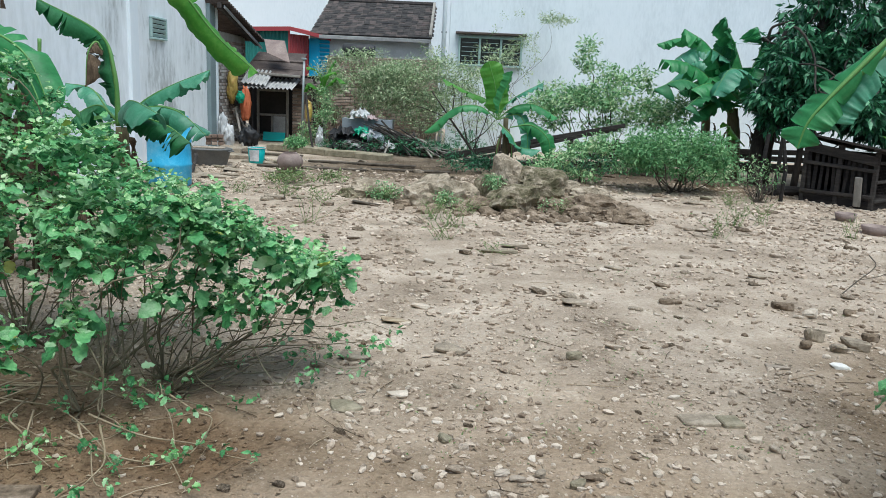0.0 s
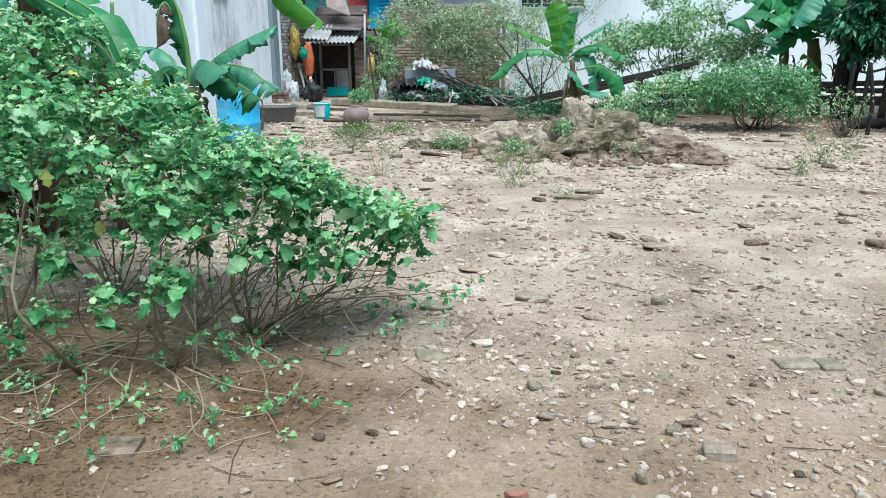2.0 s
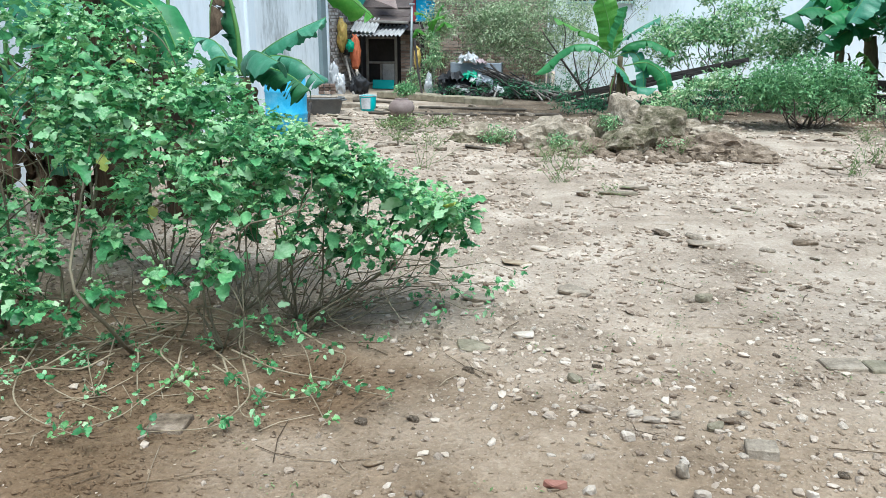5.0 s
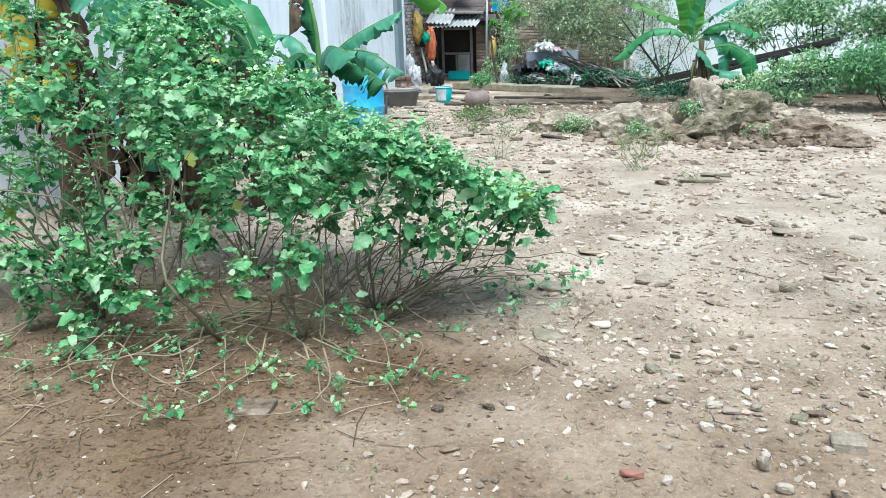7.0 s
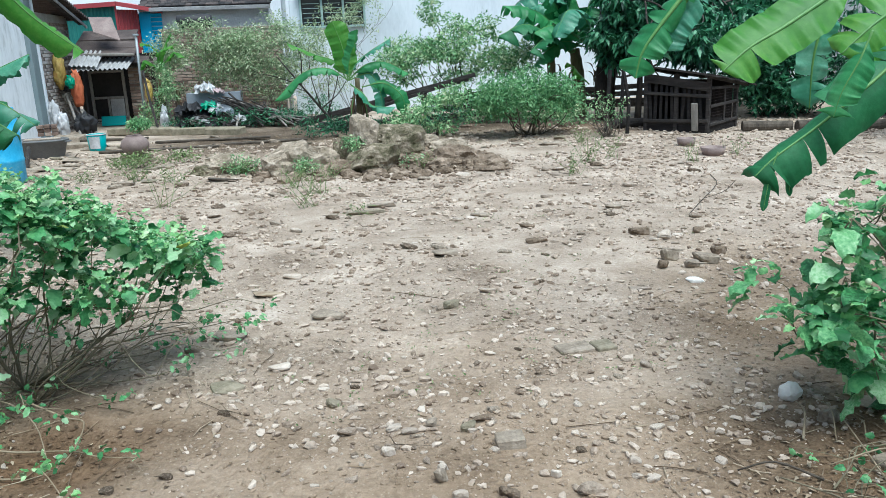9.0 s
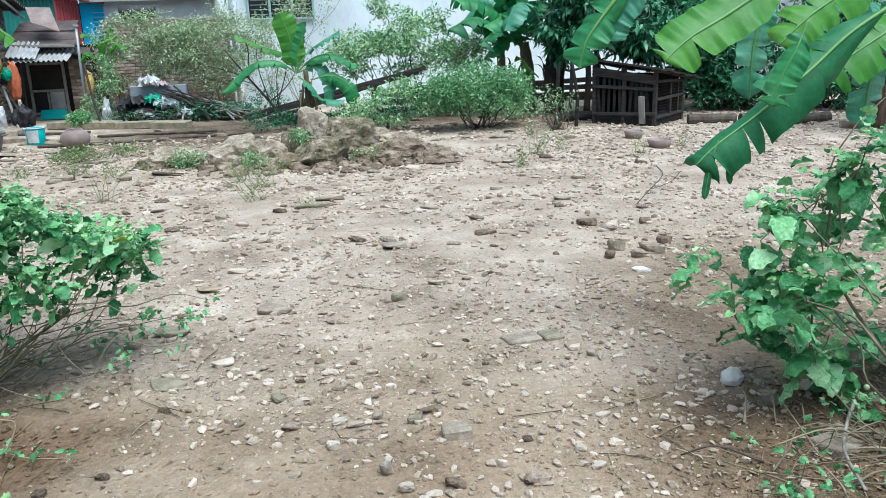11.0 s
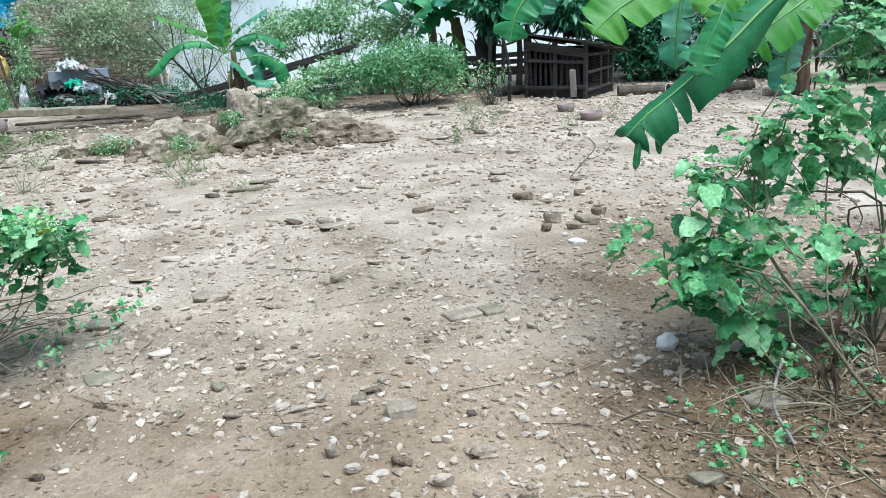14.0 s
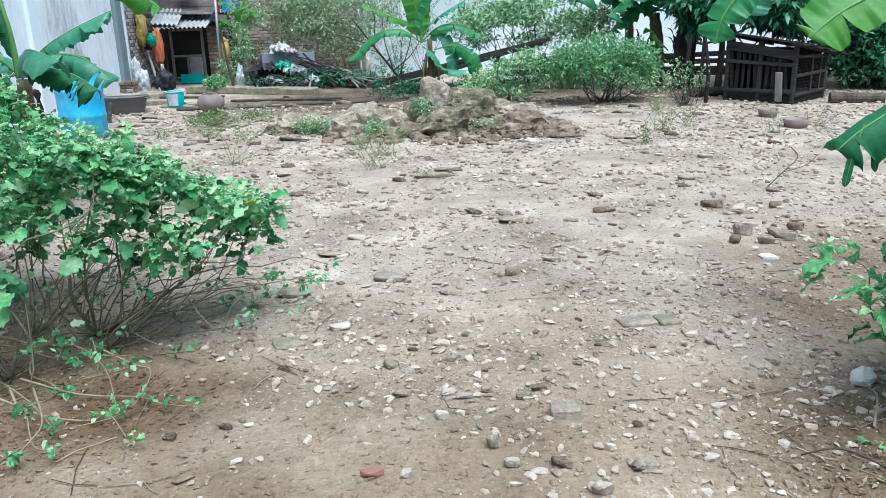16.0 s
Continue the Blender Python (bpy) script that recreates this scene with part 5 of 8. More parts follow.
def left_bush():
    g = np.random.default_rng(11)
    b = thing("nightshade_bush", "sprawling green lobed-leaf bush with bare lower stems", "bush", (0, 0, 0))
    pts = []
    while len(pts) < 500:
        x = g.uniform(-3.9, -0.38)
        y = g.uniform(2.75, 4.5)
        top = np.interp(x, (-3.7, -2.2, -1.7, -1.1, -0.7, -0.42), (1.66, 1.5, 1.14, 0.92, 0.76, 0.6))
        thick = np.interp(x, (-3.7, -2.0, -1.0, -0.42), (1.35, 1.1, 0.5, 0.16))
        halfy = np.interp(x, (-3.7, -1.5, -0.42), (0.9, 0.8, 0.16))
        if abs(y - 3.55) > halfy:
            continue
        if vnoise(x * 3.1 + y * 1.3, y * 2.2 + 5, 17) < 0.36:
            continue
        top = 1.42 + (top - 1.42) * y / 3.5 + 0.16 * (vnoise(x * 4, y * 4, 18) - 0.5)
        z = top - 0.06 - thick * g.random() ** 1.35
        if z < np.interp(x, (-2.6, -1.2), (0.12, 0.38)) + 0.14 * g.random() or vnoise(x * 4.5 + 3, z * 5.5, 19) < 0.27:
            continue
        if -0.86 < x / y < -0.74 and z > 0.55 and g.random() < 0.8:
            continue
        pts.append((x, y, z))
    low = [(g.uniform(-2.95, -2.15), g.uniform(2.7, 3.05), g.uniform(0.12, 0.45)) for _ in range(22)]
    for _ in range(75):
        y = g.uniform(3.1, 4.2)
        low.append((-y * g.uniform(0.44, 0.63), y, 1.42 + (g.uniform(0.5, 1.18) - 1.42) * y / 3.5))
    pts = np.array(pts + low)
    bases = [(-1.45, 3.35, 0), (-1.6, 3.5, 0), (-1.3, 3.45, 0)] + [(g.uniform(-3.3, -1.5), g.uniform(2.85, 4.0), 0) for _ in range(18)]
    limbs(b, bases, pts[:30], 0.008, g, M_TWIG, sag=-0.06, each=True, wild=1.2)
    limbs(b, bases, pts[44:100], 0.0045, g, M_TWIG, "twigs_rest", 0.04)
    rosettes(b, pts, g, 0.08, 4, 6, 11)
    foliage(b, pts[::18], 1, 0.1, 0.08, RUFFLED[:4], M_YELLEAF, g, "yellow_leaf")
    # bare stems reaching out low over the hollow
    ends = np.array([(x, 3.2 + 0.5 * g.random() - 0.5 * max(0, -1.0 - x), g.uniform(0.12, 0.5)) for x in np.linspace(-1.6, -0.45, 15)])
    limbs(b, [(-1.55, 3.3, 0), (-1.35, 3.45, 0), (-1.2, 3.3, 0), (-1.75, 3.1, 0)], ends, 0.005, g, M_TWIG, "low_twig", -0.02)
    foliage(b, ends, 5, 0.06, 0.04, RUFFLED, M_NIGHTSHADE, g, "sprout")
    ends = np.array([(x, g.uniform(2.95, 3.9) - 0.2 * (x < -0.9), g.uniform(0.05, 0.3)) for x in np.linspace(-1.3, -0.22, 20)])
    limbs(b, [(-1.5, 3.35, 0.02), (-1.3, 3.45, 0.02), (-1.15, 3.4, 0.02)], ends, 0.0045, g, M_TWIG, "low_twig", -0.03, each=True, wild=0.8, cap=0.12)
    foliage(b, np.concatenate([ends, ends * (1, 1, 0.8) + (-0.08, -0.01, 0.0)]), 6, 0.04, 0.03, RUFFLED, M_NIGHTSHADE, g, "sprout")
    # long thin runners creeping over the scratched earth
    for k in range(34):
        x0, y0 = g.uniform(-3.0, -1.2), g.uniform(2.7, 3.3)
        a, l = g.uniform(-2.6, -0.35), g.uniform(0.45, 1.1)
        way = np.array((math.cos(a), 0.75 * math.sin(a)))
        bow = np.array((-way[1], way[0])) * g.normal() * 0.16
        p = [(x0, y0, 0.08)]
        for q in (0.25, 0.5, 0.75, 1.0):
            c = np.array((x0, y0)) + way * l * q + bow * math.sin(3.0 * q) + g.normal(size=2) * 0.02
            p.append((c[0], c[1], float(ground_height(c[0], c[1])) + 0.015 + 0.1 * g.random() * math.sin(3.1 * q) + (0.05 * g.random() if q == 1 else 0)))
        p = spline(p, 18)
        part("runner", tube(Shape(), p, np.linspace(0.005, 0.002, 18), 5), M_RUNNER, b, smooth=True)
        nodes = p[g.integers(6, 18, 2)]
        foliage(b, np.concatenate([nodes, p[-1:]]) + (0, 0, 0.02), 6, 0.032, 0.028, RUFFLED, M_YOUNG if k % 4 == 0 else M_NIGHTSHADE, g, "sprout")
    for p in pts[np.argsort(-pts[:, 2] + 0.4 * g.random(len(pts)))[:70:5]]:
        sh = Shape()
        for a in range(5):
            scatter(sh, BLADE, np.zeros((1, 3)), np.array([rot(20, 0, 72 * a)]), np.array([0.014]))
        fl = part("flower", sh, M_LILAC, b, "small pale lilac flower")
        fl.matrix_basis = pose(*(p + (0.02, -0.05, 0.05)), 50 * g.random(), 0, 360 * g.random())
    for p in pts[60:74]:
        part("fruit", lump(Shape(), p + (0, -0.05, -0.06), (0.01, 0.01, 0.011), ICO2, 0.05), M_FRUIT, b, smooth=True)


left_bush()


def right_bush():
    g = np.random.default_rng(12)
    b = thing("nightshade_bush", "leggy green bush with large lobed leaves and thin stems", "bush", (0, 0, 0))
    low = np.array([(1.6, 0.5), (1.66, 0.42), (1.74, 0.5), (1.9, 0.25), (2.05, 0.12), (1.75, 0.6), (1.98, 0.4), (2.0, 0.57), (2.13, 0.3), (1.72, 0.4), (1.85, 0.48), (1.9, 0.66), (2.38, 0.3), (2.5, 0.4), (2.72, 0.33), (2.24, 0.52)])
    high = np.array([(1.74, 0.82), (1.85, 0.86), (2.0, 0.92), (2.05, 1.04), (2.2, 1.08), (2.44, 1.17), (2.32, 1.28), (2.52, 1.32), (2.56, 1.08), (2.43, 0.92), (2.27, 0.88), (2.39, 0.79), (2.13, 0.75), (2.64, 0.8), (2.6, 0.6), (2.7, 1.25), (2.75, 0.98)])
    xz = np.concatenate([low, high]) + np.array((0.05, 0.0))
    away = g.uniform(0.98, 1.16, len(xz))
    c = np.stack([xz[:, 0] * away, 2.2 * away, 1.41 + (xz[:, 1] - 1.41) * away], -1)
    bases = [(2.25, 1.85, 0), (2.4, 1.95, 0), (2.15, 1.95, 0), (2.6, 2.2, 0)]
    limbs(b, bases, c[::2], 0.0065, g, M_TWIG, sag=0.0, each=True, wild=1.3)
    limbs(b, c[::2], c[1::2], 0.005, g, M_TWIG, sag=0.0, each=True)
    tips = np.concatenate([c, c + g.normal(size=c.shape) * (0.06, 0.1, 0.06) + (0.03, 0, 0)])
    limbs(b, c, tips[len(c):2 * len(c)], 0.004, g, M_TWIG, "twig", 0.0, True)
    rosettes(b, tips, g, 0.115, 5, 5, 6, 260)
    run = np.array([(g.uniform(1.45, 2.5), g.uniform(1.5, 2.2), g.uniform(0.03, 0.2)) for _ in range(26)])
    limbs(b, bases, run, 0.003, g, M_TWIG, "runner", 0.02, wild=1.1, cap=0.05)
    foliage(b, run * (1, 1, 0.6), 5, 0.05, 0.03, RUFFLED, M_NIGHTSHADE, g, "sprout")
    # a tangle of dry stems and prunings at the foot
    for k in range(46):
        x, y = g.uniform(1.55, 2.7), g.uniform(1.4, 2.25)
        a, l = g.uniform(0, 3.14), g.uniform(0.12, 0.42)
        d = np.array((math.cos(a), math.sin(a), 0)) * l
        z = float(ground_height(x, y)) + 0.012
        p = spline([(x, y, z), (x + d[0] * 0.5 + 0.02 * g.normal(), y + d[1] * 0.5, z + 0.08 * g.random()), (x + d[0], y + d[1], z + 0.05 * g.random())], 9)
        part("dry_stem", tube(Shape(), p, np.linspace(0.0045, 0.0025, 9) * g.uniform(0.6, 1.3), 5), (M_RUNNER, M_BARK, M_TWIG)[k % 3], b, smooth=True)
    dead = np.array([(2.1, 1.85, 0.42), (2.2, 1.75, 0.3), (2.28, 1.8, 0.36), (2.12, 1.95, 0.2), (2.25, 2.0, 0.5)])
    foliage(b, dead, 7, 0.07, 0.12, [LANCE], M_DEAD, g, "withered_leaf", drop=1.4)
    for p in c[4:8]:
        part("fruit", lump(Shape(), p + (0, -0.1, 0.03), (0.011, 0.011, 0.012), ICO2, 0.05), M_FRUIT, b, smooth=True)


right_bush()


def shrub(label, boxes, tufts, per, radius, size, template, material, seed, bases, r=0.015, name="shrub", gaps=0.0, drop=0.0, group="shrubs"):
    """Tufts of small leaves within a few rounded volumes, on thin stems."""
    g = np.random.default_rng(seed)
    s = thing(name, label, "shrub", bases[0], group=group)
    o = np.array(bases[0])
    pts = []
    for (cx, cy, cz, rx, ry, rz), share in boxes:
        k = int(tufts * 1.7 * share)
        d = g.normal(size=(k, 3))
        d /= np.linalg.norm(d, axis=1, keepdims=True)
        q = d * (g.random((k, 1)) ** 0.38) * (rx, ry, rz) + (cx, cy, cz)
        keep = vnoise(q[:, 0] * 2.3 + q[:, 1], q[:, 2] * 2.9, seed) > gaps
        pts.append(q[keep & (q[:, 2] > 0.04)])
    pts = np.concatenate(pts) - o
    limbs(s, np.array(bases) - o, pts[:: max(1, len(pts) // 16)], r * 0.4, g, M_BARK, "branch", 0.0, True)
    foliage(s, pts, int(per * 2.4), radius * 1.2, size * 1.05, [template], material, g, "crown", drop=drop, upness=0.7)
    return s


shrub("straggling pale green shrub against the brick wall", [((-1.9, 16.9, 1.4, 1.1, 0.4, 0.7), 0.42), ((-0.5, 16.8, 1.3, 1.2, 0.5, 0.9), 0.5), ((-2.5, 16.6, 1.1, 0.4, 0.3, 0.55), 0.1)], 760, 9, 0.15, 0.062, BLADE, M_PALELEAF, 21, [(-1.2, 16.8, 0), (-0.6, 16.7, 0), (-1.8, 16.9, 0)], gaps=0.27)
shrub("tall airy shrub with sparse small leaves by the white wall", [((0.55, 17.3, 1.5, 0.9, 0.4, 1.0), 0.5), ((1.3, 17.4, 2.2, 0.6, 0.35, 0.9), 0.35), ((2.2, 17.5, 2.95, 0.4, 0.2, 0.16), 0.08), ((0.4, 17.2, 0.9, 1.0, 0.4, 0.6), 0.3)], 300, 8, 0.1, 0.052, BLADE, M_PALELEAF, 22, [(0.5, 17.1, 0), (1.1, 17.2, 0), (0.2, 17.0, 0)], gaps=0.38)
shrub("small spreading tree with light green leaves beside the stacked beams", [((2.0, 14.7, 1.15, 0.6, 0.45, 0.45), 0.26), ((2.85, 14.5, 1.2, 0.7, 0.5, 0.5), 0.4), ((3.9, 14.5, 1.1, 0.6, 0.4, 0.35), 0.2), ((2.45, 14.7, 2.0, 0.2, 0.2, 0.4), 0.06), ((3.0, 14.7, 1.9, 0.2, 0.2, 0.35), 0.05), ((3.4, 14.6, 1.7, 0.3, 0.2, 0.3), 0.05)], 330, 9, 0.13, 0.085, BLADE, M_LITTLELEAF, 23, [(3.0, 14.6, 0), (3.15, 14.7, 0)], r=0.035, gaps=0.43, name="small_tree")
shrub("dense domed fresh green bush at the yard edge", [((3.4, 11.7, 0.62, 0.78, 0.6, 0.4), 0.75), ((2.8, 11.8, 0.5, 0.35, 0.4, 0.26), 0.12), ((4.1, 11.8, 0.55, 0.38, 0.4, 0.28), 0.13)], 260, 9, 0.11, 0.066, BLADE, M_BUSHLEAF, 24, [(3.5, 11.7, 0), (3.6, 11.75, 0), (3.4, 11.7, 0)], r=0.03, gaps=0.25)
shrub("low green bush with narrow leaves", [((2.1, 12.4, 0.35, 0.5, 0.4, 0.3), 0.7), ((1.6, 12.6, 0.2, 0.3, 0.3, 0.18), 0.2), ((2.35, 12.3, 0.6, 0.3, 0.3, 0.2), 0.2)], 100, 9, 0.1, 0.075, BLADE, M_LITTLELEAF, 25, [(2.1, 12.4, 0), (1.75, 12.5, 0)], gaps=0.2)
shrub("half bare twiggy bush with few pale leaves", [((4.45, 11.2, 0.4, 0.4, 0.35, 0.3), 1.0)], 36, 3, 0.06, 0.05, BLADE, M_LITTLELEAF, 27, [(4.39, 10.95, 0), (4.45, 11.0, 0)], r=0.02, gaps=0.0, name="twig_bush")
shrub("weeds straggling beside the clay jar", [((-2.2, 10.7, 0.1, 0.3, 0.3, 0.12), 0.6), ((-1.6, 10.9, 0.08, 0.45, 0.35, 0.1), 0.4)], 44, 6, 0.07, 0.05, BLADE, M_GRASS, 28, [(-2.2, 10.7, 0)], r=0.006, name="weed_clump", gaps=0.3)
shrub("leafy weeds growing through the stick pile", [((-1.2, 15.6, 0.22, 0.6, 0.3, 0.2), 0.35), ((-0.5, 15.7, 0.2, 0.6, 0.4, 0.2), 0.4), ((0.3, 15.9, 0.28, 0.6, 0.4, 0.28), 0.4), ((-2.2, 15.7, 0.15, 0.5, 0.3, 0.15), 0.2)], 85, 7, 0.08, 0.06, BLADE, M_MANGO, 29, [(-0.5, 15.7, 0), (0.1, 15.8, 0), (-1.2, 15.6, 0)], r=0.008, name="weed_clump", gaps=0.25)
shrub("low dark weeds round the banana's foot", [((0.5, 13.3, 0.16, 0.7, 0.3, 0.18), 0.4), ((1.5, 13.1, 0.14, 0.6, 0.3, 0.16), 0.3), ((2.4, 13.4, 0.2, 0.6, 0.3, 0.2), 0.3)], 90, 7, 0.09, 0.06, BLADE, M_MANGO, 33, [(0.6, 13.3, 0), (1.5, 13.1, 0), (2.4, 13.4, 0)], r=0.008, name="weed_clump", gaps=0.2)
shrub("low green weeds along the plank fence", [((3.2, 14.0, 0.2, 0.9, 0.3, 0.22), 0.5), ((4.4, 12.9, 0.16, 0.6, 0.3, 0.18), 0.4)], 70, 7, 0.09, 0.06, BLADE, M_LITTLELEAF, 34, [(3.2, 14.0, 0), (4.4, 12.9, 0)], r=0.008, name="weed_clump", gaps=0.2)
shrub("small weeds growing on the clods", [((0.58, 9.45, 0.3, 0.12, 0.1, 0.1), 0.3), ((0.0, 9.15, 0.1, 0.14, 0.1, 0.12), 0.3), ((1.25, 8.95, 0.12, 0.14, 0.1, 0.12), 0.25), ((-0.75, 9.55, 0.12, 0.3, 0.12, 0.12), 0.4)], 46, 6, 0.06, 0.045, BLADE, M_LITTLELEAF, 35, [(0.0, 9.2, 0), (0.58, 9.4, 0.1), (1.25, 8.95, 0)], r=0.005, name="weed_clump", gaps=0.1)
shrub("creeper round the pole and the dead banana stems", [((-2.55, 16.0, 0.8, 0.2, 0.2, 0.5), 0.6), ((-2.9, 16.2, 0.3, 0.25, 0.2, 0.3), 0.4)], 60, 7, 0.09, 0.06, BLADE, M_LITTLELEAF, 30, [(-2.6, 16.0, 0)], r=0.01, name="creeper", gaps=0.2)


def bare_tree():
    """A leaning, forked sapling that has lost most of its leaves."""
    t = thing("bare_sapling", "dark leaning forked sapling with few leaves", "tree", (0.65, 14.2, 0))
    part("trunk", tube(Shape(), spline([(0, 0, -0.02), (-0.3, 0, 0.4), (-0.62, 0, 0.82), (-0.98, 0.05, 1.3)], 14), np.linspace(0.03, 0.01, 14), 7), M_DARKBARK, t, smooth=True)
    g = np.random.default_rng(61)
    tips = []
    for a, e in (((-0.15, 0, 0.2), (-0.1, 0.05, 1.05)), ((-0.3, 0, 0.4), (-0.45, -0.05, 1.45)), ((-0.3, 0, 0.4), (0.25, 0.05, 1.0)), ((-0.5, 0, 0.66), (-0.95, 0, 0.85)), ((-0.62, 0, 0.82), (-0.7, 0, 1.6)), ((-0.2, 0, 0.3), (0.1, 0, 1.35)), ((-0.62, 0, 0.82), (-1.3, 0.05, 1.05))):
        m = (np.array(a) + np.array(e)) / 2 + g.normal(size=3) * 0.06
        p = spline([a, m, e], 8)
        part("branch", tube(Shape(), p, np.linspace(0.013, 0.004, 8), 5), M_DARKBARK, t, smooth=True)
        tips += list(p[4:])
    foliage(t, np.array(tips), 3, 0.09, 0.06, [BLADE], M_PALELEAF, g, "foliage")


bare_tree()


def mango_tree():
    g = np.random.default_rng(31)
    t = thing("mango_tree", "dark leafy tree with several black trunks", "tree", (5.2, 13.3, 0))
    o = np.array((5.2, 13.3, 0))
    for k, (pts, r) in enumerate((([(5.25, 13.3, 0), (5.22, 13.3, 0.7), (5.35, 13.4, 1.3), (5.6, 13.6, 2.6)], 0.12), ([(5.45, 13.5, 0), (5.5, 13.5, 0.9), (5.9, 13.5, 1.9), (6.3, 13.6, 3.2)], 0.12), ([(5.75, 12.9, 0), (5.78, 12.9, 0.6), (5.85, 13.0, 1.5), (6.6, 13.2, 2.6)], 0.06), ([(6.05, 13.1, 0), (6.05, 13.1, 0.7), (6.1, 13.1, 1.5), (7.2, 13.2, 2.4)], 0.06))):
        p = spline(np.array(pts) - o, 14)
        part("trunk", tube(Shape(), p, np.linspace(r, r * 0.5, 14), 10), M_DARKBARK, t, smooth=True)
    pts = []
    for (cx, cy, cz, rx, ry, rz), k in (((6.75, 13.4, 2.6, 1.35, 1.2, 1.1), 120), ((5.35, 13.0, 1.35, 0.5, 0.4, 0.35), 34), ((5.95, 13.1, 2.0, 0.5, 0.4, 0.5), 34), ((6.6, 12.9, 1.55, 1.0, 0.7, 0.4), 60), ((7.6, 13.2, 2.0, 1.2, 1.0, 0.9), 70), ((6.6, 13.3, 3.5, 1.1, 0.8, 0.7), 40), ((5.5, 12.9, 2.0, 0.4, 0.4, 0.55), 30), ((6.2, 11.6, 1.3, 0.8, 0.4, 0.3), 60), ((6.9, 12.0, 1.5, 0.7, 0.5, 0.4), 45)):
        d = g.normal(size=(k, 3))
        d /= np.linalg.norm(d, axis=1, keepdims=True)
        pts.append(d * (g.random((k, 1)) ** 0.35) * (rx, ry, rz) + (cx, cy, cz) - o)
    pts = np.concatenate(pts)
    limbs(t, np.array([(5.3, 13.6, 2.4), (6.3, 13.6, 2.8), (6.6, 13.2, 2.3), (5.4, 13.4, 1.4), (7.1, 13.2, 2.3)]) - o, pts[::4], 0.025, g, M_DARKBARK, "branch", 0.0, True)
    foliage(t, pts, 50, 0.2, 0.17, [LANCE, BLADE], M_MANGO, g, "crown", drop=0.3)


mango_tree()
for k, (x, y, w, h, m, lab) in enumerate(((8.4, 12.6, 0.9, 1.0, M_MANGO, "dark green thicket behind the hutch"), (9.6, 11.6, 1.1, 1.3, M_MANGO, "tall dark thicket at the yard's end"), (10.8, 10.0, 1.1, 1.4, M_BUSHLEAF, "leafy green thicket by the far wall"), (11.2, 7.6, 1.0, 1.5, M_BUSHLEAF, "leafy green thicket by the far wall"), (8.9, 14.6, 1.4, 2.1, M_MANGO, "tall dark tree-like thicket behind the hutch"))):
    shrub(lab, [((x, y, h * 0.55, w, 0.8, h * 0.62), 0.6), ((x, y + 0.2, h * 1.2, w * 0.8, 0.7, h * 0.5), 0.4)], 170, 12, 0.17, 0.13, BLADE, m, 50 + k, [(x, y, 0), (x + 0.3, y + 0.1, 0), (x - 0.4, y + 0.2, 0)], r=0.03, name="thicket", gaps=0.12, group="thickets")
farb = thing("banana_plant", "banana plant with brown stem at the yard's end", "banana plant", (8.4, 9.05, 0), group="banana plants")
pseudostem(farb, [(8.4, 9.05, 0), (8.4, 9.05, 0.5), (8.38, 9.0, 1.2)], 0.12, 0.08, 12, material=M_DEAD)
for a in range(7):
    d = np.array((math.cos(a * 0.9 + 0.4), math.sin(a * 0.9 + 0.4), 0))
    c = np.array((8.38, 9.0, 1.15))
    banana_leaf(farb, [c, c + d * 0.3 + (0, 0, 0.4), c + d * 0.75 + (0, 0, 0.5), c + d * 1.2 + (0, 0, 0.15)], 0.18, M_BANANA_BLUE, 0.5, 4)


def weed(label, x, y, h, n, seed, spread=0.12):
    """A thin tuft of grassy stalks with small leaves."""
    g = np.random.default_rng(seed)
    z = float(ground_height(x, y))
    w = thing("weed", label, "weed", (x, y, z - 0.005), group="thin weeds on the yard")
    lf = []
    for _ in range(n):
        e = np.array((g.normal() * spread, g.normal() * spread, h * g.uniform(0.5, 1.1)))
        b = np.array((g.normal() * spread * 0.4, g.normal() * spread * 0.4, 0))
        p = spline([b, b + (e - b) * 0.5 + g.normal(size=3) * 0.02, e], 5)
        part("stalk", tube(Shape(), p, (0.003, 0.0028, 0.0025, 0.002, 0.0015), 3, False), M_GRASS, w)
        lf += list(p[2:])
    foliage(w, np.array(lf), 2, 0.025, 0.035, [BLADE], M_GRASS, g, "foliage")


for k, (x, y, h, n) in enumerate(((-0.15, 8.5, 0.28, 14), (0.08, 7.9, 0.3, 14), (0.0, 7.2, 0.28, 10), (3.28, 8.7, 0.35, 16), (2.84, 8.0, 0.25, 12), (3.7, 8.9, 0.3, 10), (-0.75, 9.6, 0.22, 26), (-0.9, 9.9, 0.2, 20), (-1.36, 7.7, 0.4, 7), (4.4, 8.3, 0.25, 9), (0.25, 8.8, 0.22, 12), (1.35, 9.0, 0.2, 14), (-2.0, 9.6, 0.2, 20), (-1.5, 9.3, 0.2, 14), (3.9, 10.6, 0.2, 16), (5.1, 8.6, 0.25, 8), (-2.6, 9.8, 0.15, 16), (0.45, 6.7, 0.1, 6))):
    weed("thin pale green weed on bare soil", x, y, h, n, 100 + k)


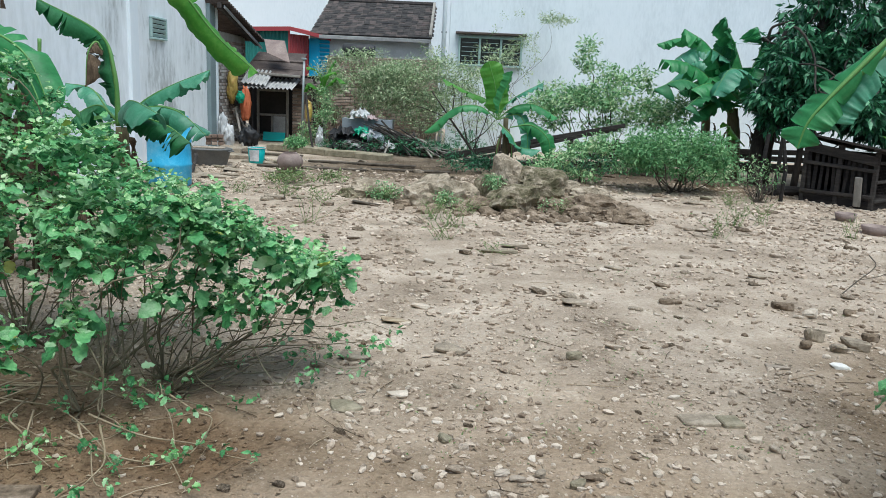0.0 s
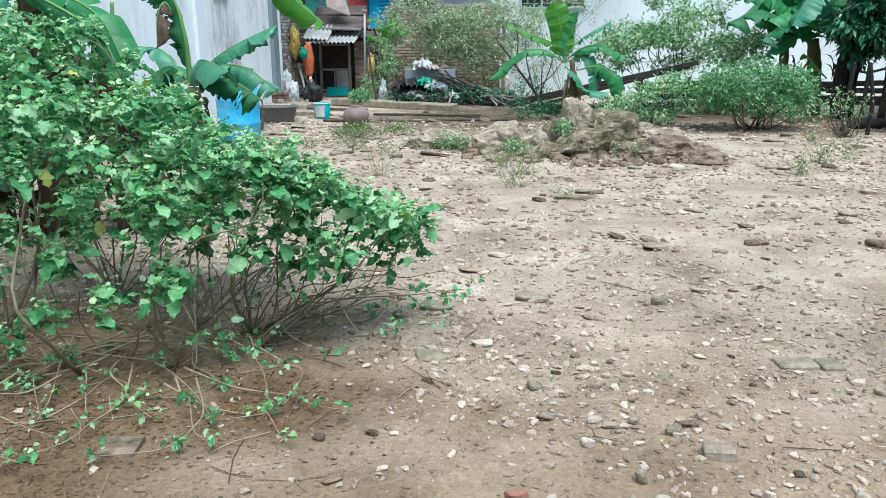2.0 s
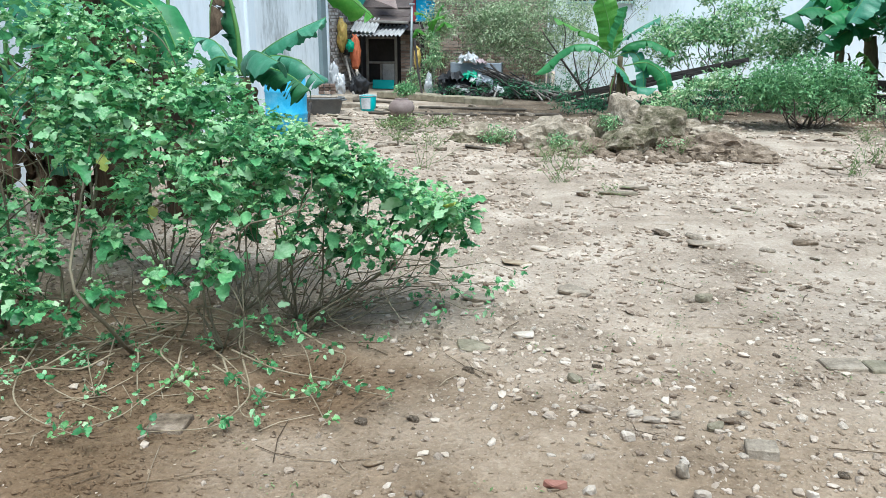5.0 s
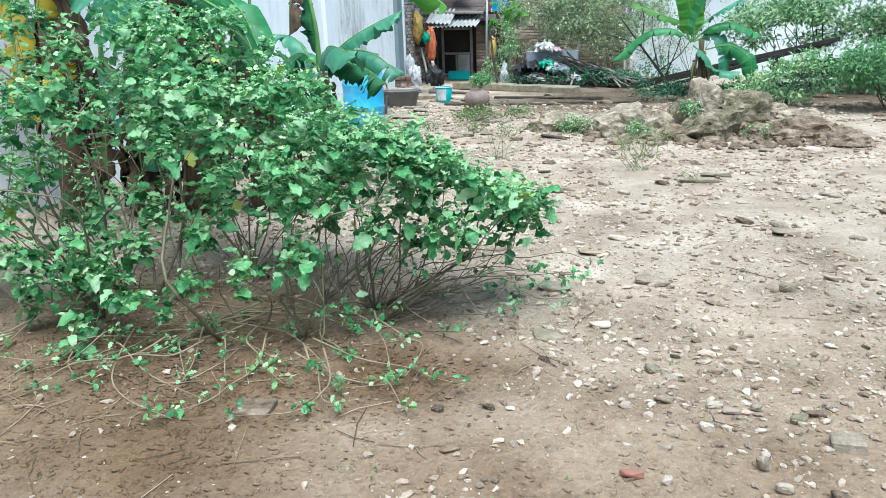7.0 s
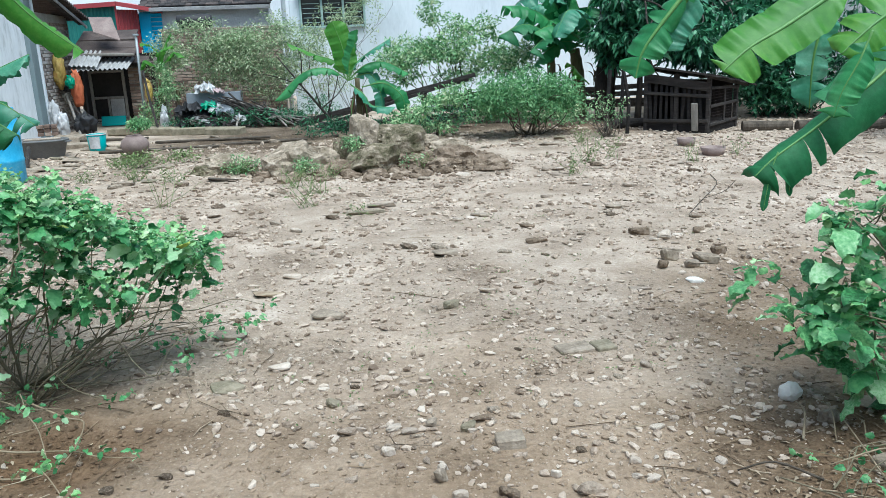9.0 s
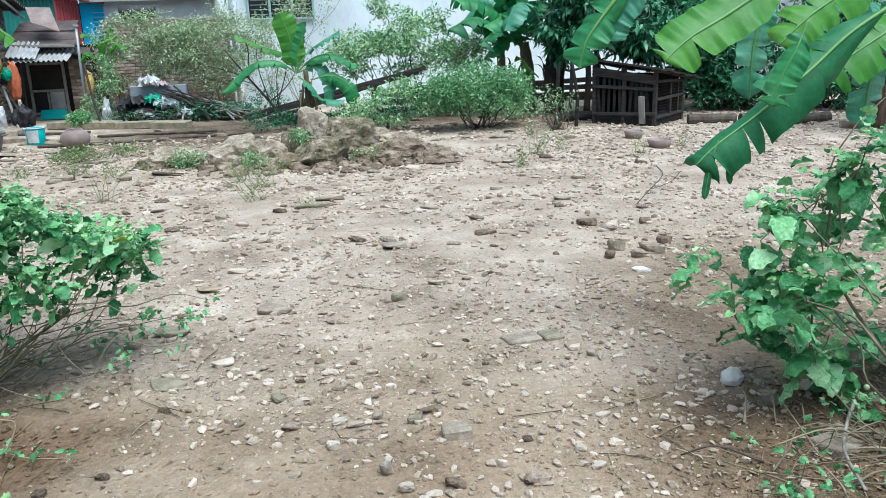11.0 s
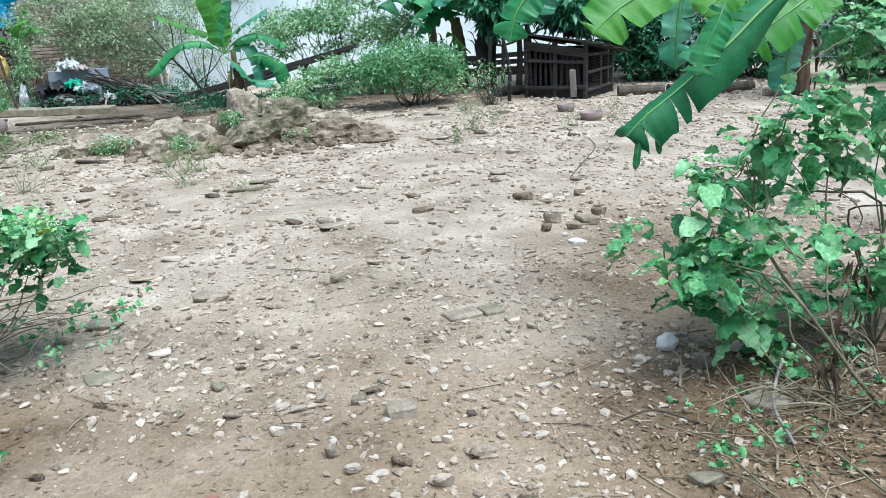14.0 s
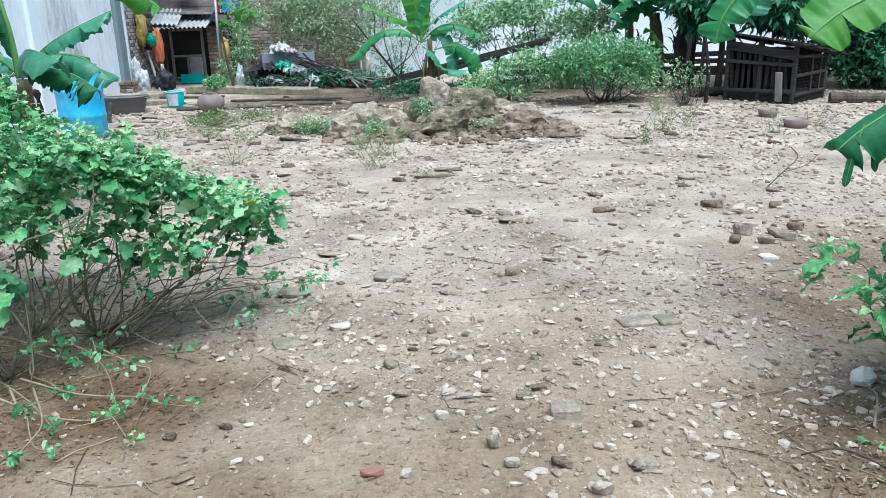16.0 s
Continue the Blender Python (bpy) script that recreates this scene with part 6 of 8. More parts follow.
# ---- things by the house ----
def barrel():
    b = thing("blue_drum", "blue plastic drum beside the house wall", "drum", (-3.62, 10.1, 0))
    prof = [(0.0, 0.0), (0.25, 0.0), (0.27, 0.02), (0.275, 0.26), (0.285, 0.28), (0.275, 0.3), (0.275, 0.56), (0.285, 0.58), (0.275, 0.6), (0.265, 0.8), (0.24, 0.86), (0.24, 0.88), (0.22, 0.88), (0.21, 0.82), (0, 0.82)]
    part("body", lathe(Shape(), prof, seg=28), M_BLUE, b, smooth=True)
    part("rim", tube(Shape(), [(0.235 * math.cos(a), 0.235 * math.sin(a), 0.885) for a in np.linspace(0, 6.283, 25)], 0.016, 6), M_BLUE, b, smooth=True)


barrel()


def tub():
    t = thing("plastic_tub", "grey plastic tub with a board across it", "tub", (-3.9, 12.6, 0), -12)
    sh = lathe(Shape(), [(0, 0.02), (0.3, 0.0), (0.33, 0.03), (0.39, 0.24), (0.42, 0.25), (0.42, 0.27), (0.38, 0.27), (0.32, 0.05), (0, 0.04)], seg=20, squash=(1, 0.72))
    part("body", sh, M_TUB, t, smooth=True)
    part("rim", tube(Shape(), [(0.41 * math.cos(a), 0.3 * math.sin(a), 0.265) for a in np.linspace(0, 6.283, 29)], 0.014, 6), M_TUB, t, smooth=True)
    for x in (-0.42, 0.42):
        part("handle", box(Shape(), (x, 0, 0.24), (0.06, 0.14, 0.025)), M_TUB, t)
    bd = thing("wood_board", "pale board laid over the tub", "board", (-3.85, 12.55, 0.285), 8)
    part("board", box(Shape(), (0, 0, 0), (0.5, 0.16, 0.025)), M_PALE, bd)


tub()


def bucket():
    b = thing("paint_bucket", "teal and white paint bucket with dark contents", "bucket", (-3.22, 13.1, 0))
    part("body", lathe(Shape(), [(0, 0), (0.12, 0), (0.125, 0.02), (0.145, 0.27), (0.135, 0.27), (0.115, 0.04), (0, 0.03)], seg=22), M_TEALP, b, smooth=True)
    part("rim", tube(Shape(), [(0.145 * math.cos(a), 0.145 * math.sin(a), 0.265) for a in np.linspace(0, 6.283, 23)], 0.009, 6), M_WHITEP, b, smooth=True)
    lab = lathe(Shape(), [(0.131, 0.05), (0.146, 0.235)], seg=60)
    half = Shape().add(lab.v[0], lab.f[0][38:50])
    part("paper_label", half, M_WHITEP, b, "white label on the bucket")
    part("bail", tube(Shape(), [(0.15 * math.cos(a), 0.02 - 0.1 * math.sin(a), 0.25 - 0.06 * math.sin(a)) for a in np.linspace(0, 3.14, 13)], 0.004, 5), M_STEEL, b)


bucket()


def jar():
    """Clay jar on stacked bricks, with a small green plant."""
    s = thing("brick_stack", "mossy bricks stacked under a clay jar", "bricks", (-2.28, 11.25, 0))
    for k, (x, y, z, a) in enumerate(((-0.11, 0, 0.035, 4), (0.12, 0.02, 0.035, -6), (-0.1, 0.0, 0.1, -3), (0.11, 0.01, 0.1, 8), (0.0, -0.12, 0.035, 2))):
        part("brick", box(Shape(), (x, y, z), (0.21, 0.11, 0.06), (0, 0, a)), M_MOSSY, s)
    j = thing("clay_jar", "round brown clay jar lying on bricks", "jar", (-2.28, 11.25, 0.13))
    part("body", lathe(Shape(), [(0, 0), (0.1, 0), (0.17, 0.06), (0.19, 0.13), (0.165, 0.2), (0.1, 0.25), (0.085, 0.25), (0.13, 0.2), (0.15, 0.13), (0, 0.05)], seg=26), M_CLAYPOT, j, smooth=True)
    part("rim", tube(Shape(), [(0.095 * math.cos(a), 0.095 * math.sin(a), 0.25) for a in np.linspace(0, 6.283, 21)], 0.01, 6), M_CLAYPOT, j, smooth=True)
    shrub("small bright green seedling clump behind the jar", [((-2.75, 14.0, 0.3, 0.2, 0.15, 0.12), 1.0)], 22, 8, 0.06, 0.06, BLADE, M_BUSHLEAF, 61, [(-2.75, 14.0, 0)], r=0.006, name="seedling")


jar()


def sack(label, category, at, size, material, seed, name):
    s = thing(name, label, category, at)
    sh = lump(Shape(), (0, 0, size[2]), size, ICO4, 0.6 if "crumpled" in name else (0.28 if "hanging" in name else 0.45), 1.7, seed=seed)
    sh.v[0][:, 2] = np.maximum(sh.v[0][:, 2], 0.0)
    part("body", sh, material, s, smooth=True)
    if name == "hanging_bag":
        part("knot", tube(Shape(), [(0, 0, size[2] * 1.75), (-0.02, 0, size[2] * 2.0), (-0.05, 0.01, size[2] * 2.15)], (0.05, 0.022, 0.012), 8), material, s, smooth=True)


for lab, cat, at, size, m, seed, nm in (
    ("yellow plastic bag hanging on the brick wall", "bag", (-4.66, 16.9, 0.84), (0.11, 0.2, 0.34), M_YELLOWP, 1, "hanging_bag"),
    ("black plastic bag hanging on the brick wall", "bag", (-4.6, 17.0, 0.78), (0.1, 0.14, 0.14), M_DARK, 2, "hanging_bag"),
    ("orange net bag hanging beside the pen", "bag", (-4.36, 16.8, 0.5), (0.11, 0.1, 0.34), M_ORANGE, 3, "hanging_bag"),
    ("green plastic bag hanging beside the pen", "bag", (-4.43, 16.65, 0.86), (0.08, 0.08, 0.12), M_GREENP, 4, "hanging_bag"),
    ("brown straw hat hanging on the wall", "hat", (-4.68, 17.1, 1.1), (0.06, 0.17, 0.13), M_LITTER, 5, "straw_hat"),
    ("crumpled white plastic sack by the wall", "sack", (-4.38, 15.6, 0.0), (0.1, 0.1, 0.22), M_WHITEP, 6, "plastic_sack"),
    ("white plastic sack leaning at the corner", "sack", (-4.6, 15.95, 0.1), (0.11, 0.12, 0.26), M_WHITEP, 7, "plastic_sack"),
    ("black rubbish bag on the ground", "bag", (-4.07, 15.9, 0.0), (0.16, 0.15, 0.22), M_DARK, 8, "rubbish_bag"),
    ("white sack standing by the banana stems", "sack", (-2.62, 15.9, 0.0), (0.08, 0.07, 0.22), M_WHITEP, 9, "plastic_sack"),
    ("yellow bag hanging among the stems", "bag", (-2.88, 16.1, 0.55), (0.07, 0.07, 0.22), M_YELLOWP, 10, "hanging_bag"),
    ("black bag in the rubbish heap", "bag", (-2.05, 16.0, 0.0), (0.25, 0.2, 0.2), M_DARK, 11, "rubbish_bag"),
    ("dark bag in the rubbish heap", "bag", (-1.6, 16.2, 0.0), (0.3, 0.2, 0.17), M_DARK, 12, "rubbish_bag"),
    ("green torn plastic in the rubbish heap", "bag", (-1.75, 16.05, 0.26), (0.2, 0.12, 0.07), M_GREENP, 13, "rubbish_bag"),
    ("grey tarpaulin lump in the rubbish heap", "tarpaulin", (-1.3, 16.0, 0.0), (0.3, 0.2, 0.14), M_TUB, 21, "crumpled_tarpaulin"),
    ("pale torn sack in the rubbish heap", "sack", (-1.95, 15.85, 0.0), (0.12, 0.1, 0.1), M_CEMROOF, 22, "crumpled_sack"),
    ("dark rag bundle in the rubbish heap", "rags", (-2.3, 16.2, 0.0), (0.14, 0.12, 0.2), M_DARK, 23, "rag_bundle"),
    ("dark clutter bag under the sticks", "bag", (-0.9, 16.3, 0.0), (0.35, 0.2, 0.16), M_DARK, 24, "rubbish_bag"),
    ("white plastic caught in the bush", "bag", (-2.05, 4.75, 0.62), (0.035, 0.03, 0.1), M_WHITEP, 15, "plastic_scrap"),
):
    sack(lab, cat, at, size, m, seed, nm)

def crumpled(label, at, w, m, seed):
    """A crumpled thin sheet with many folds."""
    g = np.random.default_rng(seed)
    s = thing("plastic_sheet", label, "plastic sheet", at, group="plastic scraps on the rubbish heap")
    n = 11
    u, v = np.meshgrid(np.linspace(-1, 1, n), np.linspace(-1, 1, n), indexing="ij")
    z = 0.25 * w * (vnoise(u * 2.5 + seed, v * 2.5, seed) - 0.3) + 0.1 * w * g.normal(size=u.shape) - 0.2 * w * (u * u + v * v) + 0.4 * w
    x, y = u * w * 0.5 * (1 + 0.2 * g.normal(size=u.shape)), v * w * 0.35 * (1 + 0.2 * g.normal(size=u.shape))
    i, j = np.meshgrid(np.arange(n - 1), np.arange(n - 1), indexing="ij")
    a = (i * n + j).ravel()
    top = np.stack([x, y, np.maximum(z, 0.004)], -1).reshape(-1, 3)
    f = np.concatenate([np.stack([a, a + n, a + n + 1], -1), np.stack([a, a + n + 1, a + 1], -1)])
    sh = Shape().add(top, f)
    sh.add(top - (0, 0, 0.003), f[:, ::-1])
    part("sheet", sh, m, s)


for k, (x, y, z, w, m, lab) in enumerate((
    (-1.86, 16.3, 0.66, 0.36, M_WHITEP, "crumpled white plastic sheet on the trough panel"),
    (-1.62, 16.3, 0.62, 0.26, M_PINKISH, "crumpled pinkish plastic sheet on the trough panel"),
    (-1.78, 15.9, 0.34, 0.34, M_GREENP, "torn green plastic on the rubbish heap"),
    (-1.62, 15.85, 0.33, 0.24, M_WHITEP, "torn white plastic on the rubbish heap"),
    (-2.0, 15.75, 0.12, 0.26, M_CEMROOF, "grey torn sack on the rubbish heap"),
    (-2.15, 15.8, 0.3, 0.4, M_DARK, "black plastic sheet on the rubbish heap"),
    (-1.45, 15.75, 0.25, 0.3, M_TROUGH, "grey blue plastic scrap on the rubbish heap"),
    (-1.2, 15.6, 0.12, 0.26, M_WHITEP, "dirty white plastic scrap among the sticks"),
    (-2.3, 15.75, 0.02, 0.3, M_DARK, "black plastic sheet on the ground"),
    (-1.75, 15.6, 0.02, 0.3, M_DARK, "black plastic sheet on the ground"),
    (-1.85, 15.6, 0.12, 0.18, M_CEMROOF, "pale paper scrap on the rubbish heap"),
)):
    crumpled(lab, (x, y, z), w, m, 70 + k)

trough = thing("concrete_trough", "grey concrete trough panel on the rubbish heap", "trough", (-1.72, 16.4, 0.32), -3)
part("front_panel", box(Shape(), (0, 0, 0.18), (1.05, 0.05, 0.34)), M_TROUGH, trough)
part("side_panel", box(Shape(), (-0.5, 0.22, 0.18), (0.05, 0.4, 0.34)), M_TROUGH, trough)
part("side_panel", box(Shape(), (0.5, 0.22, 0.18), (0.05, 0.4, 0.34)), M_TROUGH, trough)
part("base", box(Shape(), (0, 0.2, -0.15), (0.95, 0.35, 0.34)), M_CONC, trough)


bs = thing("brick_stack", "small stack of old bricks at the house corner", "bricks", (-4.35, 14.5, 0), 12)
for k in range(9):
    part("brick", box(Shape(), (0.11 * (k % 3) - 0.1, 0.02 * RNG.normal(), 0.16 + 0.032 + 0.064 * (k // 3)), (0.1, 0.2, 0.058), (0, 0, RNG.normal() * 4)), M_BRICK, bs)


ts = thing("teal_sheet", "teal plastic sheet leaning at the pen door", "sheet", (-3.92, 17.55, 0.03), -4)
part("sheet", box(Shape(), (0, 0, 0.1), (0.5, 0.02, 0.2), (-14, 0, 0)), M_TEALP, ts)


def stick_pile():
    s = thing("stick_pile", "heap of weathered sticks and split bamboo", "woodpile", (-1.0, 15.9, 0))
    for k in range(120):
        l = RNG.uniform(0.5, 1.3)
        x, y = RNG.uniform(-0.8, 0.9), RNG.uniform(-0.35, 0.35)
        lo = RNG.uniform(0.03, 0.12)
        a = RNG.normal() * 0.6 - 0.35
        d = np.array((math.cos(a), math.sin(a), 0)) * l / 2
        tilt = 0.55 * max(0, 0.8 - abs(x)) * RNG.random() + 0.04
        p = [(x - d[0], y - d[1], lo + tilt + 0.18 * RNG.random()), (x, y, lo + tilt * 0.7 + 0.05), (x + d[0], y + d[1], lo)]
        part("stick", tube(Shape(), spline(p, 5), RNG.uniform(0.01, 0.022), 6), M_OLDWOOD if k % 3 else M_GREYWOOD, s)


stick_pile()


def leaning(label, p0, p1, r, m, name="stick"):
    s = thing("leaning_" + name, label, "stick", p0)
    d = np.array(p1) - np.array(p0)
    part("shaft", tube(Shape(), spline([(0, 0, 0), d * 0.5 + (0.01, 0, -0.02), d], 6), r, 7), m, s)


leaning("wooden stick leaning on the brick wall", (-4.1, 15.6, 0), (-4.6, 16.9, 0.75), 0.025, M_GREYWOOD)
leaning("dark stick leaning on the brick wall", (-3.9, 15.7, 0), (-4.5, 16.8, 0.6), 0.022, M_OLDWOOD)
leaning("grey board leaning by the rubbish bag", (-3.85, 15.8, 0), (-4.3, 16.7, 0.42), 0.045, M_GREYWOOD, "board")
leaning("grey lath leaning against the tub", (-3.75, 11.3, 0), (-3.95, 12.2, 0.2), 0.03, M_OLDWOOD, "lath")


def beams():
    for k, (p, q, r) in enumerate((((-0.1, 15.0, 0.1), (3.1, 13.9, 0.88), 0.036), ((-0.05, 15.15, 0.04), (3.0, 14.05, 0.8), 0.04), ((0.6, 14.7, 0.12), (2.4, 14.1, 0.66), 0.032))):
        s = thing("timber_beam", "long dark timber beam propped on the fence", "beam", p, group="propped beams")
        d = np.array(q) - np.array(p)
        part("beam", box(Shape(), d / 2, (np.linalg.norm(d), r * 1.6, r * 2), (0, -math.degrees(math.asin(d[2] / np.linalg.norm(d))), math.degrees(math.atan2(d[1], d[0])))), M_OLDWOOD, s)
    f = thing("plank_fence", "low dark fence of old planks before the white wall", "fence", (3.6, 15.4, 0))
    for x in np.arange(-1.2, 4.0, 0.9):
        part("post", tube(Shape(), [(x, 0.05, 0), (x + 0.02, 0.05, 0.55)], 0.04, 7), M_OLDWOOD, f)
    for z in (0.07, 0.19, 0.32, 0.44):
        for x in (-0.3, 1.4, 3.2):
            part("plank", box(Shape(), (x, 0.02 * RNG.normal(), z + 0.02 * RNG.normal()), (1.95, 0.03, 0.1), (0, RNG.normal() * 1.5, 0)), M_OLDWOOD, f)
    p = thing("plank_stack", "stack of old dark planks on the ground", "planks", (1.2, 14.1, 0), -6)
    for k in range(3):
        part("plank", box(Shape(), (0.1 * RNG.normal(), 0.08 * RNG.normal(), 0.03 + 0.05 * k), (2.2 - 0.1 * k, 0.16, 0.045), (0, 0, RNG.normal() * 3)), M_OLDWOOD, p)


beams()


def hutch():
    """Wooden hen hutch: slatted long side, wired short side, sloping plank roof that overhangs."""
    h = thing("hen_hutch", "dark weathered wooden hutch with slatted side and wire front", "hutch", (5.88, 10.7, 0), -52)
    W, D = 1.0, 1.0
    top = lambda x, y: 0.8 - 0.13 * x - 0.14 * y
    for x in (-W, -0.5, 0):
        for y in (0, D):
            z = top(x, y)
            part("post", box(Shape(), (x, y, z / 2), (0.06, 0.06, z), (0, RNG.normal() * 0.6, 0)), M_OLDWOOD, h)
    part("floor_board", box(Shape(), (-W / 2, D / 2, 0.12), (W, D, 0.04)), M_OLDWOOD, h)
    # these panels carry the hutch's inner darkness in their colour
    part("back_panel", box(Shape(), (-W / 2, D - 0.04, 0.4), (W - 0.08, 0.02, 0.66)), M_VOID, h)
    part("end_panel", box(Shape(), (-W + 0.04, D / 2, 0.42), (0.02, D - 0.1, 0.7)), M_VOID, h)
    for k in range(10):
        x = -W + 0.07 + 0.09 * k
        if abs(x + 0.5) < 0.03:
            continue
        zt = top(x, 0) - 0.2
        part("slat", box(Shape(), (x, -0.005, 0.14 + (zt - 0.14) / 2), (0.045 + 0.012 * RNG.random(), 0.016, zt - 0.14), (0, RNG.normal() * 2.5, 0)), M_SHADEWOOD, h)
    # added dark boards that stand in for the shade beneath the floor
    part("shade_board", box(Shape(), (-W / 2, 0.0, 0.06), (W, 0.02, 0.12)), M_SHADEWOOD, h)
    part("shade_board", box(Shape(), (0.0, D / 2, 0.06), (0.02, D, 0.12)), M_SHADEWOOD, h)
    for z in (0.17, 0.56):
        part("rail", box(Shape(), (-W / 2, -0.04, z), (W + 0.04, 0.025, 0.05), (0, RNG.normal() + 1.5, 0)), M_OLDWOOD, h)
    part("front_board", box(Shape(), (-W / 2, -0.035, 0.74), (W + 0.05, 0.02, 0.13), (0, 7.4, 0)), M_OLDWOOD, h)
    for z in (0.15, 0.42, 0.66):
        part("rail", box(Shape(), (0.035, D / 2, z - 0.02), (0.025, D + 0.02, 0.045), (-2 if z > 0.6 else 1, 0, 0)), M_OLDWOOD, h)
    part("stile", box(Shape(), (0.03, 0.5, 0.4), (0.025, 0.045, 0.55)), M_OLDWOOD, h)
    wire = Shape()
    for k in range(20):
        tube(wire, [(0.01, 0.05 + 0.043 * k, 0.14), (0.01, 0.05 + 0.043 * k, 0.66)], 0.0016, 3)
    for k in range(12):
        tube(wire, [(0.01, 0.03, 0.16 + 0.043 * k), (0.01, D - 0.03, 0.16 + 0.043 * k)], 0.0016, 3)
    part("wire_mesh", wire, M_TIN, h, "rusty wire netting")
    part("divider", box(Shape(), (-0.45, D / 2, 0.4), (0.02, D - 0.1, 0.5)), M_VOID, h)
    part("prop", box(Shape(), (-0.16, -0.1, 0.24), (0.1, 0.025, 0.42), (9, 0, 4)), M_GREYWOOD, h, "pale grey board propped on the front")
    for k in range(7):
        y0 = -0.16 + 0.225 * k
        z = lambda x, y: top(x, y) + 0.05 + 0.012 * (k % 2)
        part("roof_plank", slab_between(Shape(), [(x, y, z(x, y)) for x, y in ((-W - 0.12, y0), (0.16, y0), (0.16, y0 + 0.23), (-W - 0.12, y0 + 0.23))], 0.022), M_SHADEWOOD if k % 2 else M_OLDWOOD, h)
    for x in (-W, 0.02):
        part("rafter", slab_between(Shape(), [(a, b, top(a, b) + 0.045) for a, b in ((x - 0.03, -0.14), (x + 0.03, -0.14), (x + 0.03, 1.38), (x - 0.03, 1.38))], 0.05), M_OLDWOOD, h)
    for x, y, a in ((4.62, 11.5, 4), (4.86, 11.25, -5), (5.02, 11.9, 3)):
        st = thing("leaning_stake", "dark stake standing beside the hutch", "stake", (x, y, 0), group="stakes by the hutch")
        part("shaft", tube(Shape(), [(0, 0, 0), (0.02, 0, 0.45), (a * 0.015, 0.02, 0.95)], 0.03, 7), M_SHADEWOOD, st)
    for k, (x, y, l) in enumerate(((6.75, 10.55, 0.7), (7.4, 10.3, 0.6), (5.2, 12.0, 0.6), (7.9, 9.9, 0.8))):
        lg = thing("cut_log", "grey cut log lying near the hutch", "log", (x, y, 0.07), -20 + 9 * k, "cut logs")
        part("log", tube(Shape(), [(-l / 2, 0, 0), (0, 0.01, 0.0), (l / 2, 0, 0)], (0.085, 0.08, 0.075), 12), M_BARK if k != 2 else M_OLDWOOD, lg)
    for x, y, r in ((4.99, 9.6, 0.13), (4.88, 8.7, 0.15)):
        d = thing("feed_bowl", "shallow dark feed bowl on the soil", "bowl", (x, y, float(ground_height(x, y))), group="feed bowls")
        part("body", lathe(Shape(), [(0, 0), (r * 0.8, 0), (r, 0.1), (r * 0.93, 0.1), (r * 0.75, 0.02), (0, 0.02)], seg=18), M_CLAYPOT, d, smooth=True)


hutch()


# ---- heap of clods and stones ----
def rock(c, size, turn, seed, block, rough, tilt=0.0, ball=ICO4):
    """A weathered block: a ball squared up, with broken planes and worn, pitted faces."""
    v, f = ball
    p = 2 + 4 * block
    v = v / (np.abs(v) ** p).sum(1, keepdims=True) ** (1 / p)
    g = np.random.default_rng(int(seed) + 900)
    for _ in range(7):
        n = g.normal(size=3) * (1, 1, 0.8)
        n /= np.linalg.norm(n)
        over = np.maximum(v @ n - g.uniform(0.72, 0.95), 0)
        v = v - over[:, None] * n * 0.85
    o = Vector((seed * 3.7, seed * 1.9, seed * 0.7))
    d = np.array([noise.fractal(Vector(q) * 1.5 + o, 0.85, 2.1, 7) for q in v])
    pit = np.array([max(0.0, 0.08 - abs(noise.noise(Vector(q) * 2.3 + o))) for q in v])
    crumb = np.array([noise.fractal(Vector(q) * 6.5 + o, 0.7, 2.1, 3) for q in v])
    w = v * (1 + rough * d + 0.28 * rough * crumb - 1.5 * pit)[:, None] * np.array(size)
    return Shape().add(w @ rot(tilt, tilt * 0.6, turn).T + np.array(c), f)


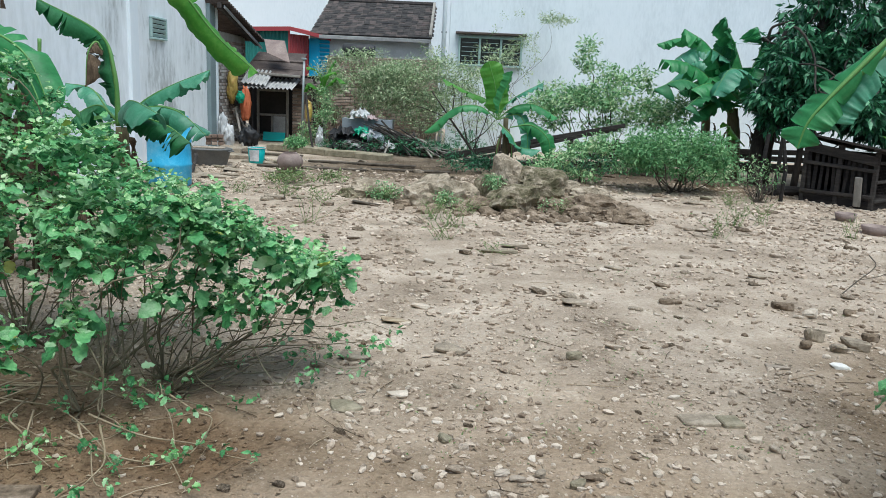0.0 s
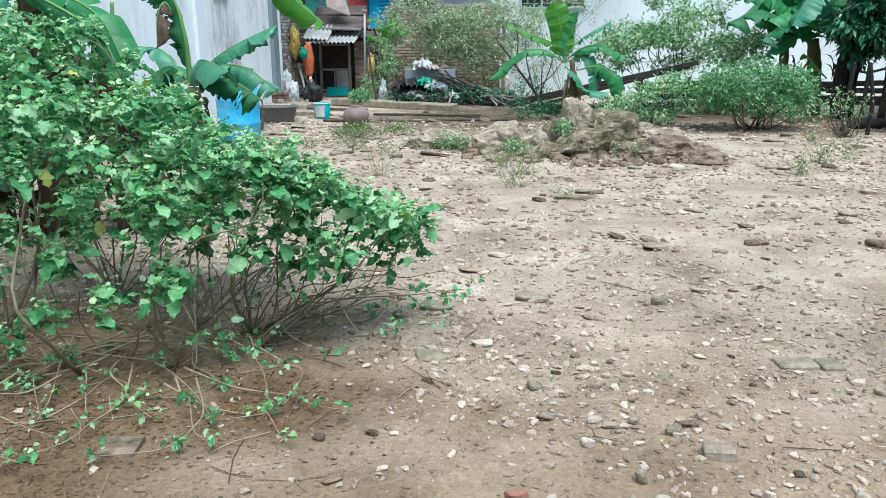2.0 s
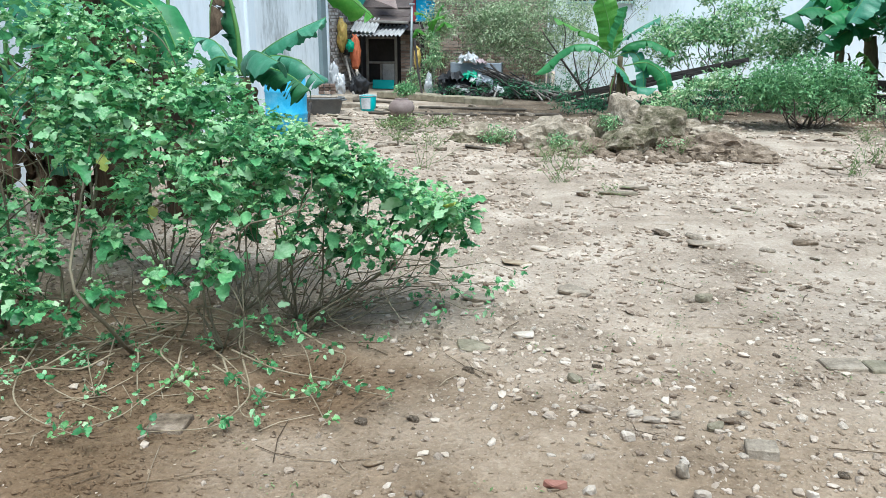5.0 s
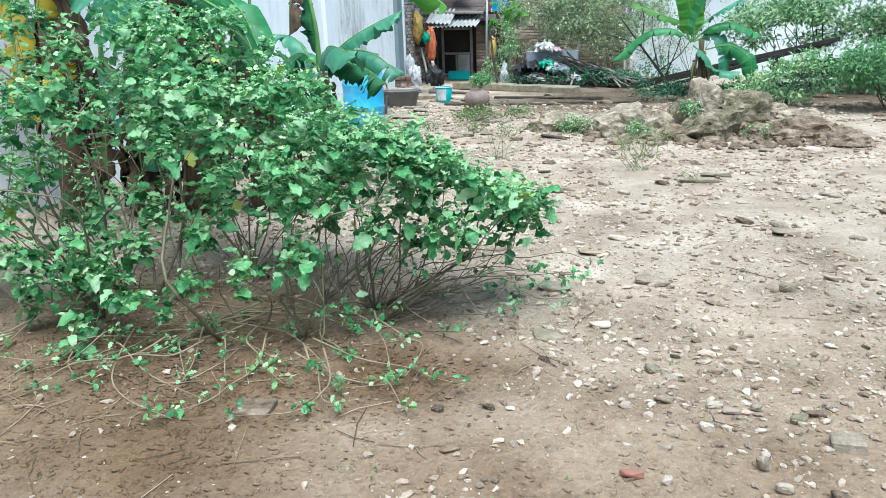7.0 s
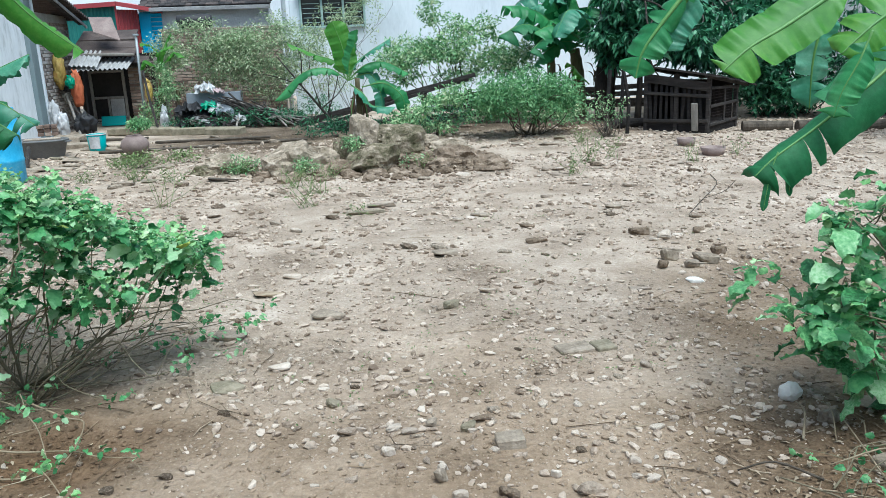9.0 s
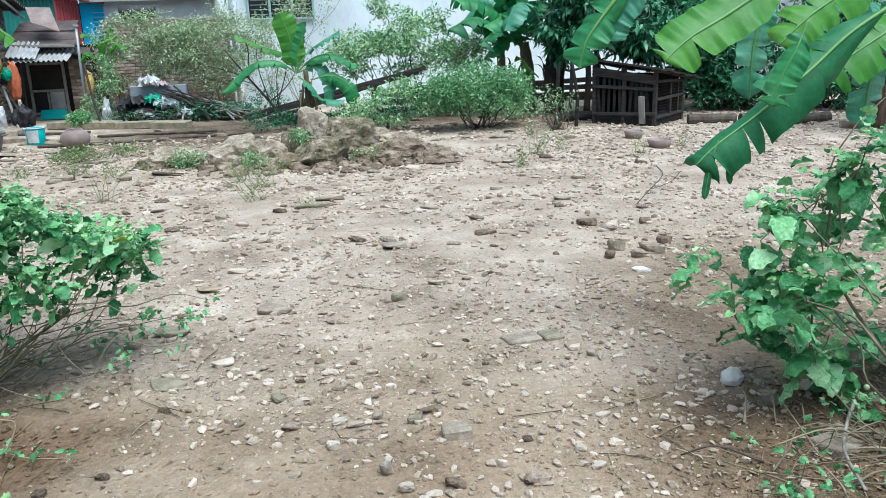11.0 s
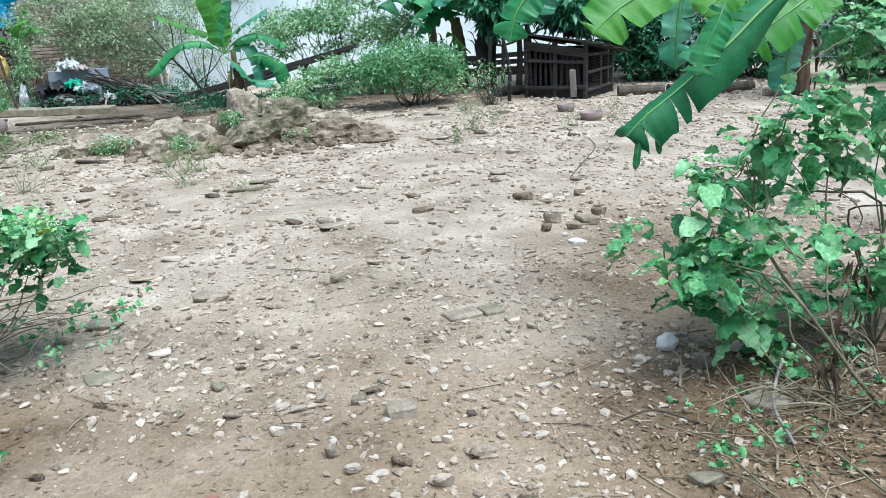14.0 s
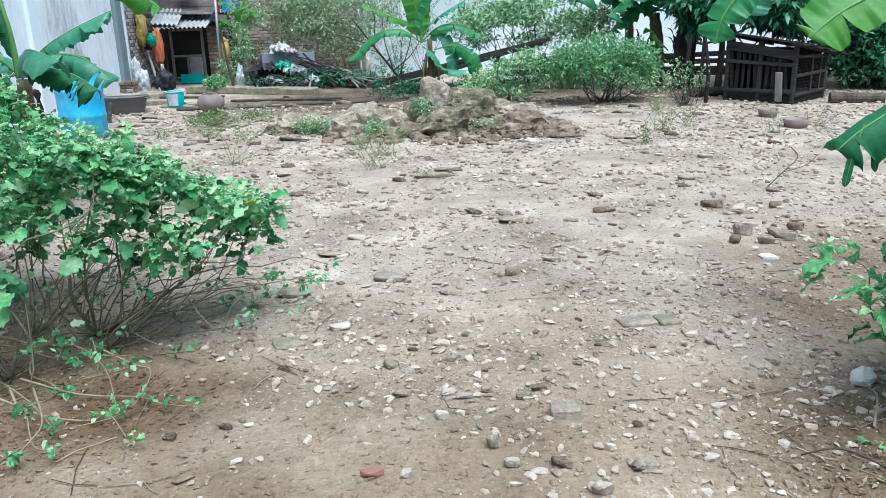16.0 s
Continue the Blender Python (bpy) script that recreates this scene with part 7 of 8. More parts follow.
def heap():
    def boulder(x, y, z, sx, sy, sz, a, block, m, lab, rough=0.16, tilt=0):
        t = thing("boulder", lab, "boulder", (x, y, 0), group="heap of clods")
        part("stone", rock((0, 0, z), (sx, sy, sz), a, int(abs(x) * 71 + y * 37), block, rough, tilt), m, t)

    boulder(-0.12, 9.5, 0.08, 0.37, 0.32, 0.29, 12, 0.2, M_CLAYLUMP, "large rounded clay clod at the heap's end", 0.15, 8)
    boulder(0.25, 9.62, 0.05, 0.22, 0.2, 0.2, 30, 0.2, M_CLAYLUMP, "pale clay clod leaning on the large one", 0.2)
    boulder(0.77, 9.95, 0.3, 0.23, 0.22, 0.3, 14, 0.35, M_CLAYLUMP, "pale upright stone on top of the heap", 0.13, -6)
    boulder(1.2, 9.8, 0.27, 0.31, 0.25, 0.2, -8, 0.8, M_MOSSROCK, "flat-topped mossy stone on the heap", 0.12, 4)
    boulder(0.8, 9.15, 0.12, 0.31, 0.24, 0.2, 10, 0.75, M_MOSSROCK, "dark rugged stone at the heap's front", 0.15, -4)
    boulder(0.5, 9.65, 0.15, 0.15, 0.17, 0.24, 30, 0.5, M_MOSSROCK, "weathered stone wedged in the heap", 0.14, 5)
    boulder(1.5, 9.95, 0.16, 0.2, 0.18, 0.16, 5, 0.5, M_CLAYLUMP, "pale clod of earth in the heap")
    boulder(1.85, 9.75, 0.12, 0.3, 0.2, 0.14, -12, 0.3, M_CLAYLUMP, "pale pinkish clod behind the heap")
    boulder(1.75, 9.1, 0.02, 0.4, 0.3, 0.2, -28, 0.2, M_DARKCLOD, "brown clod of dug earth in the heap", 0.3)
    boulder(2.1, 8.85, -0.02, 0.34, 0.24, 0.15, -35, 0.1, M_DARKCLOD, "brown clod of dug earth in the heap", 0.3)
    boulder(1.25, 9.25, 0.0, 0.34, 0.28, 0.16, 0, 0.2, M_DARKCLOD, "low brown clod in the heap", 0.3)
    boulder(0.45, 9.25, -0.01, 0.24, 0.18, 0.14, 40, 0.3, M_DARKCLOD, "brown clod at the heap's foot", 0.3)
    boulder(0.12, 10.2, 0.08, 0.24, 0.18, 0.18, 25, 0.4, M_CLAYLUMP, "pale clod of earth behind the heap")
    boulder(-0.9, 9.85, 0.05, 0.32, 0.27, 0.19, 0, 0.3, M_CLAYLUMP, "pale stone overgrown with weeds")
    boulder(-1.2, 9.7, 0.0, 0.2, 0.18, 0.12, 20, 0.3, M_MOSSROCK, "small mossy stone among weeds")
    g = np.random.default_rng(77)
    for k in range(24):
        x = g.uniform(-0.3, 2.3)
        y = g.uniform(8.75, 9.6) + 0.25 * abs(x - 0.9) * (x < 0.9)
        q = g.uniform(0.05, 0.13)
        s = thing("clod", "rough brown clod of dug earth", "clod", (x, y, float(ground_height(x, y))), group="small clods of the heap")
        part("lump", lump(Shape(), (0, 0, q * 0.25), (q * 1.3, q, q * 0.75), ICO3, 0.5, 1.7, g.random() * 360, k + 40), M_DARKCLOD if k % 3 else M_CLAYLUMP, s)
    sh = Shape()
    for k in range(260):
        a, r = g.random() * 6.28, g.random() ** 0.6
        x, y = 0.85 + 1.5 * r * math.cos(a), 9.35 + 0.85 * r * math.sin(a)
        s = g.uniform(0.02, 0.09)
        lump(sh, (x, y, float(ground_height(x, y)) + s * 0.2), (s * 1.3, s, s * 0.7), ICO2, 0.4, 1.5, g.random() * 360, k)
    tagged(part("clods", sh, M_DARKCLOD), "crumbled dry clods round the heap", "soil", kind="stuff")


heap()


# ---- stones and litter on the yard ----
def rubble_mesh(size, seed, broken=0.5):
    """An angular broken block: the hull of a knocked-about box, its edges worn."""
    g = np.random.default_rng(seed + 4000)
    h = np.array(size) / 2
    pts = [np.array((a, b, c)) * h * (1 - broken * g.random(3) * np.array((0.75, 0.75, 0.55))) for a in (-1, 1) for b in (-1, 1) for c in (-1, 1)]
    k = 2 + int(9 * broken)
    d = g.normal(size=(k, 3))
    d /= np.linalg.norm(d, axis=1, keepdims=True)
    pts += [p * h * g.uniform(0.85, 1.15) for p in d]
    bm = bmesh.new()
    for p in pts[:] if broken < 0.2 else pts[1:7] + pts[8:]:
        bm.verts.new(p + (0, 0, h[2] * 0.55))
    out = bmesh.ops.convex_hull(bm, input=bm.verts[:])
    bmesh.ops.delete(bm, geom=[v for v in set(out["geom_interior"] + out["geom_unused"]) if isinstance(v, bmesh.types.BMVert)], context="VERTS")
    bmesh.ops.dissolve_limit(bm, angle_limit=0.12, verts=bm.verts[:], edges=bm.edges[:])
    bmesh.ops.bevel(bm, geom=bm.edges[:], offset=min(size) * 0.11, segments=1, affect="EDGES")
    me = bpy.data.meshes.new("stone")
    bm.to_mesh(me)
    bm.free()
    return me


def chunk(x, y, w, d, h, a, m, lab, broken=0.5, tilt=3.0):
    t = thing("rubble_piece", lab, "rubble", (x, y, float(ground_height(x, y))), a, "loose rubble")
    ob = part("stone", rubble_mesh((w * 0.92, d * 0.92, h * 0.78), int(abs(x * 100) + y * 1000), broken), m, t)
    ob.rotation_euler = (radians(tilt) * math.sin(x * 9), radians(tilt) * math.sin(y * 7), 0)


chunk(0.92, 5.12, 0.2, 0.15, 0.06, 8, M_CONC, "flat broken concrete piece on the soil", 0.3)
chunk(0.75, 4.02, 0.14, 0.07, 0.07, 35, M_MOSSY, "mossy brick fragment tilted on the soil", 0.65, 10)
chunk(0.08, 4.03, 0.21, 0.14, 0.08, -8, M_CONC, "jagged concrete chunk on the soil", 0.95)
chunk(-0.44, 3.9, 0.2, 0.14, 0.06, -10, M_CONC, "flat concrete fragment on the soil", 0.65)
chunk(-0.61, 3.74, 0.1, 0.09, 0.07, 30, M_CONC, "angular stone beside the bush", 1.00)
chunk(-0.17, 3.38, 0.13, 0.08, 0.05, 20, M_PALE, "pale broken stone on the soil", 0.85)
chunk(-0.4, 3.24, 0.2, 0.17, 0.035, 30, M_MOSSY, "flat greenish stone on the soil", 0.65)
chunk(0.05, 2.94, 0.1, 0.08, 0.05, 40, M_MOSSY, "tilted mossy fragment on the soil", 0.95, 14)
chunk(0.42, 2.66, 0.08, 0.05, 0.06, 60, M_CONC, "small upright fragment on the soil", 1.00, 12)
chunk(0.55, 2.6, 0.085, 0.05, 0.055, 40, M_MOSSY, "mossy fragment on the soil", 0.95)
chunk(0.62, 2.66, 0.11, 0.05, 0.045, 8, M_DARKCLOD, "dark brown clod on the soil", 0.85)
chunk(0.68, 2.46, 0.12, 0.09, 0.065, -5, M_CONC, "grey half brick on the soil", 0.12)
chunk(0.23, 2.48, 0.065, 0.06, 0.065, 15, M_PALE, "pale pinkish cube of mortar on the soil", 0.65)
chunk(0.39, 2.27, 0.075, 0.05, 0.08, 50, M_CONC, "grey angular stone on the soil", 0.95, 12)
chunk(0.43, 2.15, 0.065, 0.055, 0.055, 20, M_PALE, "pale angular stone on the soil", 0.85)
chunk(0.59, 2.13, 0.075, 0.06, 0.06, 10, M_DARKCLOD, "small brown block on the soil", 0.3)
chunk(0.68, 1.98, 0.085, 0.07, 0.085, 30, M_STONE_P, "upright grey stone on the soil", 0.85)
chunk(0.85, 2.1, 0.11, 0.08, 0.065, 15, M_STONE_P, "angular grey rock on the soil", 0.95)
chunk(0.51, 2.1, 0.07, 0.045, 0.03, 25, M_PALE, "flat white chip on the soil", 0.95)
chunk(0.27, 2.66, 0.09, 0.05, 0.04, 30, M_PALE, "pale chip in the gravel strip", 0.95)
chunk(0.1, 2.66, 0.1, 0.05, 0.05, 15, M_STONE_P, "grey chip in the gravel strip", 0.95)
chunk(0.33, 2.62, 0.08, 0.05, 0.035, 10, M_PALE, "flat pale chip in the gravel strip", 0.85)
chunk(0.78, 2.22, 0.05, 0.035, 0.05, 10, M_PALE, "small pale stone on the soil", 0.85)
chunk(1.07, 2.24, 0.06, 0.05, 0.04, 10, M_PALE, "small pale stone on the soil", 0.85)
chunk(1.09, 2.12, 0.08, 0.045, 0.03, 40, M_PALE, "flat pale chip on the soil", 0.85)
chunk(-1.45, 2.4, 0.16, 0.14, 0.04, 3, M_DARKCLOD, "square paving brick sunk in the soil", 0.08, 1)
chunk(-0.02, 2.15, 0.085, 0.055, 0.045, 35, M_TERRACOTTA, "red terracotta brick chip on the soil", 0.35)
chunk(-0.62, 2.2, 0.09, 0.06, 0.03, 50, M_LITTER, "thin tan shard on the soil", 0.75)
chunk(1.93, 2.02, 0.15, 0.14, 0.04, 12, M_CONC, "square paving tile under the bush", 0.1, 2)
chunk(1.44, 1.7, 0.12, 0.08, 0.05, 5, M_MOSSY, "mossy brick at the bush's foot", 0.3)
chunk(1.9, 2.36, 0.1, 0.09, 0.09, 30, M_CONC, "broken concrete block on the soil", 0.75)
chunk(2.16, 2.42, 0.2, 0.14, 0.05, -10, M_PALE, "pale flat stone under the bush", 0.65)
chunk(2.34, 4.6, 0.15, 0.11, 0.14, 10, M_CONC, "concrete lump in a row of rubble", 0.85)
chunk(2.55, 4.5, 0.21, 0.14, 0.12, -8, M_CONC, "concrete lump in a row of rubble", 0.65)
chunk(2.4, 4.43, 0.15, 0.11, 0.1, 22, M_CONC, "broken grey lump in a row of rubble", 0.85)
chunk(2.22, 4.46, 0.12, 0.09, 0.09, 42, M_DARKCLOD, "dark brown clod in a row of rubble", 0.85)
chunk(2.72, 4.66, 0.13, 0.1, 0.1, 5, M_DARKCLOD, "brown clod in a row of rubble", 0.85)
chunk(2.45, 5.3, 0.22, 0.13, 0.1, 5, M_DARKCLOD, "flat brown clod on the soil", 0.75)
chunk(2.55, 5.12, 0.17, 0.12, 0.1, 50, M_PALE, "pale rubble piece on the soil", 0.85)
chunk(2.85, 5.2, 0.13, 0.09, 0.08, 20, M_DARKCLOD, "brown clod on the soil", 0.85)
chunk(2.27, 4.12, 0.14, 0.1, 0.05, 0, M_CHALK, "crumpled white paper-like scrap on the soil", 1.00)
chunk(1.88, 4.04, 0.14, 0.08, 0.02, 0, M_PALE, "flush pale tile in the soil", 0.2, 1)
chunk(-0.26, 4.57, 0.22, 0.14, 0.04, 8, M_LITTER, "flat yellow-brown tile piece on the soil", 0.3)
chunk(1.01, 4.21, 0.13, 0.08, 0.05, -5, M_STONE_P, "grey stone on the soil", 0.65)
chunk(1.62, 5.25, 0.22, 0.12, 0.06, 10, M_DARKCLOD, "broken reddish clod on the soil", 0.85)
chunk(1.7, 5.77, 0.16, 0.09, 0.05, 5, M_DARKCLOD, "flat brown clod on the soil", 0.75)
chunk(0.97, 7.2, 0.24, 0.12, 0.06, 5, M_CONC, "flat rubble piece on the soil", 0.65)
chunk(0.5, 6.75, 0.4, 0.1, 0.05, 12, M_MOSSY, "long flat shard on the soil", 0.3)
chunk(0.66, 7.0, 0.3, 0.14, 0.06, 12, M_CONC, "flat rubble slab on the soil", 0.3)
chunk(1.43, 6.28, 0.2, 0.12, 0.05, -10, M_CONC, "flat rubble piece on the soil", 0.75)
chunk(2.59, 6.2, 0.2, 0.12, 0.06, -12, M_CONC, "flat rubble piece on the soil", 0.75)
chunk(-0.13, 4.92, 0.16, 0.08, 0.05, 0, M_STONE_P, "flat grey stone on the soil", 0.75)
chunk(-0.69, 5.9, 0.3, 0.16, 0.06, 0, M_CONC, "flat rubble piece by the bush", 0.65)
chunk(1.44, 2.98, 0.06, 0.05, 0.05, 0, M_PALE, "small pale stone on the soil", 0.85)
chunk(-0.95, 9.2, 0.4, 0.18, 0.05, -6, M_BARK, "dark flat board at the heap's edge", 0.2)
chunk(-3.35, 11.2, 0.7, 0.5, 0.06, -6, M_CONC, "cracked paving slab by the drum", 0.3, 1)
chunk(-3.2, 12.0, 0.6, 0.4, 0.06, 5, M_CONC, "cracked paving slab by the drum", 0.3, 1)
chunk(-2.7, 12.0, 0.4, 0.3, 0.05, 15, M_CONC, "cracked paving slab by the drum", 0.3, 1)
chunk(-3.6, 13.7, 0.7, 0.4, 0.12, 0, M_CONC, "concrete step by the house corner", 0.12, 1)
chunk(-4.15, 14.9, 0.6, 0.7, 0.16, 0, M_CONC, "concrete step by the house corner", 0.12, 1)
chunk(3.45, 10.6, 0.5, 0.2, 0.08, 5, M_CONC, "flat grey rubble at the bush's foot", 0.75)
chunk(3.0, 10.7, 0.3, 0.2, 0.07, -12, M_CONC, "flat grey rubble at the bush's foot", 0.75)
chunk(8.1, 9.2, 0.4, 0.25, 0.2, 10, M_CONC, "concrete block at the yard's end", 0.2)
chunk(7.6, 7.7, 0.35, 0.2, 0.05, -20, M_PALE, "white slab lying at the yard's end", 0.2)
for x, w in ((1.21, 0.17), (1.355, 0.1)):
    s = thing("paving_brick", "flat greenish brick set flush in the soil", "brick", (x, 3.27, float(ground_height(x, 3.27))), 7, "flush bricks")
    part("brick", box(Shape(), (0, 0, 0.006), (w, 0.11, 0.03), ch=0.006), M_MOSSY if w < 0.12 else M_CONC, s)

g_flat = np.random.default_rng(91)
FLAT = [rubble_mesh((1.0, g_flat.uniform(0.5, 0.85), g_flat.uniform(0.3, 0.6)), 700 + k, 0.8) for k in range(18)]


def loose_stones(name, label, group, count, x0, x1, y0, y1, lo, hi, mats, thin=1.0):
    """Broken stones strewn over a stretch of the yard; each is a thing."""
    shared = {}
    for k in range(count):
        x, y = g_flat.uniform(x0, x1), g_flat.uniform(y0, y1)
        q = lo + (hi - lo) * g_flat.random() ** 2.2
        key = (int(g_flat.integers(0, len(FLAT))), int(g_flat.integers(0, len(mats))))
        if key not in shared:
            shared[key] = FLAT[key[0]].copy()
            shared[key].materials.append(mats[key[1]])
        ob = new(name, shared[key])
        ob.matrix_basis = pose(x, y, float(ground_height(x, y)) - 0.004, g_flat.normal() * 4, g_flat.normal() * 4, g_flat.uniform(-40, 40)) @ Matrix.Diagonal((q, q, q * thin, 1))
        tagged(ob, label, "stone", group)


loose_stones("paving_fragment", "broken flat paving fragment in weedy soil", "broken paving", 46, -3.9, -1.1, 9.3, 13.4, 0.14, 0.45, (M_MOSSY, M_CONC, M_CONC), 0.35)
loose_stones("flat_stone", "flat grey stone chip on the far soil", "flat stone chips", 150, -1.2, 4.6, 4.9, 8.9, 0.05, 0.18, (M_CONC, M_STONE_P, M_STONE_P, M_PALE, M_DARKCLOD), 0.6)
loose_stones("broken_stone", "small angular broken stone on the soil", "broken stones", 110, -0.9, 2.6, 2.3, 5.0, 0.025, 0.075, (M_STONE_P, M_CONC, M_PALE, M_DARKCLOD, M_STONE_P), 0.9)
loose_stones("rubble_shard", "flat shard of rubble round the heap", "rubble shards", 50, -2.6, 4.8, 8.0, 10.4, 0.08, 0.22, (M_CONC, M_STONE_P), 0.6)
loose_stones("rubble_shard", "dirty shard of rubble in the darker soil", "rubble shards", 70, -2.6, 4.6, 10.6, 14.3, 0.08, 0.3, (M_MOSSY, M_DARKCLOD, M_BARK, M_CONC), 0.6)
ws = thing("plaster_lump", "white chalky lump on the soil", "rubble", (1.87, 2.56, float(ground_height(1.87, 2.56))))
part("stone", lump(Shape(), (0, 0, 0.03), (0.05, 0.042, 0.04), ICO3, 0.16, 1.5, 20, 9), M_CHALK, ws)
root = thing("rotting_log", "grey rotting log under the bush", "log", (2.38, 1.7, 0.0), 34)
bark = spline([(-0.75, 0.02, 0.03), (-0.35, -0.02, 0.045), (0, 0.02, 0.06), (0.3, 0, 0.09), (0.5, 0.02, 0.13)], 22)
part("log", tube(Shape(), bark, 0.042 + 0.007 * np.sin(np.arange(22) * 0.9) + 0.003 * np.sin(np.arange(22) * 3.1), 11), M_BARK, root)
part("stub", tube(Shape(), [(0.05, 0.03, 0.08), (0.0, 0.08, 0.16), (-0.02, 0.1, 0.2)], (0.022, 0.016, 0.01), 7), M_GREYWOOD, root)
bone = thing("peeled_stick", "pale peeled stick on the litter", "stick", (1.88, 1.9, 0.02), 62)
part("stick", tube(Shape(), spline([(-0.2, 0, 0.0), (0, 0.02, 0.02), (0.16, -0.02, 0.05), (0.22, -0.05, 0.09)], 10), 0.006, 7), M_GREYWOOD, bone, smooth=True)
tw = thing("bare_branch", "bare dead branch lying on the yard", "branch", (3.25, 5.9, 0.01), 40)
part("branch", tube(Shape(), spline([(-0.25, 0, 0.0), (0.05, 0.02, 0.06), (0.32, 0, 0.16), (0.42, 0.1, 0.22)], 10), 0.005, 5), M_BARK, tw)
part("twig", tube(Shape(), spline([(0.1, 0.02, 0.07), (0.25, -0.1, 0.12), (0.34, -0.15, 0.2)], 6), 0.003, 5), M_BARK, tw)


def pebbles():
    """Single stones near the walk, and the countless rest as one mesh."""
    g = np.random.default_rng(5)
    kinds = []
    for k in range(14):
        sh = lump(Shape(), (0, 0, 0), (1.0, g.uniform(0.6, 0.95), g.uniform(0.35, 0.75)), (ICO_V, ICO_F), 0.5, 1.4, 0, k * 3)
        kinds.append((sh.v[0] + 0.1 * g.normal(size=(12, 3)), ICO_F))
    gravel = thing("loose_gravel", "loose angular gravel scattered over the trodden soil", "gravel", (0, 0, 0))
    meshes = {}
    n = 0
    while n < 290:
        x, y = g.uniform(-1.2, 2.2), g.uniform(1.45, 3.6)
        if g.random() > 0.35 + 0.65 * math.exp(-((x - 0.35 - 0.1 * (y - 2)) / 0.55) ** 2):
            continue
        k = int(g.integers(0, 14))
        pale = g.random() < 0.12
        key = (k, pale)
        if key not in meshes:
            meshes[key] = Shape().add(*kinds[k]).mesh("stone")
            meshes[key].materials.append(M_PALE if pale else M_STONE_P)
        s = 0.008 + 0.017 * g.random() ** 2.5
        ob = part("stone", meshes[key], M_PALE, gravel)
        ob.matrix_basis = Matrix.Translation((x, y, float(ground_height(x, y)) + s * 0.25)) @ Euler((g.normal() * 0.3, g.normal() * 0.3, g.random() * 6.28)).to_matrix().to_4x4() @ Matrix.Scale(s, 4)
        n += 1
    N = 54000
    y = 1.3 + 11.5 * g.random(N) ** 1.25 - 1.4 * g.random(N) ** 4
    x = g.uniform(-1, 1, N) * (1.4 + 0.62 * y) + 0.12 * y
    back = g.random(N) < 0.09
    y = np.where(back, 1.9 - 5.0 * g.random(N) ** 1.3, y)
    keep = (x > -4.4) & (vnoise(x * 1.4, y * 1.4, 9) + 0.3 * g.random(N) > 0.36)
    keep &= (((x + 2.1) / 1.6) ** 2 + ((y - 2.6) / 1.1) ** 2 > 1) | (g.random(N) < 0.05)
    keep &= (((x - 2.2) / 0.9) ** 2 + ((y - 1.7) / 0.6) ** 2 > 1) | (g.random(N) < 0.25)
    x, y = x[keep], y[keep]
    N = len(x)
    s = (0.0036 + 0.0145 * g.random(N) ** 4) * (1 + 0.12 * np.maximum(y, 1.0))
    flat = g.uniform(0.65, 1.2, N)
    z = ground_height(x, y) + s * 0.3
    a = g.random(N) * 6.28
    R = np.zeros((N, 3, 3))
    long = g.uniform(0.9, 1.35, N)
    R[:, 0, 0], R[:, 0, 1], R[:, 1, 0], R[:, 1, 1], R[:, 2, 2] = np.cos(a) * long, -np.sin(a), np.sin(a) * long, np.cos(a), flat
    which = g.integers(0, 14, N)
    sh = Shape()
    for k in range(14):
        m = which == k
        scatter(sh, kinds[k], np.stack([x, y, z], -1)[m], R[m], s[m])
    tagged(part("grit", sh, M_STONE, gravel), kind="stuff")
    n = 4500
    a, r = g.random(n) * 6.28, g.random(n) ** 0.7
    x, y = -1.85 + 1.35 * r * np.cos(a), 2.5 + 0.75 * r * np.sin(a)
    s = 0.003 + 0.013 * g.random(n) ** 4
    R = np.tile(np.eye(3), (n, 1, 1)) * g.uniform(0.7, 1.2, (n, 1, 3))
    sh = Shape()
    which = g.integers(0, 14, n)
    for k in range(14):
        m = which == k
        scatter(sh, kinds[k], np.stack([x, y, ground_height(x, y) + s * 0.3], -1)[m], R[m], s[m])
    tagged(part("dug_crumbs", sh, M_SOIL, gravel, "loose crumbs of scratched earth"), kind="stuff")
    n = 12000
    x, y = g.uniform(-3.2, 2.9, n), 1.45 + 2.5 * g.random(n) ** 1.2 - 1.5 * g.random(n) ** 4
    keep = vnoise(x * 2.1, y * 2.1, 12) + 0.3 * g.random(n) > 0.5
    x, y = x[keep], y[keep]
    n = len(x)
    s = 0.004 + 0.011 * g.random(n) ** 3
    a = g.random(n) * 6.28
    R = np.zeros((n, 3, 3))
    R[:, 0, 0], R[:, 0, 1], R[:, 1, 0], R[:, 1, 1], R[:, 2, 2] = np.cos(a) * 1.2, -np.sin(a), np.sin(a) * 1.2, np.cos(a), g.uniform(0.6, 1.1, n)
    which = g.integers(0, 14, n)
    sh = Shape()
    for k in range(14):
        m = which == k
        scatter(sh, kinds[k], np.stack([x, y, ground_height(x, y) + s * 0.2], -1)[m], R[m], s[m])
    tagged(part("crumbs", sh, M_SOIL, gravel, "crumbs of the same brown soil"), kind="stuff")


pebbles()


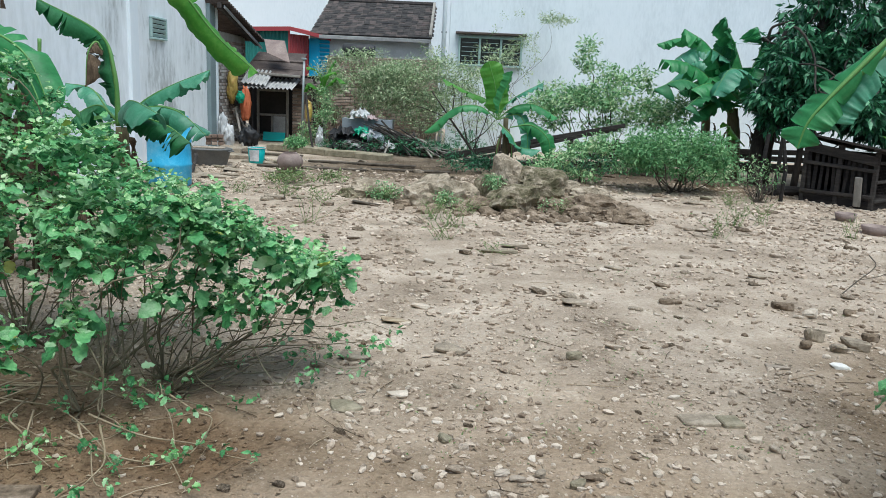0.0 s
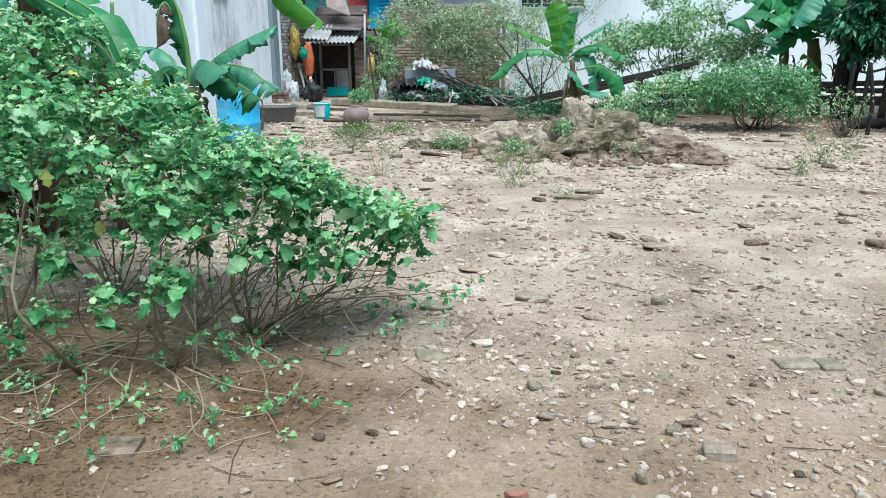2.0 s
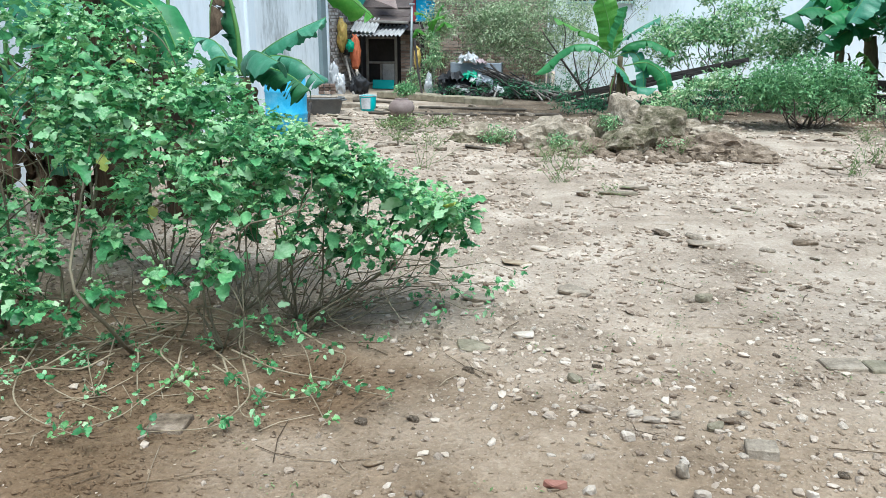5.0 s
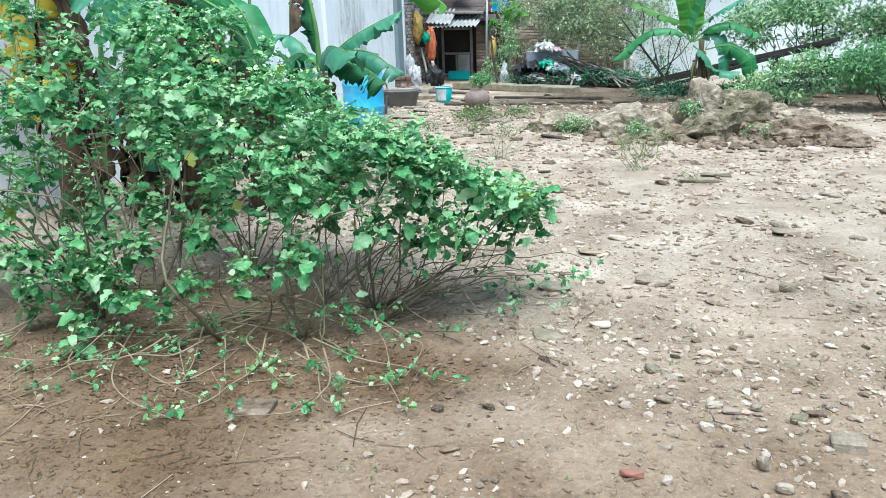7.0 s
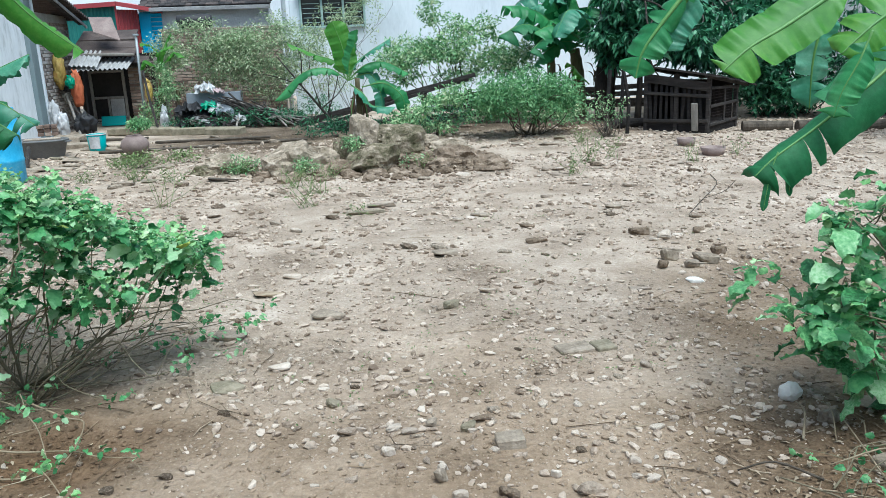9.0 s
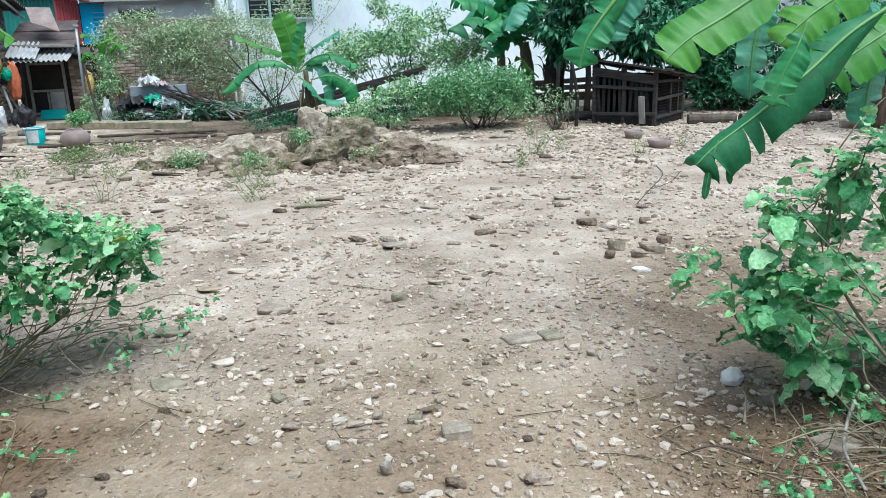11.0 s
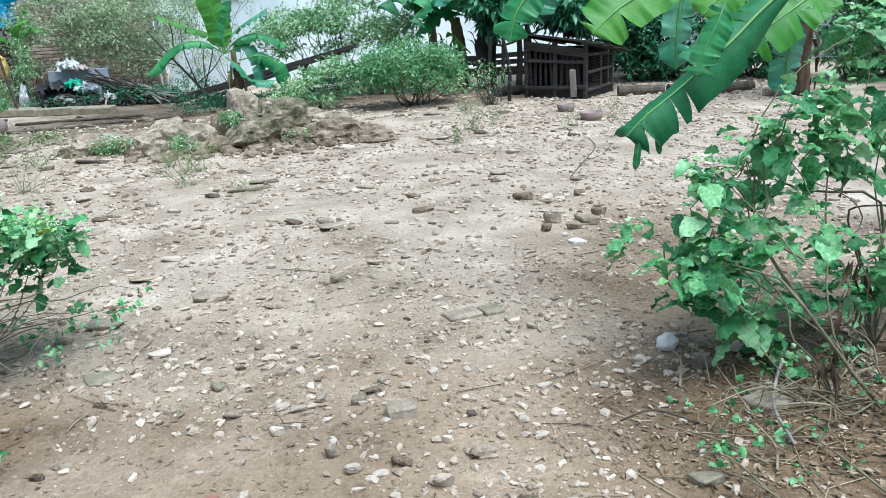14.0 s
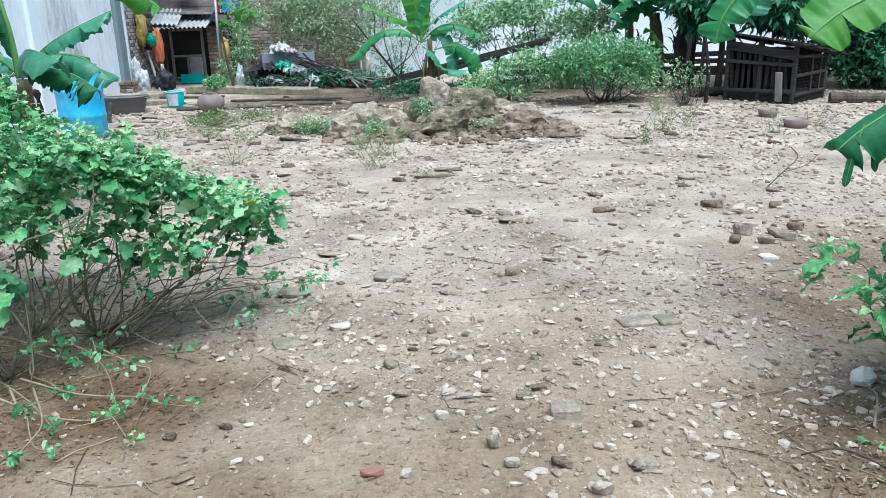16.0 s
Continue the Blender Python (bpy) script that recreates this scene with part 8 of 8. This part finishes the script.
def litter():
    g = np.random.default_rng(6)
    sh = Shape()
    areas = ((-2.2, 3.2, 1.3, 0.9, 900), (2.15, 1.85, 0.7, 0.55, 1900), (-1.0, 3.0, 0.8, 0.8, 250), (1.0, 4.0, 2.5, 2.5, 120), (-3.4, 5.2, 1.0, 0.8, 500), (7.5, 10.2, 1.5, 1.0, 300), (-0.6, 13.2, 2.6, 1.3, 2600), (1.6, 13.0, 2.2, 1.0, 1800), (4.6, 12.4, 1.2, 0.8, 900), (-2.2, 11.3, 1.6, 1.2, 500), (4.0, 11.4, 1.6, 0.5, 400))
    for cx, cy, rx, ry, n in areas:
        p = np.stack([cx + rx * g.normal(size=n) * 0.6, cy + ry * g.normal(size=n) * 0.6, np.zeros(n)], -1)
        p[:, 2] = ground_height(p[:, 0], p[:, 1]) + 0.008
        d = g.normal(size=(n, 3)) * (1, 1, 0.15)
        scatter(sh, BLADE, p, frames_for(d, 0.25, g), g.uniform(0.012, 0.038, n))
    for cx, cy, rx, ry, n in ((-2.0, 2.8, 1.1, 0.8, 120), (2.1, 1.85, 0.7, 0.5, 130), (0.6, 3.5, 2.0, 2.0, 25), (-1.0, 13.0, 2.0, 1.0, 60)):
        for _ in range(n):
            c = np.array((cx + rx * g.normal() * 0.6, cy + ry * g.normal() * 0.6))
            a, l = g.random() * 3.14, g.uniform(0.04, 0.16)
            q = [c - l * np.array((math.cos(a), math.sin(a))), c + g.normal(size=2) * 0.015, c + l * np.array((math.cos(a), math.sin(a)))]
            tube(sh, [(u[0], u[1], float(ground_height(u[0], u[1])) + 0.007) for u in q], 0.002, 4)
    tagged(part("leaf_litter", sh, M_LITTER), "dry leaves and broken twigs on the soil", "litter", kind="stuff")
    sh = Shape()
    n = 700
    x, y = g.uniform(-1.5, 2.8, n), g.uniform(1.6, 6.5, n)
    k = vnoise(x * 1.3, y * 1.3, 33) > 0.55
    c = np.stack([x, y, ground_height(x, y) + 0.006], -1)[k]
    c = np.repeat(c, 4, 0) + g.normal(size=(len(c) * 4, 3)) * (0.02, 0.02, 0.002)
    scatter(sh, BLADE, c, frames_for(g.normal(size=c.shape) * (1, 1, 0.3) + (0, 0, 0.25), 0.4, g), g.uniform(0.01, 0.024, len(c)))
    tagged(part("sprouts", sh, M_GRASS), "tiny green sprouts dotted over the soil", "grass", kind="stuff")


litter()
